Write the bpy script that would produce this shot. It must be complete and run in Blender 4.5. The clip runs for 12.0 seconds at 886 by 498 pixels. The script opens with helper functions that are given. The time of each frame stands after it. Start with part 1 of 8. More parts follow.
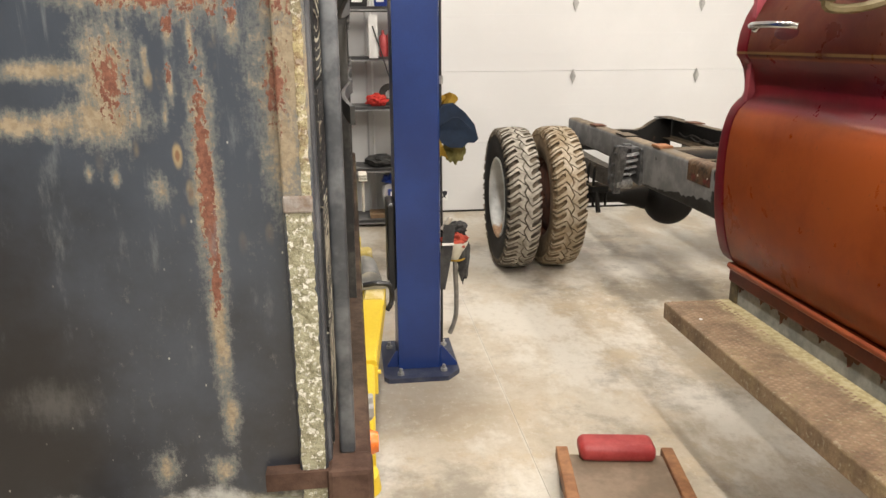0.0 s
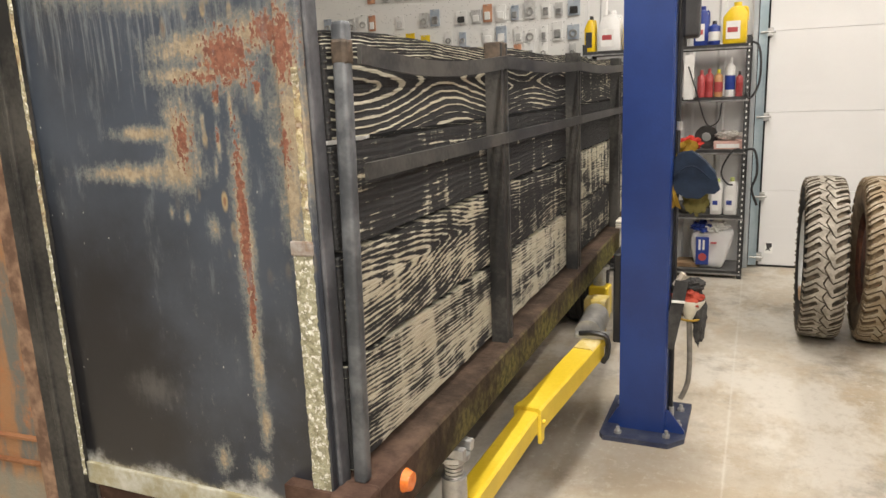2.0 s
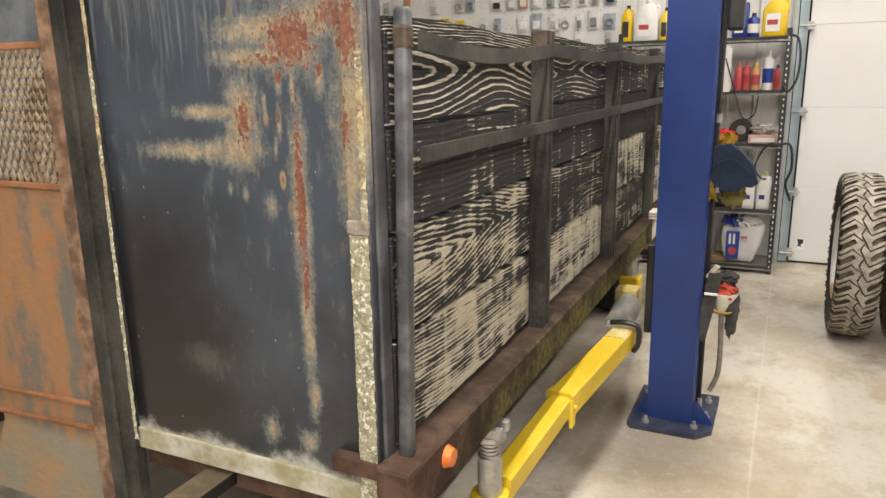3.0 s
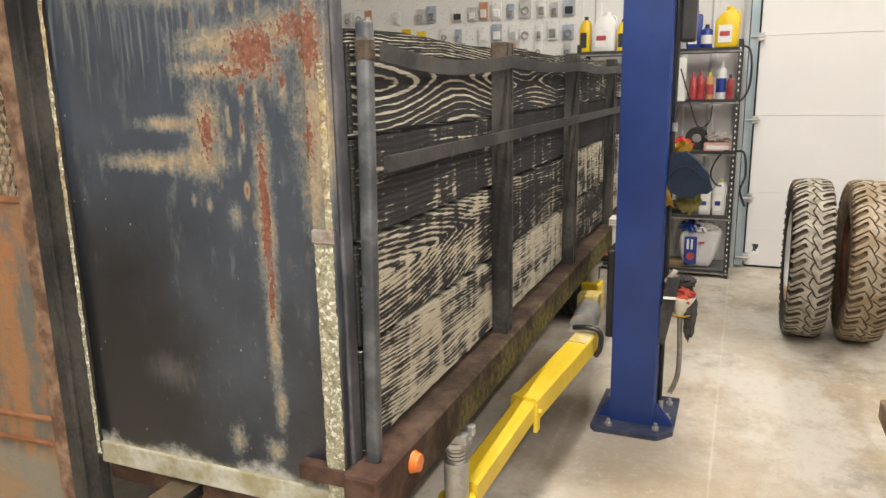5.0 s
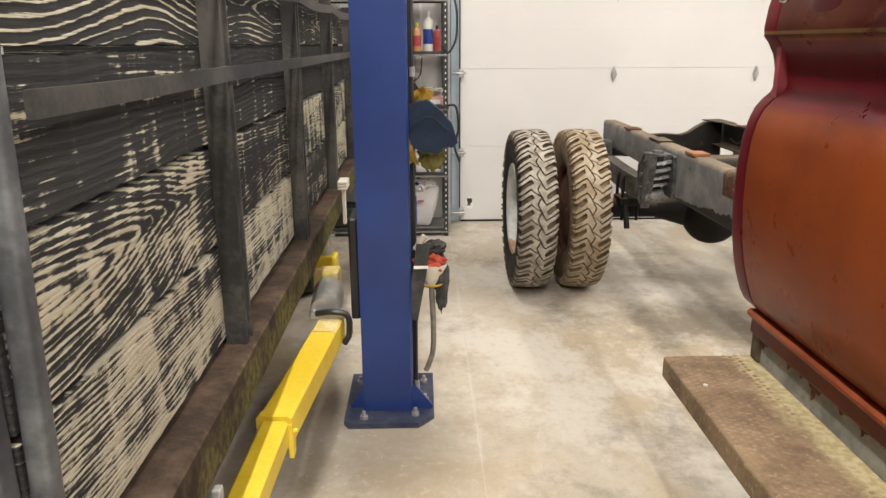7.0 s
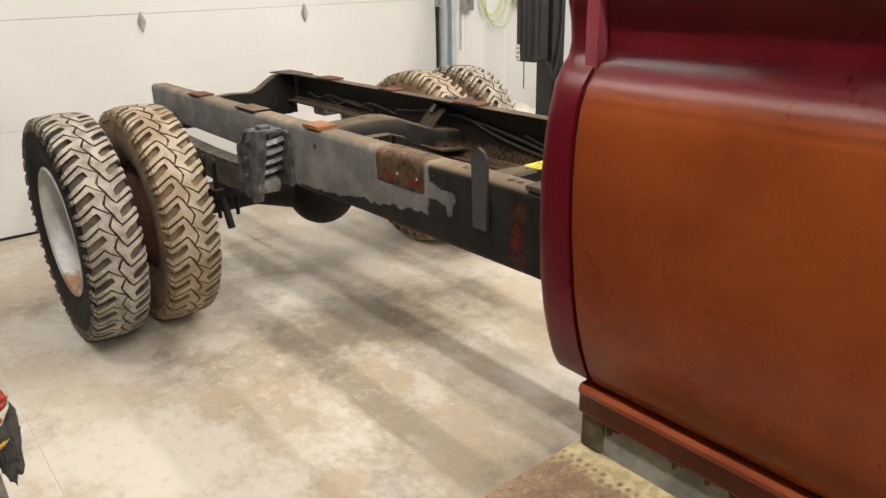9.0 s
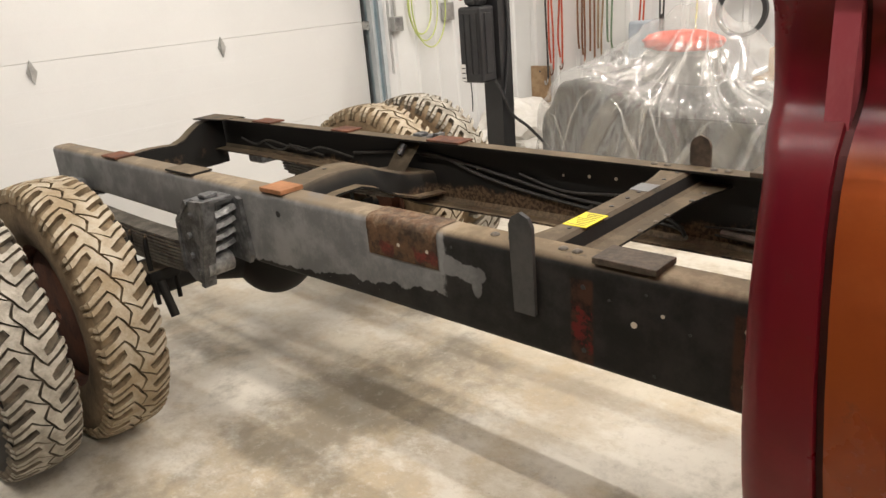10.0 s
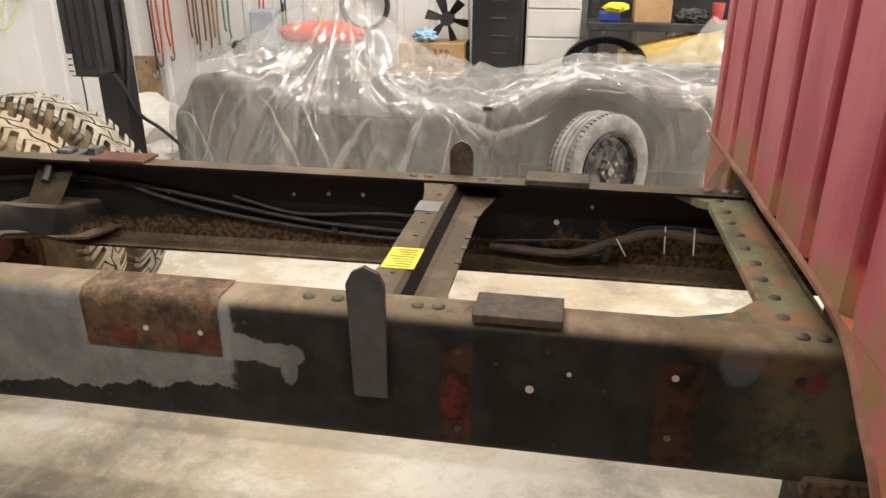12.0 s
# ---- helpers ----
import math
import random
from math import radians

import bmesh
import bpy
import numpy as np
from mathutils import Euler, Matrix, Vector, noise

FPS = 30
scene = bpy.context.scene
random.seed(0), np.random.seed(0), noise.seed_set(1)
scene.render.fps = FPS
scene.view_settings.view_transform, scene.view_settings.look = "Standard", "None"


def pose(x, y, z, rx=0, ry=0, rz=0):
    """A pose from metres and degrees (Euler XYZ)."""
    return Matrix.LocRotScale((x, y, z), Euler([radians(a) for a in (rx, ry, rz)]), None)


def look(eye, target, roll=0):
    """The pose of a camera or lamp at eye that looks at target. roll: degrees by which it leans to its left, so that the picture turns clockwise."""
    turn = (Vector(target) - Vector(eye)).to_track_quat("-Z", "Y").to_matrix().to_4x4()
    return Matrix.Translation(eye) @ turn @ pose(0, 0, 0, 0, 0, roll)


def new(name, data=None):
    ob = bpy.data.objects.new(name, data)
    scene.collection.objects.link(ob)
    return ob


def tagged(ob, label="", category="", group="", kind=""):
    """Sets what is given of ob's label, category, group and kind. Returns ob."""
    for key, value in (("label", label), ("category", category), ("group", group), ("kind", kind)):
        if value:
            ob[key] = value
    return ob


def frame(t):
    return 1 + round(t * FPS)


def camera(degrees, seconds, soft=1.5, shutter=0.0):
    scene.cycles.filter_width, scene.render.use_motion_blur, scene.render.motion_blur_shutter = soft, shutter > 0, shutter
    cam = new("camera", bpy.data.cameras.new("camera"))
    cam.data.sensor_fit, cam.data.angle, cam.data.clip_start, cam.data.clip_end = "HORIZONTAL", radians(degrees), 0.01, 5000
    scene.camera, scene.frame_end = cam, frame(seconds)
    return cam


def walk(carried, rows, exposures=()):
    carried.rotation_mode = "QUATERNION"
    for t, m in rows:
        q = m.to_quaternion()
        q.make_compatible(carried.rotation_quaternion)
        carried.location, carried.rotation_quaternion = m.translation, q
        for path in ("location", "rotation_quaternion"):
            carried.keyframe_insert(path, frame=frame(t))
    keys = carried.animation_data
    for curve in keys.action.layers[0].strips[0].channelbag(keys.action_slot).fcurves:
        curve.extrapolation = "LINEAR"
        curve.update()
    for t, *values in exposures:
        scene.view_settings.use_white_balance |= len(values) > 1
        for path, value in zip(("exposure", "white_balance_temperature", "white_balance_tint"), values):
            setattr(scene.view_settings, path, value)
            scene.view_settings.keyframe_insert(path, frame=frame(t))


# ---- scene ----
cam = camera(62.8, 12.0)
PATH = [
    (0, (1.481, 0.811, 1.489), (1.715, 2.719, 0.937), -0.3),
    (0.5, (1.739, 0.816, 1.524), (1.712, 2.751, 1.02), -1.4),
    (1, (1.905, 0.906, 1.516), (1.662, 2.852, 1.122), -1.8),
    (1.5, (2.03, 0.933, 1.508), (1.496, 2.821, 1.124), -1.7),
    (2, (2.158, 0.891, 1.511), (1.374, 2.68, 1.081), -2.4),
    (2.5, (2.128, 0.865, 1.513), (1.287, 2.62, 1.053), -1.7),
    (3, (2.12, 0.833, 1.514), (1.285, 2.59, 1.049), -1.0),
    (5, (2.132, 0.809, 1.517), (1.385, 2.611, 1.075), -1.1),
    (5.5, (2.128, 0.818, 1.516), (1.463, 2.652, 1.08), -1.0),
    (6, (2.063, 0.848, 1.497), (1.508, 2.705, 1.002), -2.7),
    (6.5, (2.006, 1.041, 1.466), (1.736, 2.966, 0.995), 0.0),
    (6.8, (1.98, 1.163, 1.455), (1.903, 3.11, 1.005), -0.5),
    (7, (1.9, 1.296, 1.426), (1.951, 3.22, 0.88), -0.3),
    (7.5, (1.799, 1.596, 1.411), (2.125, 3.44, 0.711), -1.7),
    (7.7, (1.817, 1.713, 1.406), (2.308, 3.522, 0.709), -1.2),
    (9.3, (1.896, 2.496, 1.445), (3.115, 3.912, 0.73), -1.8),
    (9.5, (1.93, 2.582, 1.451), (3.129, 4.022, 0.75), -3.2),
    (9.8, (1.994, 2.785, 1.443), (3.217, 4.218, 0.771), -4.3),
    (10, (2.01, 2.917, 1.449), (3.36, 4.223, 0.763), -4.9),
    (10.5, (2.082, 3.174, 1.422), (3.606, 4.203, 0.636), -4.4),
    (11, (2.258, 3.332, 1.422), (3.903, 4.145, 0.626), -4.1),
    (11.5, (2.242, 3.45, 1.431), (3.971, 4.057, 0.631), -3.3),
    (12, (2.184, 3.51, 1.432), (4.008, 3.832, 0.677), 0.2),
]
walk(cam, [(t, look(eye, target, roll)) for t, eye, target, roll in PATH])

# ---------------------------------------------------------------- light
world = bpy.data.worlds.new("world")
world.use_nodes = True
scene.world = world
world.node_tree.nodes["Background"].inputs[0].default_value = (1, 0.95, 0.88, 1)
world.node_tree.nodes["Background"].inputs[1].default_value = 0.02

CEILING = 4.1
ROWS = ((1.70, 108.0), (3.75, 56.0), (5.90, 92.0))
TUBES = [(x, y) for x, _ in ROWS for y in (-1.9, 1.4, 4.7)]
for tube_x, tube_watts in ROWS:
    for tube_y, share in ((-1.9, 1.6), (1.4, 1.05), (4.7, 0.85)):
        lamp = bpy.data.lights.new("tube_light", "AREA")
        lamp.shape, lamp.size, lamp.size_y = "RECTANGLE", 0.05, 2.4
        share *= 0.72 if (tube_x < 2 and tube_y > 4) else 1.0
        lamp.energy, lamp.color = tube_watts * share, (1.0, 0.935, 0.86)
        new("tube_light", lamp).matrix_basis = pose(tube_x, tube_y, CEILING - 0.14)


# ---------------------------------------------------------------- material tools
class Mat:
    """A node material on one principled surface, with short calls for its nodes."""

    def __init__(self, name, rough=0.6, metal=0.0, spec=0.5):
        self.m = bpy.data.materials.new(name)
        self.m.use_nodes = True
        self.t = self.m.node_tree
        self.b = self.t.nodes["Principled BSDF"]
        self.b.inputs["Roughness"].default_value = rough
        self.b.inputs["Metallic"].default_value = metal
        self.b.inputs["Specular IOR Level"].default_value = spec
        self.p = self.t.nodes.new("ShaderNodeTexCoord").outputs["Object"]

    def put(self, socket, value):
        if isinstance(value, bpy.types.NodeSocket):
            self.t.links.new(value, socket)
        elif isinstance(value, tuple) and len(value) == 3 and socket.type == "RGBA":
            socket.default_value = (*value, 1)
        else:
            socket.default_value = value

    def scaled(self, sx, sy, sz, shift=None):
        n = self.t.nodes.new("ShaderNodeMapping")
        self.put(n.inputs["Vector"], self.p)
        n.inputs["Scale"].default_value = (sx, sy, sz)
        if shift:
            n.inputs["Location"].default_value = shift
        return n.outputs[0]

    def noise(self, scale, detail=5.0, rough=0.6, vec=None, bend=0.0):
        n = self.t.nodes.new("ShaderNodeTexNoise")
        self.put(n.inputs["Vector"], vec or self.p)
        n.inputs["Scale"].default_value, n.inputs["Detail"].default_value = scale, detail
        n.inputs["Roughness"].default_value, n.inputs["Distortion"].default_value = rough, bend
        return n.outputs[0]

    def cells(self, scale, vec=None, feature="F1"):
        n = self.t.nodes.new("ShaderNodeTexVoronoi")
        n.feature = feature
        self.put(n.inputs["Vector"], vec or self.p)
        n.inputs["Scale"].default_value = scale
        return n.outputs["Distance"]

    def do(self, op, a, b=0.0, c=0.0):
        n = self.t.nodes.new("ShaderNodeMath")
        n.operation = op
        for i, v in enumerate((a, b, c)):
            self.put(n.inputs[i], v)
        return n.outputs[0]

    def axis(self, i):
        n = self.t.nodes.new("ShaderNodeSeparateXYZ")
        self.put(n.inputs[0], self.p)
        return n.outputs[i]

    def step(self, v, lo, hi):
        n = self.t.nodes.new("ShaderNodeMapRange")
        n.interpolation_type = "SMOOTHSTEP"
        self.put(n.inputs["Value"], v)
        n.inputs["From Min"].default_value, n.inputs["From Max"].default_value = lo, hi
        return n.outputs[0]

    def mix(self, f, a, b):
        n = self.t.nodes.new("ShaderNodeMix")
        n.data_type = "RGBA"
        self.put(n.inputs[0], f), self.put(n.inputs[6], a), self.put(n.inputs[7], b)
        return n.outputs[2]

    def spot(self, i, j, ci, cj, ri, rj):
        """1 in the middle of an ellipse on two axes, 0 at its edge, below 0 outside."""
        a = self.do("DIVIDE", self.do("SUBTRACT", self.axis(i), ci), ri)
        b = self.do("DIVIDE", self.do("SUBTRACT", self.axis(j), cj), rj)
        return self.do("SUBTRACT", 1.0, self.do("SQRT", self.do("ADD", self.do("MULTIPLY", a, a), self.do("MULTIPLY", b, b))))

    def most(self, values):
        out = values[0]
        for v in values[1:]:
            out = self.do("MAXIMUM", out, v)
        return out

    def random(self):
        return self.t.nodes.new("ShaderNodeObjectInfo").outputs["Random"]

    def bump(self, height, strength=0.3, depth=0.01):
        n = self.t.nodes.new("ShaderNodeBump")
        n.inputs["Strength"].default_value, n.inputs["Distance"].default_value = strength, depth
        self.put(n.inputs["Height"], height)
        self.t.links.new(n.outputs[0], self.b.inputs["Normal"])

    def done(self, color, rough=None):
        self.put(self.b.inputs["Base Color"], color)
        if rough is not None:
            self.put(self.b.inputs["Roughness"], rough)
        return self.m


def plain(name, a, b, scale=6.0, rough=0.5, metal=0.0, grain=60.0, relief=0.15, spec=0.5):
    """Two tones in soft blotches, with a fine grain and an uneven gloss."""
    k = Mat(name, rough, metal, spec)
    n = k.noise(scale, 6)
    f = k.noise(grain, 3)
    k.bump(k.do("ADD", f, k.do("MULTIPLY", n, 0.5)), relief, 0.003)
    tone = k.step(k.do("ADD", k.do("MULTIPLY", n, 0.8), k.do("MULTIPLY", f, 0.2)), 0.38, 0.64)
    return k.done(k.mix(tone, a, b), k.do("ADD", rough - 0.08, k.do("MULTIPLY", n, 0.16)))


# ---------------------------------------------------------------- materials
def make_floor():
    k = Mat("concrete", 0.4)
    big, mid, fine = k.noise(0.8, 7, 0.65), k.noise(3.6, 9, 0.72), k.noise(70, 4)
    c = k.mix(k.step(big, 0.38, 0.62), (0.41, 0.35, 0.26), (0.54, 0.49, 0.40))
    c = k.mix(k.do("MULTIPLY", k.step(mid, 0.47, 0.60), 0.5), c, (0.47, 0.375, 0.245))
    wash = k.noise(1.7, 9, 0.7, k.scaled(1.0, 0.6, 1.0, (3.1, 1.7, 0)))
    c = k.mix(k.do("MULTIPLY", k.step(wash, 0.46, 0.58), 0.8), c, (0.62, 0.59, 0.525))
    dabs = k.do("MULTIPLY", k.step(k.noise(17, 8, 0.8, k.scaled(1.0, 0.7, 1.0), 0.2), 0.50, 0.62), k.step(k.noise(1.1, 5, 0.6, k.scaled(1, 1, 1, (5.5, 0.4, 0))), 0.54, 0.66))
    c = k.mix(k.do("MULTIPLY", dabs, 0.7), c, (0.66, 0.635, 0.58))
    dirt = k.noise(1.3, 9, 0.72, k.scaled(1.0, 1.0, 1.0, (7.3, 2.2, 0)))
    c = k.mix(k.do("MULTIPLY", k.step(dirt, 0.50, 0.65), 0.7), c, (0.20, 0.175, 0.14))
    # soiling at the column's foot, darkened also for shade under arm and bed
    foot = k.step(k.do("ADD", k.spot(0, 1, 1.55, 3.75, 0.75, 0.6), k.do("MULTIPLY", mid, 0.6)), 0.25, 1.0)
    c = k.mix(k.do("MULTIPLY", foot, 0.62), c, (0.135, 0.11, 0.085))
    oil = k.step(k.do("ADD", k.spot(0, 1, 3.40, 4.85, 0.60, 0.40), k.do("SUBTRACT", k.do("MULTIPLY", k.noise(5, 8, 0.75), 2.4), 1.2)), 0.0, 0.7)
    c = k.mix(k.do("MULTIPLY", oil, 0.6), c, (0.13, 0.11, 0.085))
    gap = k.do("ABSOLUTE", k.do("SUBTRACT", k.axis(0), 2.0953))
    chalked = k.do("MULTIPLY", k.step(k.do("ADD", gap, k.do("MULTIPLY", mid, 0.03)), 0.026, 0.012), 0.6)
    c = k.mix(chalked, c, (0.62, 0.60, 0.54))
    scuff = k.noise(24, 9, 0.8, k.scaled(1.0, 0.8, 1.0, (1.3, 4.1, 0)))
    c = k.mix(k.do("MULTIPLY", k.step(scuff, 0.50, 0.64), 0.24), c, (0.27, 0.225, 0.165))
    c = k.mix(k.do("MULTIPLY", k.step(scuff, 0.47, 0.36), 0.30), c, (0.62, 0.585, 0.51))
    specks = k.step(k.cells(15), 0.07, 0.03)
    c = k.mix(k.do("MULTIPLY", specks, 0.35), c, (0.16, 0.14, 0.12))
    k.bump(k.do("ADD", fine, mid), 0.10, 0.004)
    return k.done(c, k.do("ADD", 0.32, k.do("MULTIPLY", wash, 0.3)))


def make_panel():
    """Slate blue paint, worn through to tan primer and pitted red rust, with runs."""
    k = Mat("rusted_panel", 0.42, 0, 0.60)
    n1, n2, fine = k.noise(9, 8, 0.7), k.noise(46, 6, 0.75), k.noise(150, 3)
    long = k.noise(34, 7, 0.75, k.scaled(2.0, 1.0, 0.5))
    pits = k.noise(95, 4, 0.7, k.scaled(1.25, 1.0, 0.8))
    ragged = k.do("ADD", k.do("SUBTRACT", k.do("MULTIPLY", long, 3.0), 1.5), k.do("SUBTRACT", k.do("MULTIPLY", n2, 2.0), 1.0))
    patches = ((1.18, 1.606, 0.12, 0.030), (1.17, 1.556, 0.12, 0.022), (1.235, 1.585, 0.07, 0.062), (1.105, 1.435, 0.040, 0.085), (1.01, 1.447, 0.10, 0.016),
               (0.95, 1.366, 0.15, 0.022), (1.09, 1.372, 0.055, 0.035), (1.375, 1.58, 0.040, 0.11), (1.385, 1.44, 0.055, 0.13), (1.368, 1.33, 0.030, 0.11),
               (1.30, 1.625, 0.06, 0.04), (1.240, 1.26, 0.020, 0.20), (1.240, 1.01, 0.015, 0.13), (1.02, 1.74, 0.3, 0.05))
    runs = ((1.30, 1.512, 0.013, 0.045), (1.203, 1.505, 0.010, 0.034), (1.236, 1.49, 0.008, 0.06), (1.165, 1.468, 0.008, 0.028), (1.198, 1.428, 0.008, 0.040), (1.146, 1.37, 0.007, 0.024),
            (1.187, 1.378, 0.007, 0.028), (1.17, 1.256, 0.020, 0.028), (1.10, 1.278, 0.010, 0.020), (1.06, 1.288, 0.008, 0.016), (1.123, 0.745, 0.024, 0.045), (1.22, 0.735, 0.03, 0.035), (1.245, 0.85, 0.018, 0.07))
    pitted = ((1.235, 1.588, 0.075, 0.062, 0.0), (1.11, 1.43, 0.035, 0.085, -0.25), (1.240, 1.265, 0.013, 0.20, 0.12), (1.240, 1.09, 0.009, 0.05, 0.2), (1.375, 1.60, 0.045, 0.09, -0.12),
              (1.362, 1.42, 0.030, 0.085, -0.22), (1.30, 1.53, 0.010, 0.018, 0.1), (1.203, 1.516, 0.008, 0.018, 0.1), (1.198, 1.44, 0.006, 0.018, 0.0), (1.18, 1.55, 0.10, 0.02, -0.3), (1.33, 1.63, 0.05, 0.04, -0.05))
    tan = k.do("ADD", k.do("MAXIMUM", k.most([k.spot(0, 2, *s) for s in patches] + [k.do("SUBTRACT", k.spot(0, 2, *s), 0.35) for s in runs]), -0.8), k.do("MULTIPLY", ragged, 0.7))
    red = k.do("ADD", k.do("MAXIMUM", k.most([k.do("ADD", k.spot(0, 2, *s[:4]), s[4]) for s in pitted]), -0.9), k.do("ADD", k.do("MULTIPLY", k.do("SUBTRACT", pits, 0.5), 3.4), k.do("MULTIPLY", ragged, 0.4)))
    tan = k.do("ADD", tan, k.do("SUBTRACT", k.do("MULTIPLY", k.noise(130, 5, 0.75), 1.6), 0.8))
    tan = k.do("SUBTRACT", tan, k.do("MULTIPLY", k.step(k.axis(0), 1.10, 0.84), 0.40))
    # base runs from near black, low left, to blue-grey, high right
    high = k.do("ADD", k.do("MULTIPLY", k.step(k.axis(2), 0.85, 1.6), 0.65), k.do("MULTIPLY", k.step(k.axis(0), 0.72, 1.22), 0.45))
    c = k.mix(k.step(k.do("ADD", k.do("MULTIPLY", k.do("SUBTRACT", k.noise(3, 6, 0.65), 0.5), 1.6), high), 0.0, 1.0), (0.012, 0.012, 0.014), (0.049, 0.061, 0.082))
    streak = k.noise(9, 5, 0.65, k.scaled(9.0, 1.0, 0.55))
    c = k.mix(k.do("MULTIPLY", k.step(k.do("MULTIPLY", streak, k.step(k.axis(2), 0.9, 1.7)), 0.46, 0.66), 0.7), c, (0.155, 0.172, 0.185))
    cloud = k.step(k.do("ADD", k.spot(0, 2, 0.95, 0.885, 0.10, 0.06), k.do("MULTIPLY", ragged, 0.5)), 0.0, 1.1)
    c = k.mix(k.do("MULTIPLY", cloud, 0.45), c, (0.12, 0.12, 0.115))
    c = k.mix(k.do("MULTIPLY", k.step(tan, -0.60, 0.10), 0.75), c, (0.150, 0.158, 0.150))
    c = k.mix(k.do("MULTIPLY", k.step(tan, -0.10, 0.65), 0.88), c, k.mix(k.step(n2, 0.4, 0.6), (0.235, 0.182, 0.112), (0.325, 0.262, 0.172)))
    c = k.mix(k.step(red, 0.22, 0.42), c, k.mix(k.step(n2, 0.4, 0.62), (0.215, 0.088, 0.052), (0.125, 0.042, 0.026)))
    where = k.do("MULTIPLY", k.step(k.axis(0), 1.04, 1.2), k.do("MULTIPLY", k.step(k.axis(2), 1.12, 1.40), k.do("MULTIPLY", k.step(tan, 0.25, -0.1), k.step(k.noise(7, 4, 0.6), 0.42, 0.56))))
    drop = k.cells(15, k.scaled(2.1, 1.0, 0.75))
    c = k.mix(k.do("MULTIPLY", where, k.step(k.do("ADD", drop, k.do("MULTIPLY", n2, 0.12)), 0.36, 0.22)), c, (0.34, 0.26, 0.14))
    c = k.mix(k.do("MULTIPLY", where, k.step(k.do("ADD", drop, k.do("MULTIPLY", pits, 0.14)), 0.21, 0.15)), c, (0.16, 0.065, 0.035))
    smear = k.noise(6, 7, 0.7, k.scaled(3.2, 1.0, 0.9, (2.2, 0, 0.7)))
    c = k.mix(k.do("MULTIPLY", k.step(smear, 0.55, 0.72), k.do("MULTIPLY", k.step(k.axis(2), 0.8, 1.2), 0.45)), c, (0.19, 0.21, 0.22))
    foot = k.step(k.do("ADD", k.axis(2), k.do("MULTIPLY", k.do("SUBTRACT", n1, 0.5), 0.16)), 0.695, 0.655)
    c = k.mix(foot, c, k.mix(k.step(n1, 0.42, 0.6), (0.36, 0.365, 0.345), (0.34, 0.30, 0.16)))
    flecks = k.step(k.cells(34, k.scaled(1.0, 1.0, 0.6)), 0.075, 0.03)
    c = k.mix(k.do("MULTIPLY", flecks, k.step(k.noise(5, 3), 0.45, 0.6)), c, (0.42, 0.42, 0.38))
    k.bump(k.do("ADD", k.do("MULTIPLY", k.step(red, 0.0, 0.4), pits), k.do("MULTIPLY", fine, 0.10)), 0.5, 0.004)
    return k.done(c, k.do("ADD", k.do("ADD", 0.25, k.do("MULTIPLY", n1, 0.16)), k.do("MULTIPLY", k.step(tan, -0.1, 0.3), 0.35)))


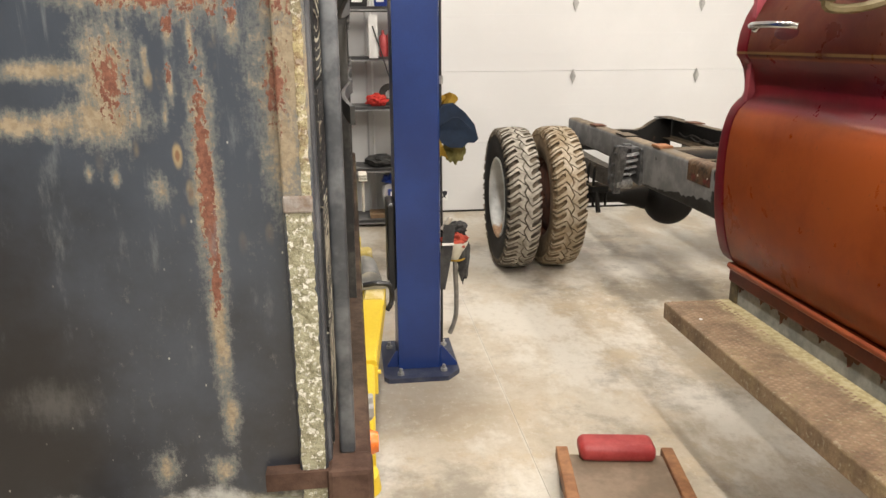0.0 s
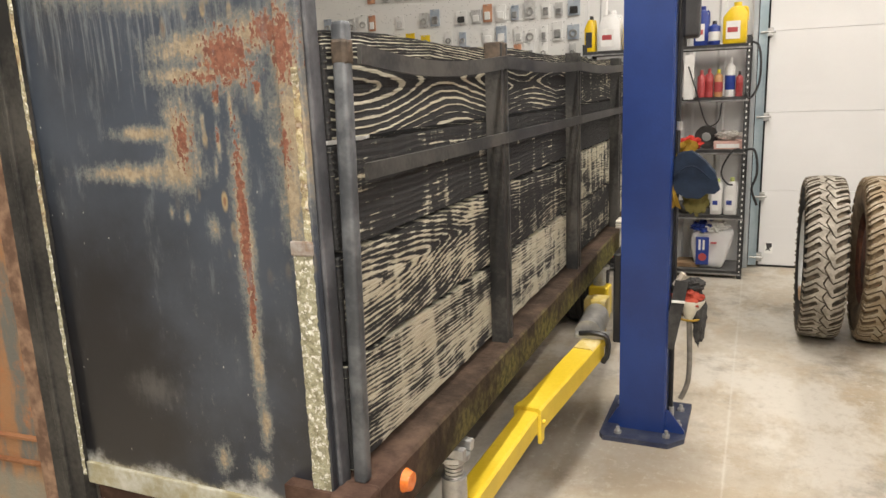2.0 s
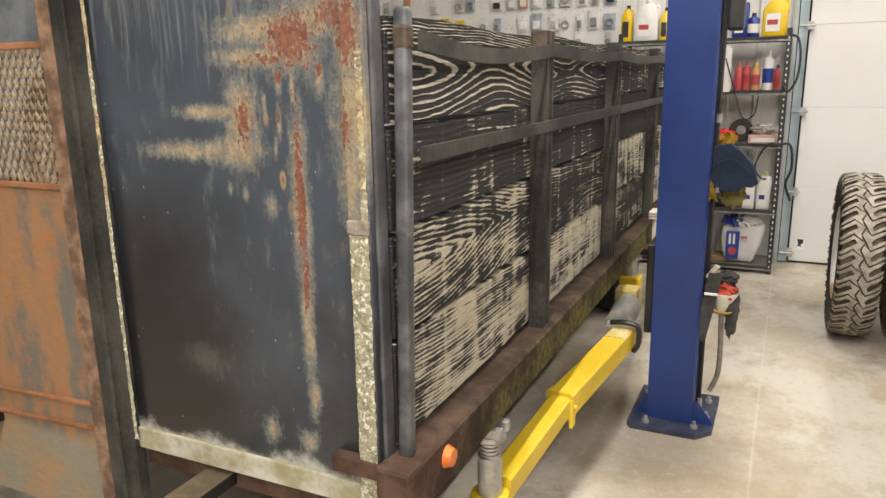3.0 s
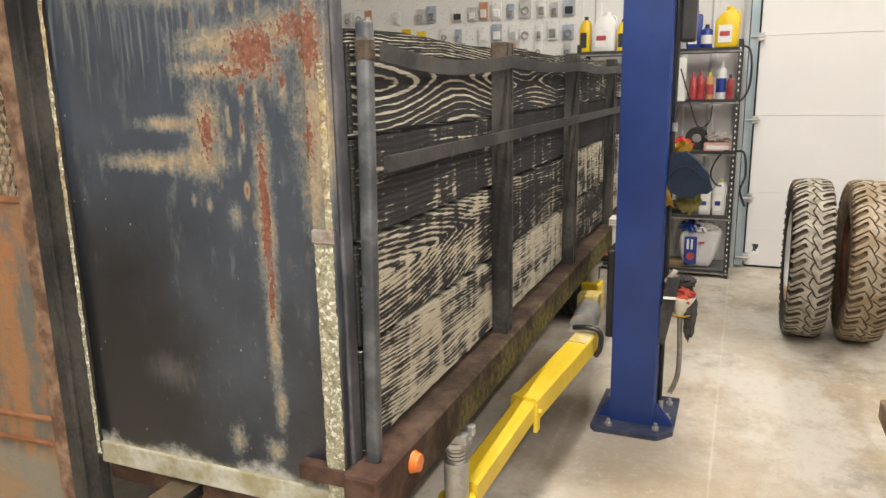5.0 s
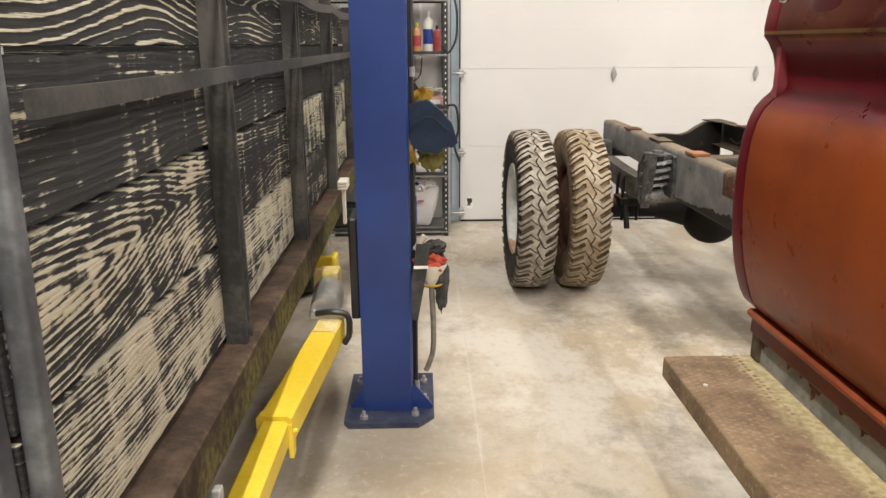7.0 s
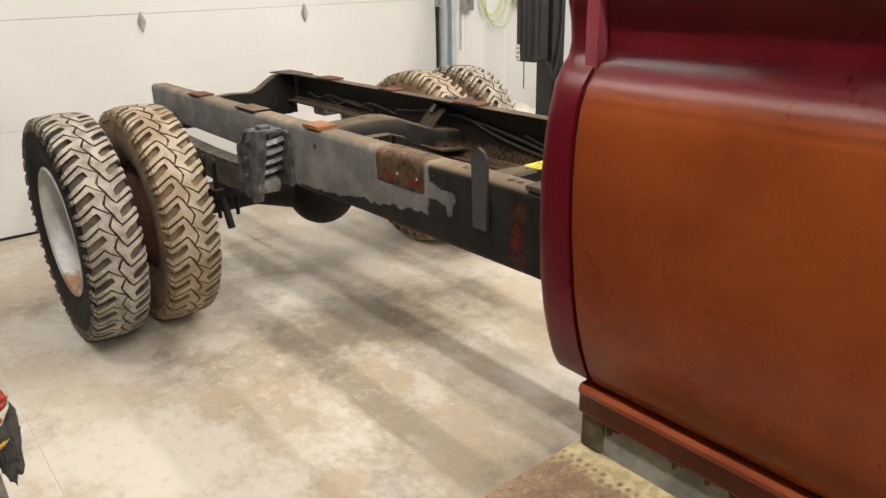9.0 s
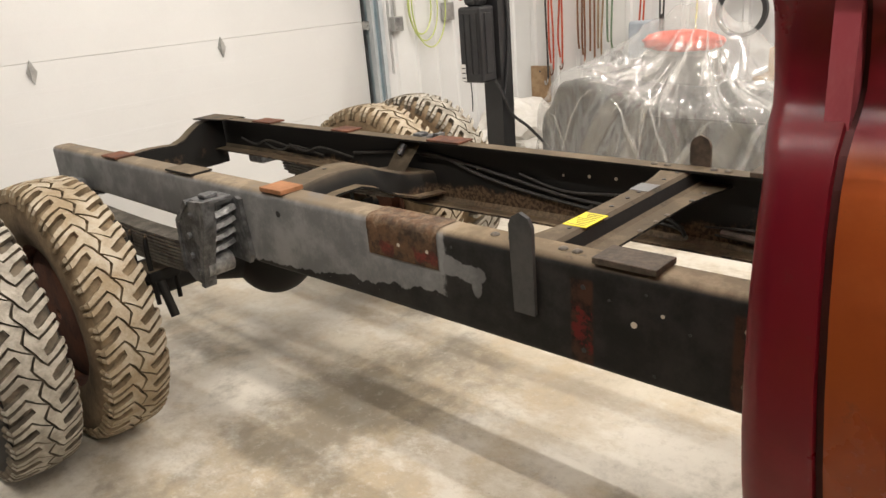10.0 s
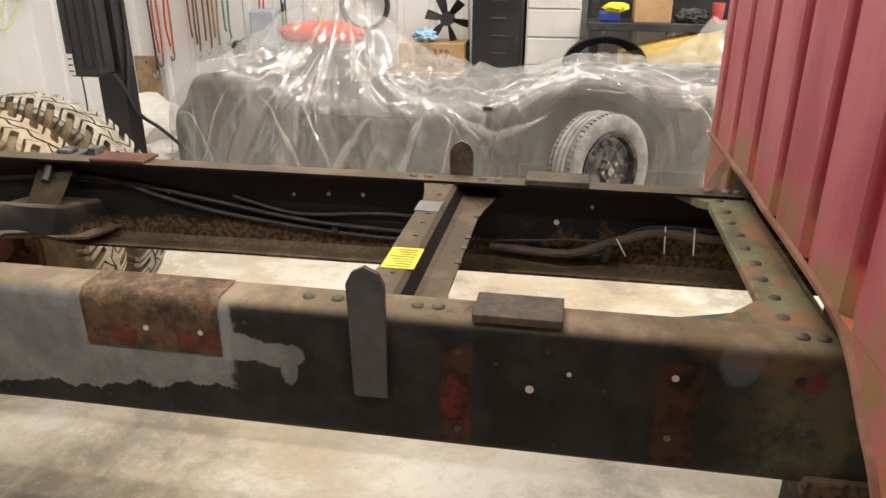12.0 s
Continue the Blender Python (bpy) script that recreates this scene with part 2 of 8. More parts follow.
def make_board(name, zc, d0, d1, turns, yp, tight, wear, patchy, smear=0.25, lines=0.7, soft=0.20):
    """A rough sawn board under black stain. zc: height of the heart line; d0, d1, turns, yp: how deep the saw ran past
    the heart along the board, which draws the pointed figure; tight: rings a metre; wear: how far the stain is gone; lines: how plainly the rings show."""
    k = Mat(name, 0.85, 0, 0.15)
    y, z = k.axis(1), k.axis(2)
    sway = k.do("MULTIPLY", k.do("SUBTRACT", k.noise(1.0, 3, 0.5, k.scaled(1, 1.5, 3.0)), 0.5), 0.070)
    curl = k.do("MULTIPLY", k.do("SUBTRACT", k.noise(1.0, 3, 0.6, k.scaled(1, 9, 20)), 0.5), 0.008)
    off = k.do("ADD", k.do("SUBTRACT", z, zc), sway)
    deep = k.do("ADD", d0, k.do("MULTIPLY", k.do("COSINE", k.do("MULTIPLY", k.do("SUBTRACT", y, yp), turns)), d1))
    phi = k.do("ADD", k.do("ADD", k.do("SQRT", k.do("ADD", k.do("MULTIPLY", off, off), 0.00012)), deep), curl)
    count = k.do("MULTIPLY", phi, tight)
    ring, odd = k.do("FRACT", count), k.t.nodes.new("ShaderNodeTexWhiteNoise")
    odd.noise_dimensions = "1D"
    k.put(odd.inputs["W"], k.do("FLOOR", count))
    late = k.do("SUBTRACT", 1.0, k.do("ABSOLUTE", k.do("SUBTRACT", k.do("MULTIPLY", k.do("POWER", ring, 1.5), 2.0), 1.0)))
    fibre = k.noise(70, 6, 0.72, k.scaled(1, 0.10, 3.2))
    fine = k.noise(1.0, 4, 0.7, k.scaled(1, 5.0, 190))
    patch = k.noise(1.0, 7, 0.62, k.scaled(1, 3.2, 9.0, (0.0, zc * 31, yp * 7)))
    rub = k.noise(1.0, 5, 0.6, k.scaled(1, 17, 2.2))
    rings = k.do("ADD", k.do("MULTIPLY", late, lines), k.do("ADD", 0.5 - 0.5 * lines, k.do("MULTIPLY", k.do("SUBTRACT", odd.outputs["Value"], 0.5), 0.55 * lines)))
    bare = k.do("ADD", k.do("ADD", rings, k.do("MULTIPLY", k.do("SUBTRACT", fibre, 0.5), 0.9)), k.do("ADD", k.do("MULTIPLY", k.do("SUBTRACT", patch, 0.5), patchy * 2.0), k.do("MULTIPLY", k.do("SUBTRACT", rub, 0.5), smear * 3.0)))
    bare = k.do("ADD", bare, k.do("MULTIPLY", k.do("SUBTRACT", fine, 0.5), 0.95))
    f = k.step(bare, 0.68 - wear, 0.68 - wear + soft)
    dark = k.mix(fibre, (0.005, 0.005, 0.006), (0.050, 0.050, 0.050))
    dark = k.mix(k.do("MULTIPLY", k.step(rub, 0.50, 0.72), 0.35), dark, (0.060, 0.058, 0.054))
    pale = k.mix(k.step(fibre, 0.3, 0.7), (0.28, 0.27, 0.21), (0.58, 0.56, 0.46))
    pale = k.mix(k.do("MULTIPLY", k.step(patch, 0.42, 0.62), 0.4), pale, (0.40, 0.345, 0.235))
    k.bump(k.do("ADD", k.do("MULTIPLY", late, 0.6), k.do("ADD", fibre, k.do("MULTIPLY", fine, 0.5))), 0.45, 0.004)
    return k.done(k.mix(f, dark, pale))


def make_sill():
    k = Mat("rusty_sill", 0.85, 0, 0.15)
    n, f = k.noise(5, 8, 0.7), k.noise(45, 5)
    c = k.mix(k.step(n, 0.38, 0.62), (0.026, 0.018, 0.013), (0.078, 0.053, 0.038))
    c = k.mix(k.do("MULTIPLY", k.step(k.axis(1), 2.35, 2.0), 0.7), c, k.mix(k.step(n, 0.4, 0.6), (0.060, 0.033, 0.024), (0.115, 0.068, 0.050)))
    moss = k.step(k.do("ADD", k.noise(5, 5, 0.6), k.do("MULTIPLY", k.step(k.axis(2), 0.74, 0.66), 0.16)), 0.42, 0.72)
    c = k.mix(k.do("MULTIPLY", moss, k.do("MULTIPLY", k.step(k.axis(1), 2.1, 2.7), k.step(k.axis(2), 0.7349, 0.732))), c, k.mix(k.step(f, 0.4, 0.6), (0.050, 0.046, 0.016), (0.130, 0.115, 0.036)))
    k.bump(k.do("ADD", n, k.do("MULTIPLY", f, 0.5)), 0.5, 0.008)
    return k.done(c)


def make_crust():
    k = Mat("lichen_edge", 0.75)
    n, f = k.noise(38, 8, 0.78), k.noise(130, 4)
    c = k.mix(k.step(n, 0.36, 0.58), (0.19, 0.178, 0.105), (0.40, 0.385, 0.265))
    c = k.mix(k.step(k.noise(95, 4, 0.7), 0.53, 0.59), c, (0.76, 0.75, 0.67))
    top = k.do("MULTIPLY", k.step(k.axis(2), 1.22, 1.26), k.step(k.noise(9, 5), 0.35, 0.6))
    c = k.mix(k.do("MULTIPLY", top, 0.7), c, k.mix(k.step(n, 0.42, 0.58), (0.22, 0.105, 0.05), (0.52, 0.42, 0.20)))
    k.bump(k.do("ADD", n, f), 0.9, 0.008)
    return k.done(c)


def make_frame(name, patched):
    """Chassis paint: flat black, dusty on upward faces, with bare grey and rust where parts were taken off."""
    k = Mat(name, 0.6, 0, 0.18)
    n, f = k.noise(6, 8, 0.7), k.noise(70, 4)
    c = k.mix(k.step(n, 0.36, 0.66), (0.010, 0.0095, 0.009), (0.030, 0.0285, 0.027) if patched else (0.014, 0.013, 0.012))
    if patched:
        ragged = k.do("MULTIPLY", k.do("SUBTRACT", k.noise(11, 8, 0.7), 0.5), 0.5)
        edge = k.do("ADD", k.axis(1), k.do("MULTIPLY", k.do("SUBTRACT", k.noise(13, 8, 0.75), 0.5), 0.10))
        scallop = k.do("MULTIPLY", k.do("SUBTRACT", k.noise(1.0, 5, 0.6, k.scaled(1, 14, 5)), 0.5), 0.075)
        foot = k.do("ADD", k.do("ADD", k.axis(2), scallop), k.do("MULTIPLY", k.do("SUBTRACT", k.axis(1), 4.4), 0.10))
        grey = k.do("MULTIPLY", k.step(edge, 4.035, 4.055), k.step(foot, 0.706, 0.710))
        splash = k.step(k.do("ADD", k.most([k.spot(1, 2, 4.03, 0.815, 0.05, 0.026), k.spot(1, 2, 3.965, 0.806, 0.052, 0.026), k.spot(1, 2, 3.948, 0.785, 0.018, 0.034)]), k.do("MULTIPLY", ragged, 2.6)), 0.0, 0.14)
        grey = k.do("MAXIMUM", grey, k.do("MULTIPLY", splash, 0.8))
        c = k.mix(grey, c, k.mix(k.step(n, 0.4, 0.62), (0.135, 0.136, 0.136), (0.225, 0.224, 0.222)))
        spots = k.noise(26, 7, 0.75)
        for y0, y1 in ((3.638, 3.690), (3.285, 3.350)):
            worn_y = k.do("ADD", k.axis(1), k.do("MULTIPLY", ragged, 0.012))
            band = k.do("MULTIPLY", k.do("MULTIPLY", k.step(worn_y, y0 - 0.004, y0 + 0.004), k.step(worn_y, y1 + 0.004, y1 - 0.004)), k.step(k.axis(2), 0.868, 0.855))
            c = k.mix(k.do("MULTIPLY", band, 0.95), c, k.mix(k.step(k.noise(19, 6, 0.7), 0.4, 0.6), (0.012, 0.007, 0.006), (0.055, 0.024, 0.014)))
            c = k.mix(k.do("MULTIPLY", band, k.do("MULTIPLY", k.step(spots, 0.52, 0.60), k.step(k.do("ADD", k.axis(2), k.do("MULTIPLY", ragged, 0.1)), 0.815, 0.79))), c, (0.11, 0.012, 0.011) if y0 > 3.5 else (0.05, 0.02, 0.011))
        chips = k.do("MULTIPLY", k.step(k.cells(55), 0.10, 0.04), k.step(edge, 4.0, 4.2))
        c = k.mix(k.do("MULTIPLY", chips, 0.5), c, (0.33, 0.33, 0.32))
        olive = k.step(k.do("ADD", k.do("SUBTRACT", 3.26, k.axis(1)), k.do("MULTIPLY", ragged, 0.3)), 0.0, 0.1)
        c = k.mix(k.do("MULTIPLY", olive, 0.8), c, k.mix(k.step(k.noise(9, 7, 0.7), 0.42, 0.62), (0.030, 0.032, 0.026), (0.115, 0.105, 0.058)))
        c = k.mix(k.do("MULTIPLY", k.step(k.do("ADD", k.spot(1, 2, 3.235, 0.875, 0.035, 0.05), ragged), 0.0, 0.3), 0.6), c, (0.10, 0.125, 0.155))
        c = k.mix(k.do("MULTIPLY", k.step(k.do("ADD", k.spot(1, 2, 3.14, 0.845, 0.03, 0.02), k.do("MULTIPLY", ragged, 3.0)), 0.0, 0.3), 0.7), c, (0.13, 0.022, 0.018))
        rust = k.step(k.do("ADD", k.spot(1, 2, 3.18, 0.91, 0.16, 0.06), ragged), -0.05, 0.3)
        c = k.mix(k.do("MULTIPLY", rust, 0.4), c, (0.16, 0.085, 0.04))
    else:
        rough_edge = k.do("SUBTRACT", k.do("MULTIPLY", k.noise(14, 8, 0.75), 2.6), 1.3)
        rust = k.step(k.do("ADD", k.most([k.spot(1, 2, 3.2, 0.71, 0.50, 0.08), k.spot(1, 2, 4.2, 0.69, 1.2, 0.045), k.spot(1, 2, 5.6, 0.72, 0.7, 0.05)]), rough_edge), 0.0, 0.5)
        c = k.mix(k.do("MULTIPLY", rust, 0.8), c, k.mix(k.step(f, 0.4, 0.6), (0.050, 0.030, 0.018), (0.15, 0.100, 0.060)))
    normal = k.t.nodes.new("ShaderNodeNewGeometry")
    up = k.t.nodes.new("ShaderNodeSeparateXYZ")
    k.put(up.inputs[0], normal.outputs["Normal"])
    dust = k.do("MULTIPLY", k.step(up.outputs[2], 0.35, 0.95), k.step(k.do("ADD", n, k.do("MULTIPLY", f, 0.2)), 0.36, 0.55))
    c = k.mix(k.do("MULTIPLY", dust, 0.85 if patched else 0.50), c, k.mix(k.step(n, 0.48, 0.62), (0.18, 0.135, 0.085), (0.28, 0.215, 0.14)))
    k.bump(k.do("ADD", n, k.do("MULTIPLY", f, 0.4)), 0.25, 0.004)
    return k.done(c, k.do("ADD", 0.42, k.do("MULTIPLY", n, 0.35)))


def make_cab(name):
    """Orange over old red: red shows at the edges, the recess under the belt and where it is rubbed."""
    k = Mat(name, 0.38, 0, 0.6)
    n, f = k.noise(3.0, 7, 0.65), k.noise(60, 4)
    z, y = k.axis(2), k.axis(1)
    w = k.do("MULTIPLY", k.do("SUBTRACT", k.noise(6, 5), 0.5), 0.035)
    c = k.mix(k.step(n, 0.35, 0.65), (0.40, 0.078, 0.017), (0.56, 0.130, 0.029))
    red = k.mix(k.step(n, 0.4, 0.62), (0.22, 0.009, 0.020), (0.31, 0.022, 0.032))
    belt = k.do("MULTIPLY", k.step(k.do("ADD", z, w), 1.258, 1.285), k.step(z, 1.432, 1.424))
    c = k.mix(belt, c, red)
    c = k.mix(k.do("MULTIPLY", k.step(z, 1.428, 1.44), 0.85), c, k.mix(k.step(n, 0.42, 0.58), (0.115, 0.020, 0.016), (0.17, 0.050, 0.027)))
    seam = k.do("SUBTRACT", y, k.do("MULTIPLY", k.do("SUBTRACT", k.do("MINIMUM", z, 1.30), 0.78), 0.052))
    c = k.mix(k.step(seam, 3.0745, 3.0775), c, red)
    line = k.do("MULTIPLY", k.do("MULTIPLY", k.step(z, 1.441, 1.443), k.step(z, 1.451, 1.449)), k.step(n, 0.36, 0.42))
    c = k.mix(line, c, (0.45, 0.28, 0.12))
    c = k.mix(k.do("MULTIPLY", k.step(k.noise(24, 7, 0.75), 0.60, 0.70), 0.35), c, (0.12, 0.05, 0.03))
    k.bump(k.do("ADD", f, k.do("MULTIPLY", n, 2.0)), 0.06, 0.004)
    return k.done(c, k.do("ADD", 0.20, k.do("MULTIPLY", k.noise(9, 5), 0.20)))


def make_back():
    k = Mat("cab_back_red", 0.45)
    n, f = k.noise(5, 7, 0.7, k.scaled(1, 1, 0.5)), k.noise(80, 3)
    c = k.mix(k.step(n, 0.4, 0.62), (0.34, 0.060, 0.080), (0.44, 0.125, 0.145))
    # deeper crimson along the sunk flutes, ending above the bottom edge
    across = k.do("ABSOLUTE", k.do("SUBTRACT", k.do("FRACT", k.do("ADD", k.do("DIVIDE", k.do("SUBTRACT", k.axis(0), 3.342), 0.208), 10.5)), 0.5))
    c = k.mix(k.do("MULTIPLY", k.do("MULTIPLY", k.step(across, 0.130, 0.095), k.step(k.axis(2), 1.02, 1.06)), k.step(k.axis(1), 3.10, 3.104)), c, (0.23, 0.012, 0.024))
    ends = k.do("MULTIPLY", k.do("MULTIPLY", k.step(across, 0.14, 0.09), k.step(k.axis(1), 3.10, 3.104)), k.do("MULTIPLY", k.step(k.axis(2), 1.055, 1.035), k.step(k.noise(11, 5), 0.40, 0.55)))
    c = k.mix(k.do("MULTIPLY", ends, 0.8), c, (0.52, 0.085, 0.045))
    c = k.mix(k.do("MULTIPLY", k.step(k.noise(9, 8, 0.75), 0.56, 0.70), k.step(k.axis(2), 1.25, 0.95)), c, (0.22, 0.085, 0.035))
    c = k.mix(k.do("MULTIPLY", k.step(k.noise(9, 6, 0.65), 0.42, 0.60), k.step(k.axis(2), 1.12, 0.98)), c, (0.25, 0.165, 0.070))
    k.bump(k.do("ADD", n, k.do("MULTIPLY", f, 0.3)), 0.15, 0.004)
    return k.done(c, k.do("ADD", 0.34, k.do("MULTIPLY", n, 0.3)))


def make_step():
    """A steel tread plate under a crust of rust and tan mud."""
    k = Mat("muddy_tread", 0.85)
    n, f = k.noise(5, 9, 0.75), k.noise(60, 5)
    c = k.mix(k.step(n, 0.38, 0.62), (0.15, 0.100, 0.060), (0.29, 0.205, 0.125))
    c = k.mix(k.do("MULTIPLY", k.step(k.noise(3.4, 8, 0.7), 0.52, 0.62), 0.45), c, (0.35, 0.27, 0.145))
    inner = k.step(k.do("ADD", k.axis(0), k.do("MULTIPLY", k.do("SUBTRACT", k.noise(9, 8, 0.75), 0.5), 0.16)), 2.705, 2.755)
    c = k.mix(k.do("MULTIPLY", inner, 0.9), c, k.mix(k.step(f, 0.4, 0.6), (0.36, 0.30, 0.15), (0.50, 0.43, 0.25)))
    c = k.mix(k.do("MULTIPLY", k.step(f, 0.56, 0.68), 0.5), c, (0.45, 0.40, 0.28))
    k.bump(k.do("ADD", n, f), 0.6, 0.006)
    return k.done(c)


def make_film(name, thin, crease_haze, shine):
    """Clear polythene sheet: lets most light through, with a thin haze and sharp creased shine."""
    m = bpy.data.materials.new(name)
    m.use_nodes = True
    t = m.node_tree
    t.nodes.clear()
    out = t.nodes.new("ShaderNodeOutputMaterial")
    clear, haze, gloss = t.nodes.new("ShaderNodeBsdfTransparent"), t.nodes.new("ShaderNodeBsdfDiffuse"), t.nodes.new("ShaderNodeBsdfGlossy")
    haze.inputs["Color"].default_value = (0.80, 0.79, 0.76, 1)
    gloss.inputs["Roughness"].default_value = 0.10
    a, b = t.nodes.new("ShaderNodeMixShader"), t.nodes.new("ShaderNodeMixShader")
    co = t.nodes.new("ShaderNodeTexCoord")

    def wrinkle(scale, stretch, bend):
        place, n = t.nodes.new("ShaderNodeMapping"), t.nodes.new("ShaderNodeTexNoise")
        place.inputs["Scale"].default_value = stretch
        n.inputs["Scale"].default_value, n.inputs["Detail"].default_value, n.inputs["Distortion"].default_value = scale, 1.5, bend
        t.links.new(co.outputs["Object"], place.inputs[0]), t.links.new(place.outputs[0], n.inputs["Vector"])
        away, ridge = t.nodes.new("ShaderNodeMath"), t.nodes.new("ShaderNodeMath")
        away.operation, ridge.operation = "SUBTRACT", "ABSOLUTE"
        away.inputs[1].default_value = 0.5
        t.links.new(n.outputs[0], away.inputs[0]), t.links.new(away.outputs[0], ridge.inputs[0])
        return ridge.outputs[0]

    folds, fine = wrinkle(1.7, (0.8, 2.0, 0.40), 0.5), wrinkle(5.0, (0.7, 1.7, 0.45), 0.7)
    both = t.nodes.new("ShaderNodeMath")
    both.operation, both.inputs[2].default_value = "MULTIPLY_ADD", 0.0
    both.inputs[1].default_value = 0.18
    t.links.new(fine, both.inputs[0]), t.links.new(folds, both.inputs[2])
    bump = t.nodes.new("ShaderNodeBump")
    bump.inputs["Strength"].default_value, bump.inputs["Distance"].default_value = 0.35, 0.025
    t.links.new(both.outputs[0], bump.inputs["Height"]), t.links.new(bump.outputs[0], gloss.inputs["Normal"])
    crease = t.nodes.new("ShaderNodeMapRange")
    crease.inputs["From Min"].default_value, crease.inputs["From Max"].default_value = 0.0, 0.03
    crease.inputs["To Min"].default_value, crease.inputs["To Max"].default_value = crease_haze, thin
    t.links.new(both.outputs[0], crease.inputs[0])
    t.links.new(crease.outputs[0], a.inputs[0])
    t.links.new(clear.outputs[0], a.inputs[1]), t.links.new(haze.outputs[0], a.inputs[2])
    b.inputs[0].default_value = shine
    t.links.new(a.outputs[0], b.inputs[1]), t.links.new(gloss.outputs[0], b.inputs[2])
    t.links.new(b.outputs[0], out.inputs[0])
    return m


CONCRETE, PANEL, SILL, CRUST = make_floor(), make_panel(), make_sill(), make_crust()
WOOD_DARK = make_board("stained_board", 0.02, 0.05, 0.04, 2.0, 0.3, 90, -0.15, 0.5)
RAIL, CHASSIS = make_frame("patched_frame_rail", True), make_frame("chassis_black", False)
CAB, BACK, TREADPLATE, FILM = make_cab("cab_paint"), make_back(), make_step(), make_film("clear_sheet", 0.17, 0.30, 0.10)
FOLDFILM = make_film("folded_sheet", 0.20, 0.38, 0.12)
WHITE = plain("white_wall_steel", (0.68, 0.68, 0.67), (0.73, 0.73, 0.725), 1.5, 0.42, 0, 90, 0.05)
DOORWHITE = plain("white_door_steel", (0.66, 0.66, 0.655), (0.70, 0.70, 0.695), 1.2, 0.45, 0, 140, 0.12)
STRAP = plain("dark_strap_steel", (0.022, 0.022, 0.022), (0.072, 0.069, 0.063), 5, 0.5, 0.2, 80, 0.1, 0.3)
STRAPRUST = plain("browned_steel", (0.048, 0.036, 0.026), (0.115, 0.085, 0.060), 10, 0.7, 0.1, 80, 0.4)
RUST = plain("orange_rust", (0.20, 0.085, 0.035), (0.34, 0.16, 0.075), 7, 0.9, 0, 60, 0.6)
DARKRUST = plain("dark_rust", (0.070, 0.028, 0.017), (0.16, 0.060, 0.030), 9, 0.85, 0, 70, 0.5)
BLUE = plain("blue_lift_paint", (0.009, 0.029, 0.140), (0.013, 0.041, 0.185), 3, 0.33, 0, 120, 0.05)
BLUEDIRT = plain("scuffed_blue", (0.010, 0.016, 0.050), (0.050, 0.058, 0.085), 9, 0.5, 0, 90, 0.2)
YELLOW = plain("yellow_lift_paint", (0.58, 0.415, 0.018), (0.68, 0.50, 0.04), 5, 0.42, 0, 80, 0.12)
YELLOWWORN = plain("rubbed_yellow", (0.50, 0.38, 0.08), (0.66, 0.55, 0.28), 16, 0.6, 0, 80, 0.2)
ZINC = plain("zinc_steel", (0.36, 0.36, 0.35), (0.52, 0.52, 0.50), 14, 0.4, 0.7, 90, 0.2)
CHROME = plain("chrome", (0.60, 0.60, 0.60), (0.75, 0.75, 0.75), 10, 0.14, 1.0, 60, 0.05)
GALV = plain("galvanised_track", (0.30, 0.38, 0.42), (0.40, 0.48, 0.52), 5, 0.45, 0.4, 70, 0.1)
RUBBER = plain("black_rubber", (0.012, 0.012, 0.012), (0.030, 0.028, 0.026), 8, 0.7, 0, 90, 0.3, 0.25)
# groove and pocket tones mix mud with the shade inside the tread
GROOVE = plain("muddy_shaded_groove", (0.060, 0.049, 0.036), (0.17, 0.138, 0.098), 9, 0.9, 0, 60, 0.3)
POCKET = plain("muddy_shaded_pocket", (0.13, 0.094, 0.054), (0.27, 0.20, 0.12), 10, 0.9, 0, 70, 0.5)
GRIT = plain("dusty_tyre_side", (0.15, 0.10, 0.055), (0.30, 0.215, 0.125), 7, 0.9, 0, 70, 0.5)
LUG = plain("dusty_lug", (0.20, 0.18, 0.145), (0.38, 0.35, 0.295), 16, 0.85, 0, 110, 0.6)
LUGTAN = plain("mud_dusted_lug", (0.25, 0.19, 0.115), (0.40, 0.35, 0.27), 8, 0.85, 0, 110, 0.6)
def make_rim():
    k = Mat("white_rim_paint", 0.5)
    n, f = k.noise(8, 6), k.noise(40, 6, 0.75)
    c = k.mix(k.step(n, 0.38, 0.62), (0.46, 0.47, 0.46), (0.64, 0.65, 0.64))
    stain = k.step(k.do("ADD", k.spot(1, 2, 0.0, -0.26, 0.17, 0.055), k.do("SUBTRACT", k.do("MULTIPLY", f, 2.2), 1.1)), -0.1, 0.35)
    c = k.mix(k.do("MULTIPLY", stain, 0.9), c, k.mix(k.step(f, 0.4, 0.6), (0.28, 0.11, 0.035), (0.42, 0.26, 0.12)))
    c = k.mix(k.do("MULTIPLY", k.step(k.noise(26, 7, 0.8), 0.60, 0.68), 0.5), c, (0.16, 0.13, 0.10))
    return k.done(c)


RIMWHITE = make_rim()
BLACK = plain("black_plastic", (0.012, 0.012, 0.013), (0.024, 0.024, 0.026), 9, 0.45, 0, 130, 0.2)
BLACKPAINT = plain("black_post_paint", (0.010, 0.010, 0.011), (0.020, 0.020, 0.021), 4, 0.4, 0, 90, 0.1)
SHELFGREY = plain("grey_shelf_steel", (0.030, 0.030, 0.031), (0.060, 0.060, 0.060), 8, 0.45, 0.3, 70, 0.1)
SHELFEDGE = plain("worn_shelf_edge", (0.20, 0.20, 0.20), (0.38, 0.38, 0.37), 16, 0.4, 0.6, 70, 0.1)
CARD = plain("cardboard", (0.33, 0.20, 0.095), (0.42, 0.27, 0.14), 5, 0.85, 0, 70, 0.2)
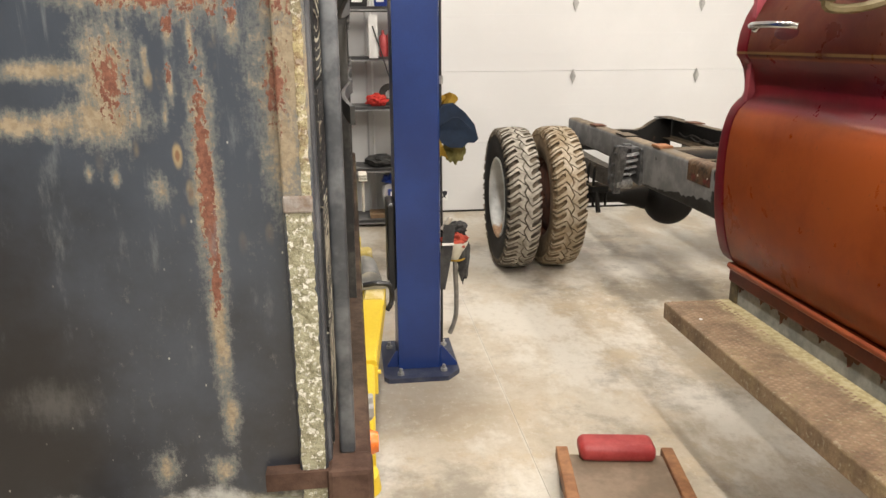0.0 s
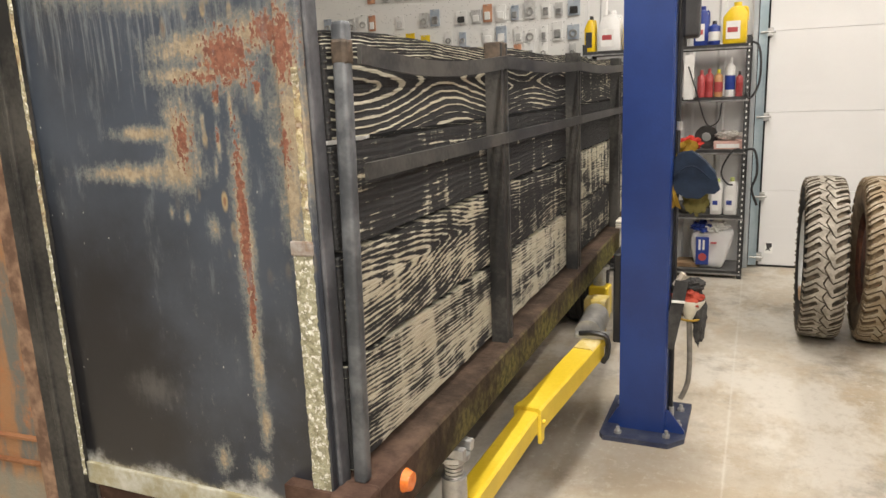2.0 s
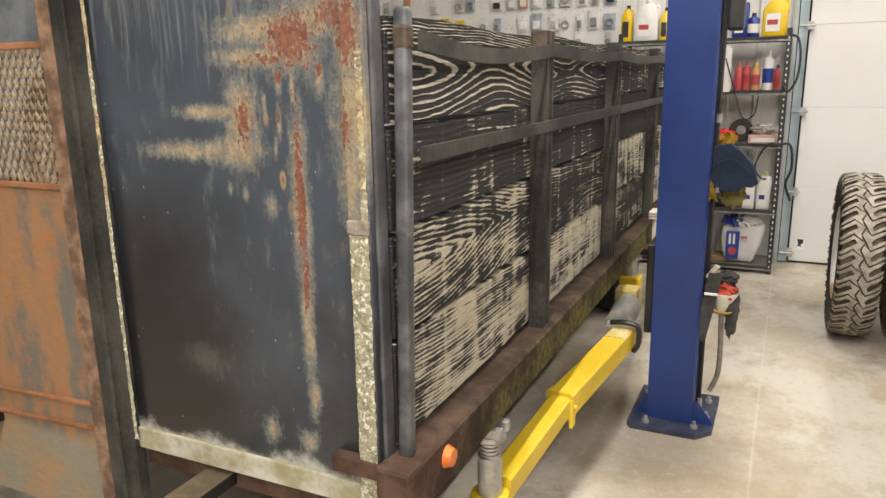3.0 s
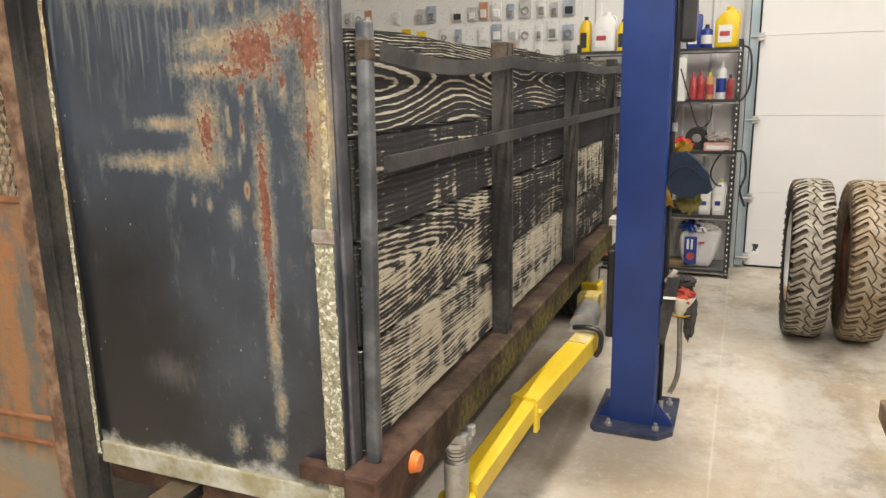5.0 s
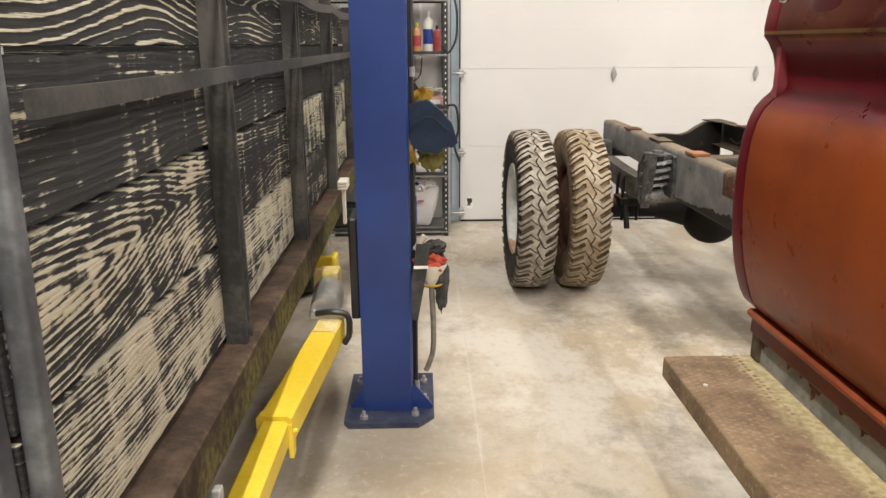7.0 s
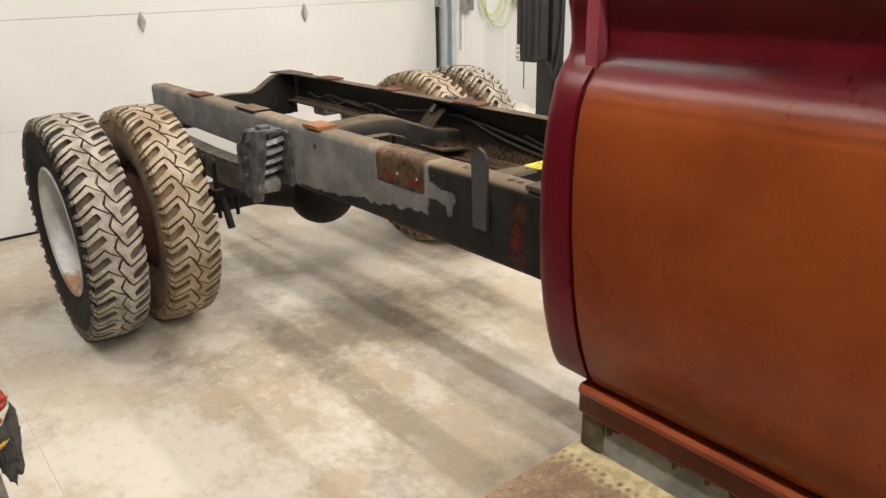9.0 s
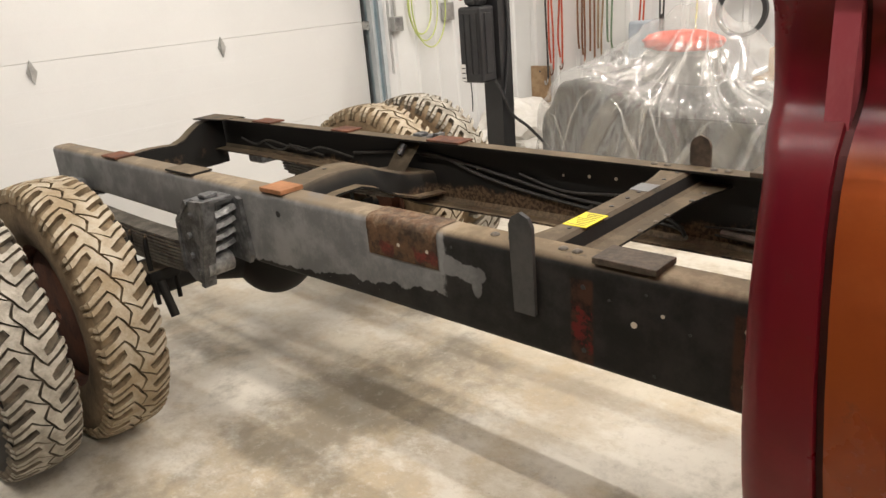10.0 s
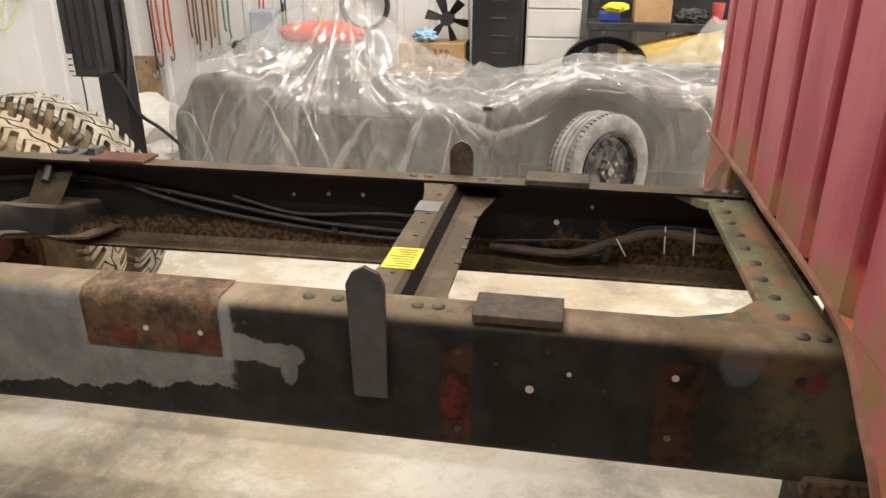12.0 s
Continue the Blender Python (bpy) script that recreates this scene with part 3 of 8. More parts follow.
PLY = plain("plywood", (0.24, 0.15, 0.08), (0.38, 0.26, 0.15), 7, 0.8, 0, 50, 0.3)
LABELYELLOW = plain("yellow_label", (0.70, 0.60, 0.02), (0.80, 0.70, 0.05), 12, 0.5, 0, 60, 0.1)
PAPER = plain("white_print", (0.68, 0.68, 0.66), (0.78, 0.78, 0.76), 9, 0.6, 0, 60, 0.1)
INK = plain("dark_print", (0.015, 0.015, 0.018), (0.035, 0.035, 0.04), 9, 0.6)
JUGWHITE = plain("white_jug_plastic", (0.66, 0.66, 0.64), (0.74, 0.74, 0.73), 6, 0.35)
JUGYELLOW = plain("yellow_jug_plastic", (0.66, 0.44, 0.006), (0.75, 0.54, 0.02), 6, 0.32)
JUGBLUE = plain("blue_jug_plastic", (0.012, 0.03, 0.20), (0.025, 0.06, 0.30), 6, 0.32)
JUGRED = plain("red_bottle_plastic", (0.36, 0.050, 0.055), (0.46, 0.085, 0.085), 6, 0.35)
NAVY = plain("navy_cloth", (0.005, 0.012, 0.028), (0.011, 0.024, 0.050), 14, 0.95, 0, 220, 0.8)
MUSTARD = plain("mustard_cloth", (0.36, 0.22, 0.022), (0.50, 0.33, 0.05), 14, 0.95, 0, 220, 0.8)
REDCLOTH = plain("red_cloth", (0.30, 0.040, 0.022), (0.42, 0.080, 0.045), 14, 0.95, 0, 200, 0.7)
GREYCLOTH = plain("charcoal_cloth", (0.025, 0.025, 0.025), (0.065, 0.063, 0.06), 14, 0.95, 0, 200, 0.7)
VINYL = plain("red_vinyl", (0.30, 0.026, 0.028), (0.42, 0.060, 0.058), 10, 0.45, 0, 120, 0.3)
OAK = plain("oiled_wood_rail", (0.18, 0.075, 0.030), (0.33, 0.16, 0.07), 10, 0.6, 0, 60, 0.3)
AMBER = plain("amber_lens", (0.52, 0.11, 0.010), (0.64, 0.17, 0.02), 20, 0.25, 0, 90, 0.3)
BODYGREY = plain("grey_primer_body", (0.030, 0.029, 0.027), (0.052, 0.051, 0.048), 4, 0.6, 0, 90, 0.15)
BODYRED = plain("red_seat_cloth", (0.60, 0.05, 0.02), (0.70, 0.09, 0.04), 6, 0.7)
BODYYELLOW = plain("yellow_body_paint", (0.66, 0.48, 0.13), (0.75, 0.58, 0.20), 4, 0.4)
TYREGREY = plain("grey_car_tyre", (0.16, 0.157, 0.152), (0.28, 0.275, 0.265), 14, 0.75, 0, 100, 0.3)
HOSEGREEN = plain("lime_air_hose", (0.45, 0.52, 0.16), (0.55, 0.60, 0.24), 9, 0.5)
WRAP = plain("white_wrapped_bale", (0.60, 0.57, 0.52), (0.72, 0.70, 0.66), 7, 0.5, 0, 30, 0.9)
GREYWALL = plain("grey_wall", (0.20, 0.195, 0.185), (0.25, 0.245, 0.235), 2, 0.7)
CEIL = plain("white_ceiling_steel", (0.62, 0.62, 0.60), (0.70, 0.70, 0.68), 2, 0.6)
REDPAINT = plain("red_strap_web", (0.40, 0.055, 0.025), (0.50, 0.10, 0.045), 20, 0.8)
BROWNPAINT = plain("brown_strap_web", (0.17, 0.070, 0.030), (0.25, 0.11, 0.05), 20, 0.8)
GREENWEB = plain("green_strap_web", (0.10, 0.16, 0.09), (0.16, 0.22, 0.13), 20, 0.8)
EMPTYTUBE = Mat("lit_tube")
EMPTYTUBE.b.inputs["Emission Color"].default_value = (1.0, 0.88, 0.72, 1)
EMPTYTUBE.b.inputs["Emission Strength"].default_value = 6.0
LIT = EMPTYTUBE.done((0.9, 0.9, 0.9))


# ---------------------------------------------------------------- mesh tools
def thing(name, at, label, category, group="", kind=""):
    ob = new(name)
    ob.empty_display_size = 0.1
    ob.location = at
    return tagged(ob, label, category, group, kind)


def part(name, bm, material, parent=None, label="", smooth=False):
    """Links a bmesh, made in world places, as one mesh object under a thing or a part."""
    me = bpy.data.meshes.new(name)
    bmesh.ops.recalc_face_normals(bm, faces=bm.faces)
    bm.to_mesh(me)
    bm.free()
    for one in material if isinstance(material, (list, tuple)) else (material,):
        me.materials.append(one)
    if smooth:
        for p in me.polygons:
            p.use_smooth = True
        me.set_sharp_from_angle(angle=radians(40))
    ob = new(name, me)
    if parent is not None:
        ob.parent = parent
        if parent.data is None:
            ob.matrix_parent_inverse = Matrix.Translation(parent.location).inverted()
    if label:
        ob["label"] = label
    return ob


def whole(name, bm, material, label, category, group="", kind="", smooth=False):
    return tagged(part(name, bm, material, None, "", smooth), label, category, group, kind)


def box(a, b, bevel=0.0, bm=None, turn=None, segs=2):
    bm = bm or bmesh.new()
    made = bmesh.ops.create_cube(bm, size=1)["verts"]
    for v in made:
        v.co = Vector([a[i] + (v.co[i] + 0.5) * (b[i] - a[i]) for i in range(3)])
    if bevel:
        edges = {e for v in made for e in v.link_edges}
        made = bmesh.ops.bevel(bm, geom=list(edges), offset=bevel, segments=segs, affect="EDGES", profile=0.5)["verts"]
    if turn is not None:
        for v in made:
            v.co = turn @ v.co
    return bm


def rod(p, q, r, r2=None, segs=16, bm=None):
    bm = bm or bmesh.new()
    p, q = Vector(p), Vector(q)
    m = Matrix.Translation((p + q) / 2) @ (q - p).to_track_quat("Z", "Y").to_matrix().to_4x4()
    bmesh.ops.create_cone(bm, cap_ends=True, segments=segs, radius1=r, radius2=r if r2 is None else r2, depth=(q - p).length, matrix=m)
    return bm


def ball(c, r, squash=(1, 1, 1), bm=None, seg=14):
    bm = bm or bmesh.new()
    bmesh.ops.create_uvsphere(bm, u_segments=seg, v_segments=seg * 2 // 3, radius=r, matrix=Matrix.Translation(c) @ Matrix.Diagonal((*squash, 1)))
    return bm


def prism(outline, i, lo, hi, bm=None):
    """A flat outline, in the two axes left when axis i is taken out, drawn out along i from lo to hi."""
    bm = bm or bmesh.new()
    rings = []
    for d in (lo, hi):
        ring = []
        for u, w in outline:
            co = [u, w]
            co.insert(i, d)
            ring.append(bm.verts.new(co))
        rings.append(ring)
    bm.faces.new(rings[0]), bm.faces.new(rings[1][::-1])
    n = len(outline)
    for k in range(n):
        bm.faces.new((rings[0][k], rings[1][k], rings[1][(k + 1) % n], rings[0][(k + 1) % n]))
    return bm


def glide(points, steps=6):
    """A smooth line through points."""
    p = [Vector(a) for a in points]
    p = [p[0] * 2 - p[1], *p, p[-1] * 2 - p[-2]]
    out = []
    for k in range(1, len(p) - 2):
        for s in range(steps):
            t = s / steps
            a, b, c, d = p[k - 1:k + 3]
            out.append(0.5 * ((2 * b) + (c - a) * t + (2 * a - 5 * b + 4 * c - d) * t * t + (3 * b - a - 3 * c + d) * t ** 3))
    return out + [p[-2]]


def sweep(points, outline, bm=None, up=(0, 0, 1)):
    """Draws an outline (u to the side, w up) along a line of points."""
    bm = bm or bmesh.new()
    pts = [Vector(p) for p in points]
    rings = []
    for k, p in enumerate(pts):
        way = (pts[min(k + 1, len(pts) - 1)] - pts[max(k - 1, 0)]).normalized()
        side = way.cross(Vector(up))
        side = side.normalized() if side.length > 1e-4 else Vector((1, 0, 0))
        high = side.cross(way).normalized()
        rings.append([bm.verts.new(p + side * u + high * w) for u, w in outline])
    n = len(outline)
    for a, b in zip(rings, rings[1:]):
        for k in range(n):
            bm.faces.new((a[k], a[(k + 1) % n], b[(k + 1) % n], b[k]))
    bm.faces.new(rings[0][::-1]), bm.faces.new(rings[-1])
    return bm


def circle(r, n=8):
    return [(r * math.cos(2 * math.pi * k / n), r * math.sin(2 * math.pi * k / n)) for k in range(n)]


def hose(points, r, bm=None, steps=5, n=7):
    return sweep(glide(points, steps), circle(r, n), bm, (0.13, 0.21, 0.97))


def spin(profile, centre, axis="x", segs=40, bm=None):
    """Turns a closed profile of (along the axis, radius) about an axis through centre."""
    bm = bm or bmesh.new()
    rings = []
    for s in range(segs):
        a = 2 * math.pi * s / segs
        ring = []
        for d, r in profile:
            u, w = r * math.cos(a), r * math.sin(a)
            off = {"x": (d, u, w), "y": (u, d, w), "z": (u, w, d)}[axis]
            ring.append(bm.verts.new(Vector(centre) + Vector(off)))
        rings.append(ring)
    n = len(profile)
    for s in range(segs):
        a, b = rings[s], rings[(s + 1) % segs]
        for k in range(n):
            bm.faces.new((a[k], a[(k + 1) % n], b[(k + 1) % n], b[k]))
    return bm


def sheet(rows, thick=0.0, bm=None):
    """A skin over rows of points."""
    bm = bm or bmesh.new()
    grid = [[bm.verts.new(p) for p in row] for row in rows]
    for a, b in zip(grid, grid[1:]):
        for k in range(len(a) - 1):
            bm.faces.new((a[k], a[k + 1], b[k + 1], b[k]))
    if thick:
        bmesh.ops.solidify(bm, geom=list(bm.faces), thickness=thick)
    return bm


# ---------------------------------------------------------------- the shop
NORTH, EAST, WEST, SOUTH = 7.155, 7.4, -5.0, -4.2
bm = box((WEST, SOUTH, -0.12), (EAST, NORTH + 0.2, -0.003))
for x0, x1 in ((WEST, 2.0930), (2.0975, EAST)):
    for y0, y1 in ((SOUTH, -1.2), (-1.193, NORTH + 0.2)):
        box((x0, y0, -0.011), (x1, y1, 0.0), 0, bm)
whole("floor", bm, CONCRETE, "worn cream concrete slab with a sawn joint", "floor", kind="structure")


def ribbed(along, lo, hi, face, out, z0, z1):
    """A steel clad wall with raised ribs every 0.23 m: along 0 runs in x, along 1 in y."""
    line, d = [], lo
    while d < hi:
        line += [(d, 0.0), (min(d + 0.165, hi), 0.0), (min(d + 0.18, hi), 0.016), (min(d + 0.215, hi), 0.016)]
        d += 0.23
    line.append((hi, 0.0))
    pts = [(u, face + w * out) for u, w in line] + [(hi, face - 0.12 * out), (lo, face - 0.12 * out)]
    if along:
        pts = [(b, a) for a, b in pts]
    return prism(pts, 2, z0, z1)


whole("wall_north_left", ribbed(0, WEST, 2.12, NORTH - 0.02, -1, 0, CEILING), WHITE, "white ribbed steel wall beside the shop door", "wall", kind="structure")
whole("wall_north_right", ribbed(0, 5.86, EAST, NORTH - 0.02, -1, 0, CEILING), WHITE, "white ribbed steel wall beside the shop door", "wall", kind="structure")
whole("wall_north_top", box((2.12, NORTH + 0.05, 3.7), (5.86, NORTH + 0.2, CEILING)), WHITE, "white steel wall over the shop door", "wall", kind="structure")
whole("wall_east", ribbed(1, SOUTH, NORTH - 0.02, EAST, -1, 0, CEILING), WHITE, "white ribbed steel wall with things hung on it", "wall", kind="structure")
# west and south walls are unseen; their tones set the light bounced back
whole("wall_west", ribbed(1, SOUTH, NORTH - 0.02, WEST, 1, 0, CEILING), WHITE, "unseen white ribbed steel shop wall", "wall", kind="structure")
whole("wall_south", box((WEST, SOUTH - 0.12, 0), (EAST, SOUTH, CEILING)), GREYWALL, "unseen plain grey shop wall", "wall", kind="structure")
whole("ceiling", box((WEST, SOUTH, CEILING), (EAST, NORTH + 0.2, CEILING + 0.1)), CEIL, "white steel shop ceiling", "ceiling", kind="structure")

for tube_x, tube_y in TUBES:
    lamp_thing = thing("tube_fixture", (tube_x, tube_y, CEILING), "long white strip light fixed to the ceiling", "light", "ceiling strip lights")
    part("housing", box((tube_x - 0.13, tube_y - 1.22, CEILING - 0.07), (tube_x + 0.13, tube_y + 1.22, CEILING), 0.01), CEIL, lamp_thing)
    for s in (-0.05, 0.05):
        part("tube", rod((tube_x + s, tube_y - 1.19, CEILING - 0.095), (tube_x + s, tube_y + 1.19, CEILING - 0.095), 0.019, segs=10), LIT, lamp_thing)


# the sectional door, its sections, hinges' plates and tracks
def shop_door():
    door = thing("overhead_door", (3.95, NORTH, 0), "closed white sectional overhead door with embossed steel skin", "garage door")
    for k in range(6):
        z0 = 0.015 + k * 0.608
        bm = box((2.20, NORTH, z0), (5.74, NORTH + 0.045, z0 + 0.6065), 0.0025)
        for j in range(1, 4):
            z = z0 + j * 0.152
            box((2.21, NORTH - 0.0006, z - 0.012), (5.73, NORTH + 0.01, z + 0.012), 0.0005, bm, segs=1)
        part("door_section", bm, DOORWHITE, door)
    for k, z in enumerate((0.575, 1.183, 1.791, 2.399)):
        for x in (3.412, 4.545):
            bm = prism([(x, z + 0.062), (x + 0.026, z), (x, z - 0.062), (x - 0.026, z)], 1, NORTH - 0.012, NORTH - 0.002)
            prism([(x - 0.012, z + 0.03), (x + 0.012, z + 0.03), (x + 0.012, z - 0.03), (x - 0.012, z - 0.03)], 1, NORTH - 0.02, NORTH - 0.012, bm)
            rod((x, NORTH - 0.02, z + 0.045), (x, NORTH - 0.004, z + 0.045), 0.006, bm=bm, segs=8)
            part("hinge_plate", bm, ZINC, door, "grey diamond hinge plate")
    part("bottom_seal", box((2.20, NORTH - 0.004, 0.0), (5.74, NORTH + 0.04, 0.016)), RUBBER, door, "black rubber seal")
    for x, s in ((2.155, 1), (5.80, -1)):
        bm = box((x - 0.030, NORTH - 0.05, 0.02), (x - 0.024, NORTH - 0.002, 3.4))
        box((x - 0.030, NORTH - 0.056, 0.02), (x + 0.030, NORTH - 0.05, 3.4), 0, bm)
        box((x + 0.026, NORTH - 0.075, 0.02), (x + 0.031, NORTH - 0.05, 3.4), 0, bm)
        part("door_track", bm, GALV, door, "pale blue-grey steel roller track")
        for z in (0.09, 0.58, 1.20, 1.83, 2.45):
            bm = rod((x - 0.02, NORTH - 0.07, z), (x + s * 0.085, NORTH - 0.07, z), 0.008, segs=8)
            box((x + s * 0.05 - 0.02, NORTH - 0.075, z - 0.03), (x + s * 0.05 + 0.02, NORTH - 0.003, z + 0.03), 0.004, bm)
            part("roller_bracket", bm, ZINC, door)
    return door


shop_door()
bm = box((2.085, NORTH - 0.09, 0), (2.118, NORTH + 0.1, 3.7), 0.003)
whole("trim_left", bm, plain("grey_jamb", (0.36, 0.39, 0.41), (0.46, 0.49, 0.51), 4, 0.5), "grey steel jamb of the shop door", "trim", kind="structure")
bm = box((5.835, NORTH - 0.09, 0), (5.875, NORTH + 0.1, 3.7), 0.003)
box((5.74, NORTH - 0.11, 0), (5.765, NORTH - 0.062, 3.5), 0.003, bm)
whole("trim_right", bm, bpy.data.materials["grey_jamb"], "grey steel jamb of the shop door", "trim", kind="structure")
notice = thing("warning_sticker", (2.27, NORTH, 0.16), "small white warning sticker on the door", "sticker")
part("paper", box((2.245, NORTH - 0.0045, 0.11), (2.305, NORTH - 0.0027, 0.205)), PAPER, notice)
part("print", prism([(2.252, 0.195), (2.298, 0.195), (2.298, 0.165), (2.28, 0.15), (2.29, 0.13), (2.27, 0.14), (2.252, 0.13), (2.262, 0.155)], 1, NORTH - 0.0065, NORTH - 0.0047), INK, notice)


# ---------------------------------------------------------------- the old box truck on the lift
bed = thing("truck_bed", (1.0, 3.0, 0.62), "old stake truck bed with worn black boards, raised on a lift", "truck bed")
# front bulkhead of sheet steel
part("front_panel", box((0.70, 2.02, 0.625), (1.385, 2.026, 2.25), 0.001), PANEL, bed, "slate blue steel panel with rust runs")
part("panel_flange", box((1.390, 2.0195, 0.63), (1.420, 2.058, 2.25), 0.005), plain("grey_flange", (0.045, 0.048, 0.055), (0.105, 0.108, 0.118), 9, 0.5, 0.1, 80, 0.2), bed)
part("panel_edge", box((1.362, 1.999, 0.63), (1.413, 2.019, 2.25), 0.004), PANEL, bed, "rusted folded panel edge")

def crust_strip(x0, x1, y, z0, z1, seed, lump, material, name):
    """A thin uneven crust on a vertical edge, ragged on both sides."""
    n = int((z1 - z0) / 0.008)
    rows = []
    for k in range(n + 1):
        z = z0 + (z1 - z0) * k / n
        a = x0 + 0.0022 * noise.noise(Vector((seed, 0, z * 40))) + 0.003 * noise.noise(Vector((seed, 3, z * 130)))
        b = x1 + 0.0022 * noise.noise(Vector((seed + 5, 0, z * 40))) + 0.003 * noise.noise(Vector((seed, 9, z * 130)))
        row = []
        for j in range(8):
            t = j / 7
            x = a + (b - a) * t
            rise = lump * (0.5 + 0.7 * noise.noise(Vector((x * 90, seed, z * 70)))) * math.sin(math.pi * t) ** 0.5
            row.append((x, y - max(0.0007, rise), z))
        rows.append(row)
    return part(name, sheet(rows), material, bed, "pale lichen and old paint crust")


crust_strip(1.366, 1.409, 1.9987, 0.64, 1.222, 1.3, 0.0022, CRUST, "crusted_edge")
crust_strip(1.394, 1.409, 1.9987, 1.235, 1.56, 4.1, 0.0032, CRUST, "crusted_edge")
part("notch_tab", box((1.362, 1.993, 1.217), (1.411, 2.003, 1.246), 0.004), plain("scabbed_tab", (0.17, 0.115, 0.08), (0.29, 0.27, 0.25), 30, 0.7, 0, 90, 0.6), bed)
bm = box((0.70, 2.012, 0.612), (1.40, 2.03, 0.668), 0.003)
part("bottom_flange", bm, plain("bleached_flange", (0.27, 0.245, 0.14), (0.47, 0.47, 0.42), 9, 0.7, 0, 60, 0.5), bed)
# upright channel and the screened cab opening
bm = prism([(0.60, 2.0), (0.70, 2.0), (0.70, 2.03), (0.685, 2.03), (0.685, 2.012), (0.615, 2.012), (0.615, 2.03), (0.60, 2.03)], 2, 0.42, 2.25)
box((0.640, 1.992, 0.42), (0.655, 2.002, 2.25), 0.002, bm)
part("upright_channel", bm, STRAP, bed)
crust_strip(0.698, 0.711, 2.003, 0.64, 2.2, 7.7, 0.005, CRUST, "crusted_seam")
part("rusted_upright", box((0.545, 2.005, 0.36), (0.60, 2.04, 2.25), 0.004), plain("pitted_upright", (0.10, 0.055, 0.034), (0.29, 0.185, 0.12), 13, 0.85, 0, 60, 0.6), bed)


def rust_sheet():
    k = Mat("rusty_blue_sheet", 0.8)
    n, run = k.noise(5, 8, 0.7), k.noise(4, 7, 0.7, k.scaled(2.2, 1, 0.7))
    c = k.mix(k.step(run, 0.45, 0.60), (0.285, 0.150, 0.070), (0.125, 0.125, 0.110))
    c = k.mix(k.do("MULTIPLY", k.step(k.noise(18, 8, 0.75), 0.50, 0.66), 0.7), c, (0.33, 0.130, 0.050))
    low = k.do("ADD", k.axis(2), k.do("MULTIPLY", k.do("SUBTRACT", n, 0.5), 0.10))
    c = k.mix(k.do("MULTIPLY", k.step(low, 0.60, 0.56), 0.85), c, k.mix(k.step(n, 0.4, 0.6), (0.29, 0.20, 0.115), (0.22, 0.21, 0.165)))
    k.bump(k.do("ADD", n, k.noise(50, 4)), 0.5, 0.006)
    return k.done(c)


part("rusted_sheet", box((-0.9, 2.03, 0.34), (0.548, 2.036, 1.262)), rust_sheet(), bed, "rust-streaked lower cab sheet")
for z in (0.655, 0.585):
    part("sheet_lip", sweep([(-0.9, 2.028, z - 0.03), (0.548, 2.028, z + 0.035)], [(-0.004, -0.007), (0.008, -0.004), (0.010, 0.004), (-0.004, 0.007)]), RUST, bed)
part("upper_sheet", box((-0.9, 2.03, 1.605), (0.548, 2.036, 2.25)), plain("hazy_blue_paint", (0.075, 0.090, 0.105), (0.15, 0.165, 0.18), 7, 0.5, 0, 60, 0.2), bed)
for z0, z1 in ((1.256, 1.272), (1.592, 1.608)):
    part("screen_hem", box((-0.9, 2.022, z0), (0.548, 2.031, z1), 0.003), RUST, bed)
# expanded metal screen
bm = bmesh.new()
for k in range(-60, 72):
    for s in (-1, 1):
        x0 = -0.9 + k * 0.0255
        cut = [(x - x0) / (s * 0.165) for x in (-0.9, 0.548)]
        t0, t1 = max(0.0, min(cut)), min(1.0, max(cut))
        if t1 - t0 < 0.02:
            continue
        a, b = [Vector((x0 + s * 0.165 * t, 2.028, 1.27 + 0.325 * t)) for t in (t0, t1)]
        sweep([a, b], [(-0.003, -0.001), (0.003, -0.001), (0.003, 0.003), (-0.003, 0.003)], bm, (0, 1, 0))
part("mesh_screen", bm, plain("rusty_mesh", (0.16, 0.11, 0.07), (0.30, 0.23, 0.155), 12, 0.7), bed, "rusty expanded metal screen")
part("inner_hoop", spin([(-0.03, 0.20), (0.03, 0.20), (0.045, 0.23), (0.03, 0.26), (-0.03, 0.26), (-0.045, 0.23)], (0.25, 2.35, 1.33), "y", 30), plain("tan_hoop", (0.30, 0.24, 0.17), (0.42, 0.35, 0.26), 6, 0.7), bed, smooth=True)
part("inner_tray", box((-0.7, 2.2, 1.0), (0.5, 2.55, 1.12), 0.02), plain("grey_tray", (0.20, 0.20, 0.20), (0.3, 0.3, 0.3), 6, 0.7), bed)

# boards of the side: four wide planks between stakes
def plank(y0, y1, z0, z1, material, seed, x0=1.395, x1=1.423):
    r = random.Random(seed)
    n = 26
    rows = []
    lo, hi = [], []
    for k in range(n + 1):
        y = y0 + (y1 - y0) * k / n
        lo.append((y, z0 + r.uniform(0, 0.004)))
        hi.append((y, z1 - r.uniform(0, 0.005)))
    return prism([*lo, *hi[::-1]], 0, x0, x1), material


BAYS = ((2.06, 2.945), (2.955, 3.905), (3.915, 4.875), (4.885, 5.86))
LEVELS = ((1.4235, 1.60), (1.213, 1.416), (0.986, 1.204), (0.75, 0.977))
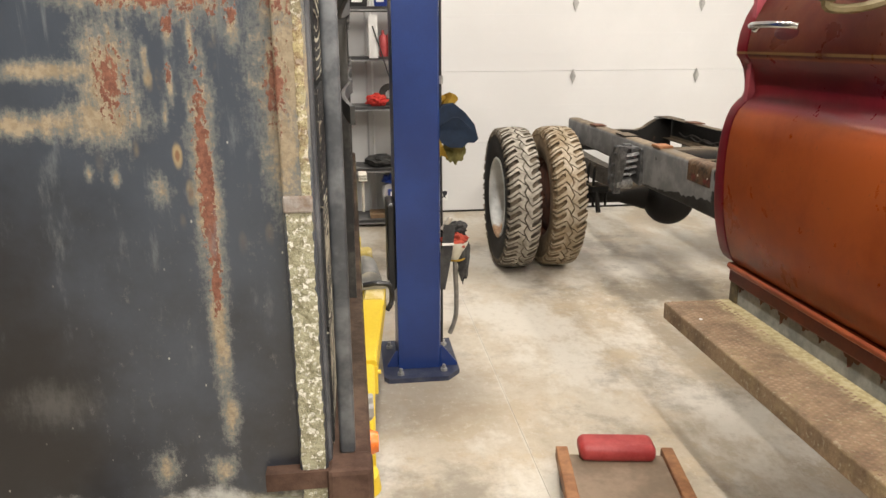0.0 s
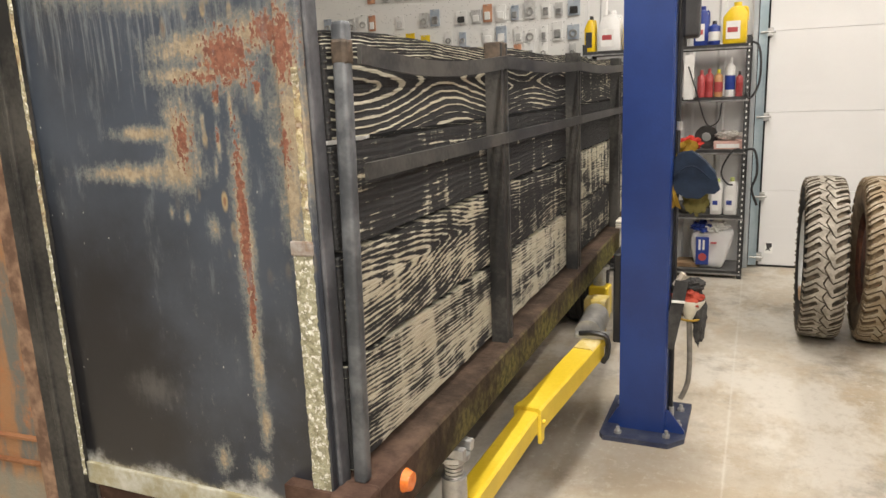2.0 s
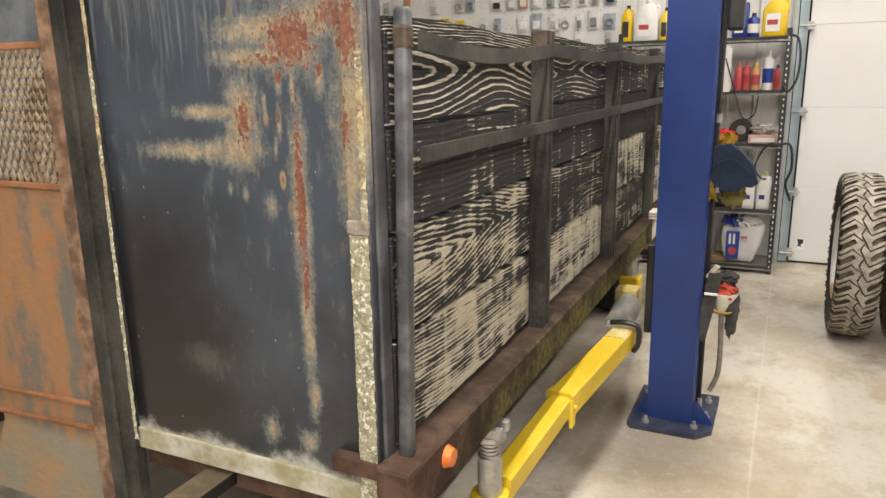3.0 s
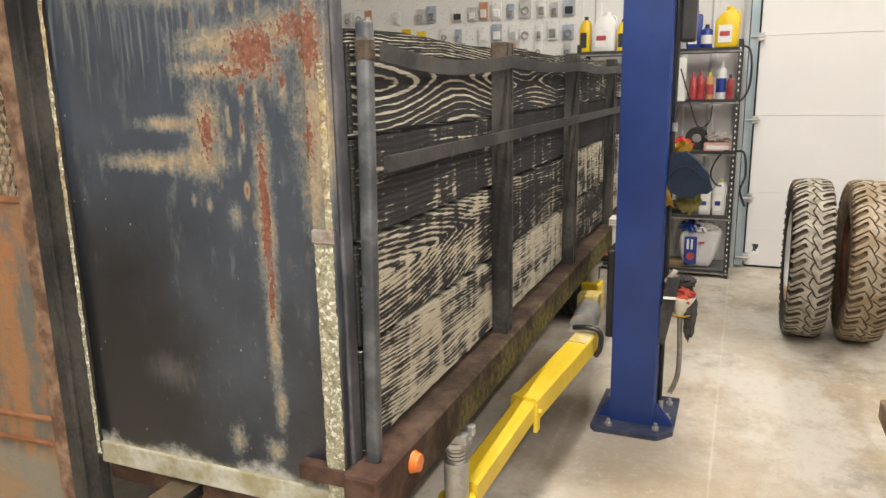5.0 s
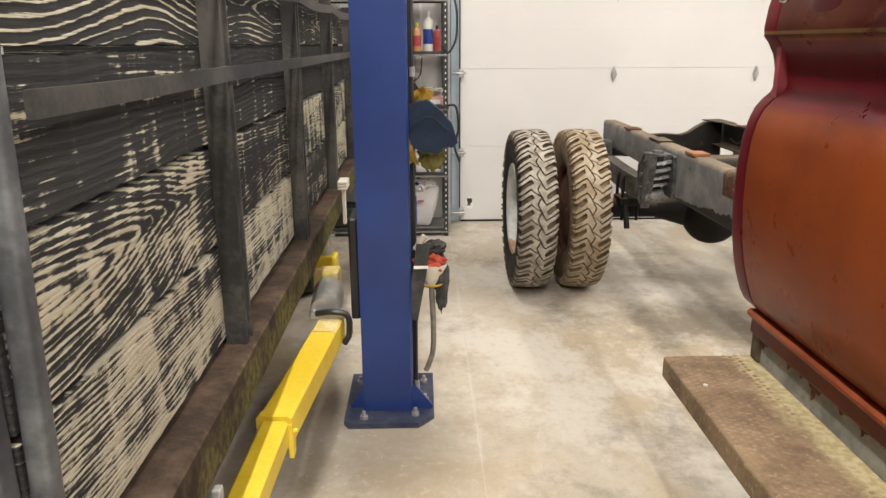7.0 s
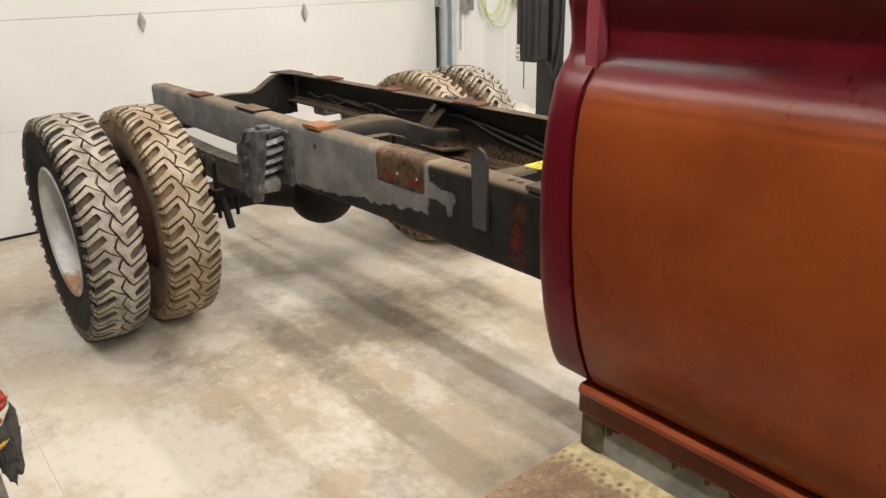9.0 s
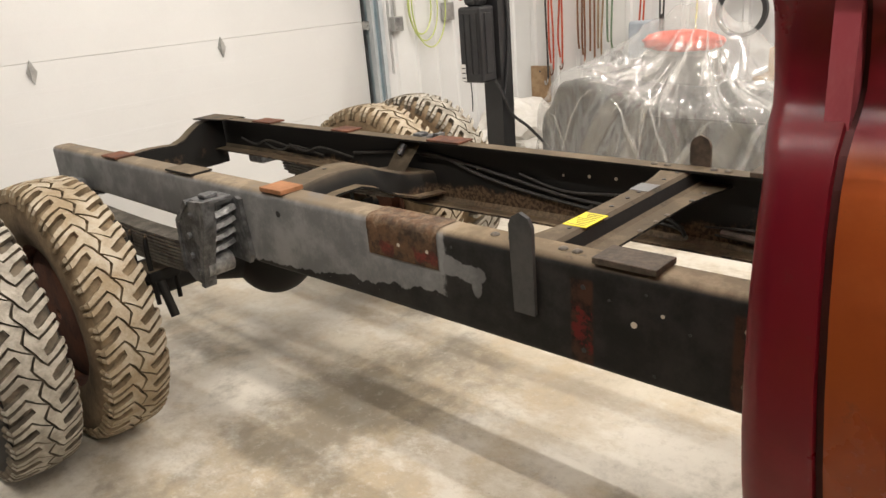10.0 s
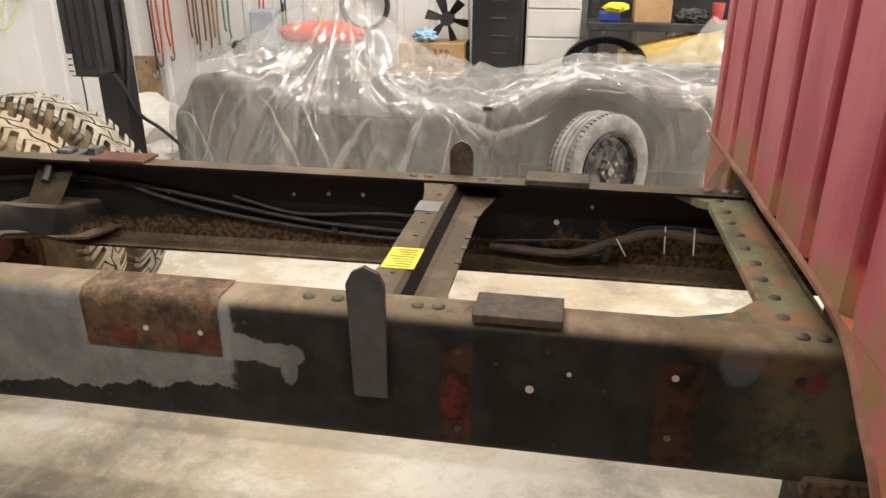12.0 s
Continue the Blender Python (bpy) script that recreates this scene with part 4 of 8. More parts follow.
# for each bay from the top board down: heart line, saw depth, its swing, turns, where deepest, rings, wear, patchiness, smear, lines
GRAIN = (((0.022, 0.10, 0.026, 6.6, 0.12, 60, 0.00, 0.16, 0.06, 1.0), (-0.16, 0.05, 0.010, 3.0, 0.2, 70, 0.04, 0.80, 0.45, 0.22), (0.030, 0.10, 0.050, 3.4, 0.50, 85, 0.20, 1.05, 0.36, 0.45), (-0.10, 0.06, 0.030, 3.0, 0.25, 110, 0.34, 1.10, 0.34, 0.35)),
         ((0.010, 0.08, 0.020, 7.0, -0.10, 66, -0.12, 0.55, 0.10, 0.9), (0.10, 0.04, 0.015, 3.2, 0.0, 80, -0.06, 0.80, 0.50, 0.22), (0.02, 0.08, 0.020, 4.5, 0.2, 110, 0.06, 0.75, 0.50, 0.4), (-0.04, 0.08, 0.022, 3.0, 0.4, 110, 0.40, 0.90, 0.42, 0.3)),
         ((0.00, 0.08, 0.020, 5.0, 0.1, 80, -0.04, 0.75, 0.45, 0.45), (0.02, 0.08, 0.015, 4.0, 0.1, 70, -0.28, 0.60, 0.35, 0.2), (0.03, 0.08, 0.020, 5.0, 0.0, 100, 0.28, 0.65, 0.60, 0.3), (-0.09, 0.08, 0.020, 5.0, 0.3, 100, 0.06, 1.0, 0.40, 0.3)),
         ((0.02, 0.08, 0.020, 6.0, -0.1, 80, 0.0, 0.65, 0.30, 0.5), (0.0, 0.08, 0.015, 4.0, 0.1, 70, -0.22, 0.65, 0.35, 0.25), (0.03, 0.08, 0.020, 5.0, 0.2, 100, 0.24, 0.75, 0.45, 0.35), (0.02, 0.08, 0.020, 5.0, 0.0, 100, 0.36, 0.75, 0.35, 0.35)))


def local(ob, centre):
    """Moves a part's origin to its own middle, so that its grain is laid from there."""
    c = Vector(centre)
    ob.data.transform(Matrix.Translation(-c))
    ob.location = c
    return ob


for b, (y0, y1) in enumerate(BAYS):
    for k, (z0, z1) in enumerate(LEVELS):
        timber = make_board("weathered_board", *GRAIN[b][k])
        local(part("plank", *plank(y0, y1, z0, z1, timber, 10 * b + k), bed), (1.41, (y0 + y1) / 2, (z0 + z1) / 2))
# cap board along the top, split and wavy
pts = [(2.06 + 3.8 * k / 60, 1.624 + 0.005 * math.sin(k * 0.45) + 0.002 * noise.noise(Vector((k * 0.9, 0, 0)))) for k in range(61)]
local(part("cap_board", prism([*pts, (5.86, 1.585), (2.06, 1.585)], 0, 1.36, 1.424), make_board("weathered_cap", -0.05, 0.02, 0.012, 5.0, 0.2, 150, 0.10, 0.35, 0.10), bed, "split grey cap board"), (1.39, 3.0, 1.61))
# end boards behind the steel panel
for k, (z0, z1) in enumerate(LEVELS):
    part("end_plank", box((0.74, 2.045, z0), (1.392, 2.07, z1), 0.003), WOOD_DARK, bed)
    local(part("end_plank", box((1.396, 2.059, z0 + 0.002), (1.4245, 2.072, z1 - 0.002), 0.003), WOOD_DARK, bed), (1.41, 2.05, (z0 + z1) / 2))


def stake(y, w, z0, z1, rust):
    a, b = y - w / 2, y + w / 2
    bm = prism([(1.424, a), (1.472, a), (1.474, a + 0.003), (1.474, a + 0.012), (1.468, a + 0.015), (1.468, b - 0.015), (1.474, b - 0.012), (1.474, b - 0.003), (1.472, b), (1.424, b)], 2, z0, z1)
    part("stake", bm, STRAP, bed)
    if rust:
        part("stake_cap", box((1.422, y - w / 2 - 0.002, z1 - 0.055), (1.472, y + w / 2 + 0.002, z1 + 0.004), 0.004), STRAPRUST, bed)


bm = box((1.433, 2.074, 0.735), (1.463, 2.104, 1.64), 0.008, segs=3)
for v in bm.verts:
    v.co.y -= 0.038 * (1.64 - v.co.z)
part("corner_stake", bm, plain("grey_stake", (0.050, 0.055, 0.062), (0.135, 0.143, 0.152), 11, 0.5, 0.2), bed, smooth=True)
part("stake_scab", box((1.4315, 2.0705, 1.56), (1.4645, 2.1045, 1.61), 0.008), STRAPRUST, bed)
for y, rust in ((2.95, True), (3.91, False), (4.88, False), (5.86, False)):
    stake(y, 0.062, 0.735, 1.632, rust)
# flat straps that bow out between the stakes
for z, h, mat in ((1.580, 0.036, STRAP), (1.365, 0.032, STRAP)):
    pts = []
    for a, b in ((2.09, 2.95), (2.95, 3.91), (3.91, 4.88), (4.88, 5.86)):
        for s in range(8):
            t = s / 8
            sag = (0.016 if a < 2.5 else 0.007) * math.sin(math.pi * t)
            pts.append((1.482 - (0.020 if a < 2.5 else 0.012) * math.sin(math.pi * t), a + (b - a) * t, z - sag * (1.4 if z > 1.5 else 0.3)))
    pts.append((1.482, 5.88, z))
    part("strap", sweep(pts, [(-0.004, -h / 2), (0.004, -h / 2), (0.004, h / 2), (-0.004, h / 2)]), mat, bed, "bent flat steel strap")
# sill with a rusty top and mossy face
bm = prism([(1.30, 0.735), (1.485, 0.735), (1.492, 0.728), (1.492, 0.625), (1.482, 0.612), (1.44, 0.612), (1.44, 0.70), (1.30, 0.70)], 1, 1.99, 5.95)
part("sill", bm, SILL, bed, "rusty steel sill with moss on its face")
bm = box((0.70, 2.035, 0.555), (1.44, 2.07, 0.612), 0.006)
box((1.41, 1.980, 0.60), (1.4945, 2.05, 0.7385), 0.010, bm)
part("front_sill", bm, SILL, bed)
part("side_marker", rod((1.491, 2.155, 0.69), (1.509, 2.155, 0.69), 0.027, 0.020, 20), AMBER, bed, "orange round side marker lamp", True)
for y in (2.3, 2.9, 3.5, 4.1, 4.7, 5.3, 5.8):
    part("cross_sill", box((-0.6, y - 0.04, 0.60), (1.44, y + 0.04, 0.70), 0.005), DARKRUST, bed)
part("bed_floor", box((-0.62, 2.08, 0.70), (1.40, 5.9, 0.735)), WOOD_DARK, bed)
for x in (0.10, 0.95):
    part("frame_beam", box((x - 0.04, 1.6, 0.565), (x + 0.04, 6.0, 0.60), 0.006), CHASSIS, bed)
for x in (0.90, 1.165):
    tread = [(-0.06, 0.20), (-0.10, 0.23), (-0.105, 0.29), (-0.09, 0.335)]
    for v in (-0.06, -0.02, 0.02, 0.06):
        tread += [(v - 0.014, 0.343), (v - 0.010, 0.343), (v + 0.010, 0.343), (v + 0.014, 0.335)]
    tread += [(0.09, 0.335), (0.105, 0.29), (0.10, 0.23), (0.06, 0.20)]
    part("rear_tyre", spin(tread, (x, 5.46, 0.342), "x", 40), RUBBER, bed, "black rear truck tyre in shadow", True)
    part("rear_rim", spin([(-0.06, 0.06), (-0.06, 0.201), (0.06, 0.201), (0.06, 0.06)], (x, 5.46, 0.342), "x", 28), BLACKPAINT, bed, "", True)
part("rear_axle", rod((-0.5, 5.46, 0.342), (1.22, 5.46, 0.342), 0.055), BLACKPAINT, bed, "", True)
part("far_side", box((-0.65, 2.06, 0.735), (-0.61, 5.9, 1.15)), WOOD_DARK, bed)
part("tail_board", box((-0.61, 5.88, 0.735), (1.39, 5.91, 1.60)), WOOD_DARK, bed)


# ---------------------------------------------------------------- the lift
lift = thing("vehicle_lift", (1.75, 4.05, 0), "blue two-post lift column with yellow swing arms under a truck bed", "car lift")
part("base_plate", prism([(1.60, 3.80), (1.87, 3.80), (1.93, 3.87), (1.93, 4.24), (1.58, 4.24), (1.58, 3.83)], 2, 0.0, 0.022), BLUEDIRT, lift, "scuffed blue base plate")
bm = prism([(1.652, 3.90), (1.84, 3.90), (1.848, 3.912), (1.848, 4.16), (1.835, 4.17), (1.79, 4.17), (1.79, 4.155), (1.832, 4.155), (1.832, 3.918), (1.66, 3.918), (1.66, 4.155), (1.70, 4.155), (1.70, 4.17), (1.652, 4.17)], 2, 0.022, 3.75)
part("column", bm, BLUE, lift)
part("gusset", prism([(1.848, 0.022), (1.925, 0.022), (1.925, 0.035), (1.86, 0.12), (1.848, 0.12)], 1, 3.915, 3.925), BLUE, lift)
part("gusset", prism([(1.652, 0.022), (1.60, 0.022), (1.60, 0.03), (1.64, 0.10), (1.652, 0.10)], 1, 3.93, 3.94), BLUE, lift)
for x, y in ((1.657, 3.843), (1.857, 3.865), (1.895, 3.98), (1.62, 4.15), (1.89, 4.15)):
    bm = rod((x, y, 0.022), (x, y, 0.034), 0.017, segs=6)
    rod((x, y, 0.034), (x, y, 0.052), 0.008, segs=8, bm=bm)
    part("anchor_bolt", bm, ZINC, lift)
part("guard", prism([(1.845, 4.0), (1.858, 4.0), (1.858, 4.11), (1.845, 4.11)], 2, 0.05, 2.4), BLACK, lift, "black cable guard")
part("lock_cable", hose([(1.862, 3.99, 0.03), (1.864, 3.985, 0.6), (1.862, 3.99, 1.3), (1.866, 4.0, 2.2), (1.86, 4.0, 3.2)], 0.006), BLACK, lift)
part("cable_end", rod((1.864, 3.985, 0.035), (1.864, 3.985, 0.11), 0.011, segs=10), ZINC, lift)
part("cable_end", rod((1.863, 3.99, 1.31), (1.863, 3.99, 1.345), 0.012, segs=10), ZINC, lift)
part("top_box", box((1.868, 3.945, 1.665), (1.93, 4.03, 1.96), 0.012), BLACK, lift, "black limit switch box")
# carriage and arms
part("carriage", box((1.615, 3.93, 0.40), (1.651, 4.12, 0.80), 0.008), BLACKPAINT, lift)
bm = hose([(1.50, 3.80, 0.475), (1.56, 3.79, 0.485), (1.615, 3.79, 0.47), (1.62, 3.79, 0.40), (1.60, 3.79, 0.36)], 0.012)
part("arm_hook", bm, BLACKPAINT, lift)
half_round = [(0.058 * math.cos(a), 0.062 * math.sin(a)) for a in [math.pi * k / 10 for k in range(11)]]
bm = sweep([(1.528, 3.835, 0.462), (1.512, 4.09, 0.462)], [*half_round, (-0.058, -0.015), (0.058, -0.015)])
part("pivot_sleeve", bm, ZINC, lift, "bare steel rounded pivot sleeve", True)
bm = sweep([(1.545, 3.80, 0.463), (1.54, 3.86, 0.463)], [(-0.065, -0.008), (0.075, -0.008), (0.075, 0.008), (-0.065, 0.008)])
part("pivot_plate", bm, ZINC, lift)
for y0, y1, z1, w in ((4.10, 4.18, 0.535, 0.050), (4.18, 4.27, 0.515, 0.042)):
    part("arm_lug", box((1.50 - w, y0, 0.40), (1.50 + w, y1, z1), 0.006), YELLOWWORN, lift)
part("pivot_pin", rod((1.535, 3.93, 0.39), (1.535, 3.93, 0.50), 0.028), ZINC, lift)


def arm_beam(a, b, w, h, z0, z1):
    """A square arm tube from a to b in plan, with its upper face falling from z0 to z1."""
    a, b = Vector((*a, z0 - h / 2)), Vector((*b, z1 - h / 2))
    r = 0.008
    return sweep([a, b], [(-w / 2 + r, -h / 2), (w / 2 - r, -h / 2), (w / 2, -h / 2 + r), (w / 2, h / 2 - r), (w / 2 - r, h / 2), (-w / 2 + r, h / 2), (-w / 2, h / 2 - r), (-w / 2, -h / 2 + r)])


part("arm_outer", arm_beam((1.552, 3.84), (1.484, 3.10), 0.092, 0.092, 0.452, 0.446), YELLOW, lift, "yellow outer arm tube")
part("arm_wear", arm_beam((1.548, 3.80), (1.538, 3.68), 0.086, 0.02, 0.4555, 0.4545), YELLOWWORN, lift)
part("arm_inner", arm_beam((1.486, 3.12), (1.470, 2.53), 0.076, 0.076, 0.438, 0.432), YELLOW, lift, "yellow sliding arm tube")
bm = arm_beam((1.486, 3.115), (1.483, 3.085), 0.099, 0.099, 0.4515, 0.4505)
box((1.52, 3.075, 0.325), (1.534, 3.115, 0.43), 0.003, bm)
rod((1.532, 3.095, 0.40), (1.545, 3.095, 0.40), 0.008, segs=8, bm=bm)
part("arm_collar", bm, YELLOW, lift)
bm = rod((1.462, 2.49, 0.355), (1.462, 2.49, 0.402), 0.058, 0.052, 24)
part("pad_cup", bm, YELLOW, lift, smooth=True)
bm = rod((1.462, 2.49, 0.395), (1.462, 2.49, 0.515), 0.034, segs=24)
part("pad_sleeve", bm, ZINC, lift, "grey steel pad sleeve", True)
bm = bmesh.new()
for k in range(4):
    rod((1.462, 2.49, 0.515 + k * 0.011), (1.462, 2.49, 0.5225 + k * 0.011), 0.026, segs=18, bm=bm)
rod((1.462, 2.49, 0.515), (1.462, 2.49, 0.57), 0.021, segs=16, bm=bm)
part("pad_screw", bm, ZINC, lift)
bm = rod((1.462, 2.49, 0.568), (1.462, 2.49, 0.582), 0.045, segs=18)
for s in (-1, 1):
    box((1.417, 2.49 + s * 0.028 - 0.012, 0.582), (1.507, 2.49 + s * 0.028 + 0.012, 0.611), 0.004, bm)
part("pad_saddle", bm, ZINC, lift)
part("rear_arm", arm_beam((1.53, 3.98), (1.44, 4.50), 0.088, 0.088, 0.44, 0.44), YELLOW, lift)
part("rear_collar", box((1.40, 4.44, 0.34), (1.50, 4.54, 0.50), 0.008), YELLOW, lift)
bm = rod((1.445, 4.50, 0.44), (1.445, 4.50, 0.585), 0.032, segs=18)
rod((1.445, 4.50, 0.585), (1.445, 4.50, 0.60), 0.05, segs=18, bm=bm)
part("rear_pad", bm, ZINC, lift)
bm = bmesh.new()
for k in range(3):
    box((1.50, 4.62, 0.772 + k * 0.014), (1.545, 4.74, 0.783 + k * 0.014), 0.004, bm)
box((1.515, 4.66, 0.60), (1.53, 4.70, 0.775), 0.003, bm)
part("spare_pads", bm, plain("cream_pad", (0.50, 0.47, 0.40), (0.62, 0.6, 0.52), 12, 0.7), lift)


# ---------------------------------------------------------------- the bare truck frame with its cab
truck = thing("truck_chassis", (3.585, 4.6, 0), "bare truck frame with dual wheels and a faded orange cab", "truck")


def rail(web, inward, name, material, tail):
    """A deep C-rail: web plate, rolled top flange, bottom flange; shallower towards its tail."""
    t, f, r = 0.007, 0.078, 0.022
    rows = []
    stations = [(0.7, 0.66), (3.0, 0.66), (4.4, 0.655), (4.88, 0.648), (5.08, 0.668), (5.32, 0.728), (5.9, 0.735), (tail, 0.735)]
    bm = bmesh.new()
    rings = []
    for y, z in stations:
        top = 0.90
        out = [(0, z + r), (0, top - r)]
        out += [(r - r * math.cos(a), top - r + r * math.sin(a)) for a in (0.4, 0.8, 1.2)] + [(r, top), (f, top)]
        inn = [(f, top - t), (r, top - t), (t, top - r), (t, z + r), (r, z + t), (f, z + t)]
        low = [(f, z), (r, z)] + [(r - r * math.sin(a), z + r - r * math.cos(a)) for a in (0.4, 0.8, 1.2)]
        rings.append([bm.verts.new((web + inward * u, y, w)) for u, w in (*out, *inn, *low)])
    n = len(rings[0])
    for a, b in zip(rings, rings[1:]):
        for k in range(n):
            bm.faces.new((a[k], a[(k + 1) % n], b[(k + 1) % n], b[k]))
    bm.faces.new(rings[0]), bm.faces.new(rings[-1][::-1])
    return part(name, bm, material, truck, "", True)


near = rail(3.178, 1, "frame_rail", RAIL, 6.44)
far = rail(3.995, -1, "frame_rail", CHASSIS, 6.42)


# hole discs: pale for lit floor showing through, black for the dark inside
HOLE = plain("pale_disc", (0.50, 0.45, 0.36), (0.60, 0.55, 0.46), 5, 0.8)


def bores(parent, web, s, spots, mat):
    for y, z, r in spots:
        part("bolt_hole", rod((web - s * 0.0012, y, z), (web + s * 0.008, y, z), r * 0.8, segs=14), mat, parent)


bores(near, 3.178, 1, ((3.545, 0.790, 0.0085), (3.485, 0.824, 0.005), (3.326, 0.835, 0.007)), HOLE)
bores(near, 3.1762, 1, ((4.20, 0.838, 0.0065), (4.10, 0.838, 0.006)), HOLE)
bores(near, 3.178, 1, ((3.326, 0.725, 0.007),), plain("dull_bore", (0.07, 0.05, 0.035), (0.15, 0.12, 0.09), 30, 0.8))
bores(near, 3.178, 1, ((3.15, 0.85, 0.01), (3.12, 0.76, 0.011), (3.155, 0.755, 0.008), (3.52, 0.86, 0.004), (3.43, 0.80, 0.004), (4.02, 0.865, 0.005), (4.72, 0.84, 0.012), (3.66, 0.845, 0.007), (3.66, 0.70, 0.007), (3.50, 0.69, 0.005), (3.60, 0.83, 0.004)), BLACK)
bores(far, 3.995, -1, ((4.048, 0.827, 0.007), (4.145, 0.824, 0.007), (4.245, 0.817, 0.006), (3.528, 0.783, 0.009), (3.44, 0.83, 0.006), (4.62, 0.80, 0.005)), HOLE)
# rust squares left by taken-off brackets
def red_lead():
    k = Mat("red_lead_rust", 0.7, 0, 0.3)
    n, m = k.noise(16, 8, 0.75), k.noise(38, 6, 0.7)
    c = k.mix(k.step(n, 0.38, 0.62), (0.026, 0.017, 0.012), (0.120, 0.066, 0.034))
    c = k.mix(k.do("MULTIPLY", k.step(k.do("ADD", k.axis(2), k.do("MULTIPLY", k.do("SUBTRACT", m, 0.5), 0.08)), 0.866, 0.890), k.do("ADD", 0.25, k.do("MULTIPLY", k.step(n, 0.40, 0.60), 0.5))), c, k.mix(k.step(m, 0.42, 0.60), (0.13, 0.070, 0.036), (0.22, 0.16, 0.105)))
    low = k.step(k.do("ADD", k.most([k.spot(1, 2, y, 0.822, w, 0.022) for y, w in ((4.245, 0.034), (4.12, 0.040), (4.08, 0.02))]), k.do("SUBTRACT", k.do("MULTIPLY", m, 3.4), 1.7)), 0.05, 0.45)
    c = k.mix(k.do("MULTIPLY", low, 0.85), c, k.mix(k.step(m, 0.42, 0.6), (0.15, 0.020, 0.016), (0.06, 0.014, 0.010)))
    k.bump(k.do("ADD", n, m), 0.5, 0.004)
    return k.done(c)


REDLEAD = red_lead()
over = [(-0.0026, 0.797), (-0.0026, 0.84), (-0.0026, 0.878)] + [(0.0206 - 0.0234 * math.cos(a), 0.8792 + 0.0234 * math.sin(a)) for a in (0.2, 0.4, 0.6, 0.8, 1.0, 1.2, 1.4)] + [(0.022, 0.9028), (0.045, 0.9028), (0.0775, 0.9028)]
bm = sheet([[(3.178 + u, y + 0.003 * math.sin(9 * w + k), w) for u, w in over] for k, y in enumerate((4.062, 4.12, 4.19, 4.26, 4.318))])
part("bracket_patch", bm, REDLEAD, near, "rust patch where a bracket sat")
# pads along the top flanges
PADS = (("near", 5.795, 5.92, DARKRUST), ("near", 5.21, 5.39, CHASSIS), ("near", 4.69, 4.80, RUST), ("near", 3.50, 3.64, STRAPRUST),
        ("far", 5.80, 5.95, DARKRUST), ("far", 5.25, 5.36, DARKRUST), ("far", 4.64, 4.80, DARKRUST), ("far", 3.455, 3.61, STRAPRUST))
for side, y0, y1, mat in PADS:
    x0, x1 = (3.178, 3.262) if side == "near" else (3.915, 3.998)
    part("frame_pad", box((x0, y0, 0.901), (x1, y1, 0.915 if mat is STRAPRUST or mat is RUST else 0.909), 0.002), mat, truck, "flat rusty shim pad")
# upright stop plates
STOPGREY = plain("grey_stop_plate", (0.040, 0.040, 0.040), (0.068, 0.067, 0.064), 7, 0.6, 0, 80, 0.2, 0.3)
for web, s in ((3.178, -1), (3.995, 1)):
    x0, x1 = sorted((web + s * 0.001, web + s * 0.011))
    dy = 0.0 if s < 0 else -0.025
    bm = prism([(y + dy, z) for y, z in ((3.776, 0.752), (3.832, 0.752), (3.838, 0.955), (3.828, 0.975), (3.808, 0.985), (3.786, 0.975), (3.776, 0.955))], 0, x0, x1)
    part("stop_plate", bm, STOPGREY if s < 0 else STRAPRUST, truck, "upright steel stop plate with a rounded top")


def rivets(parent, spots, mat, axis=2):
    for p in spots:
        part("rivet", ball(p, 0.0115, (1, 1, 0.5), seg=10), mat, parent, "", True)


RIVET = plain("dusty_rivet", (0.06, 0.05, 0.04), (0.14, 0.115, 0.085), 20, 0.6)
rivets(near, [(3.222, y, 0.901) for y in (3.92, 3.87, 3.735, 3.70, 3.145, 3.115)], RIVET)
rivets(far, [(3.95, y, 0.901) for y in (3.90, 3.86, 3.72, 3.68, 3.17, 3.13, 3.1)], RIVET)


def channel(y0, y1, z_top, drop, name, material, dip=0.0):
    """A hat-shaped crossmember between the rails, flared where it meets them."""
    bm = bmesh.new()
    rings = []
    for k in range(13):
        t = k / 12
        x = 3.186 + t * (3.987 - 3.186)
        flare = max(0.0, abs(t - 0.5) * 2 - 0.55) / 0.45
        z = z_top - 0.012 - dip * math.sin(math.pi * t) ** 0.7
        yc, hw = (y0 + y1) / 2, (y1 - y0) / 2
        a, b = yc - hw * (0.62 + 0.35 * flare), yc + hw * (0.75 + 0.4 * flare)
        m = yc + hw * 0.02
        out = [(a, z - drop * 0.42), (m - 0.016, z - drop * 0.42), (m - 0.004, z - drop * 0.36), (m + 0.008, z - 0.008), (m + 0.018, z), (b, z), (b, z - drop), (b - 0.006, z - drop), (b - 0.006, z - 0.006), (m + 0.018, z - 0.008), (m + 0.004, z - drop * 0.45), (a, z - drop * 0.42 - 0.006)]
        rings.append([bm.verts.new((x, y, w)) for y, w in out])
    n = len(rings[0])
    for a, b in zip(rings, rings[1:]):
        for k in range(n):
            bm.faces.new((a[k], a[(k + 1) % n], b[(k + 1) % n], b[k]))
    bm.faces.new(rings[0]), bm.faces.new(rings[-1][::-1])
    return part(name, bm, material, truck)


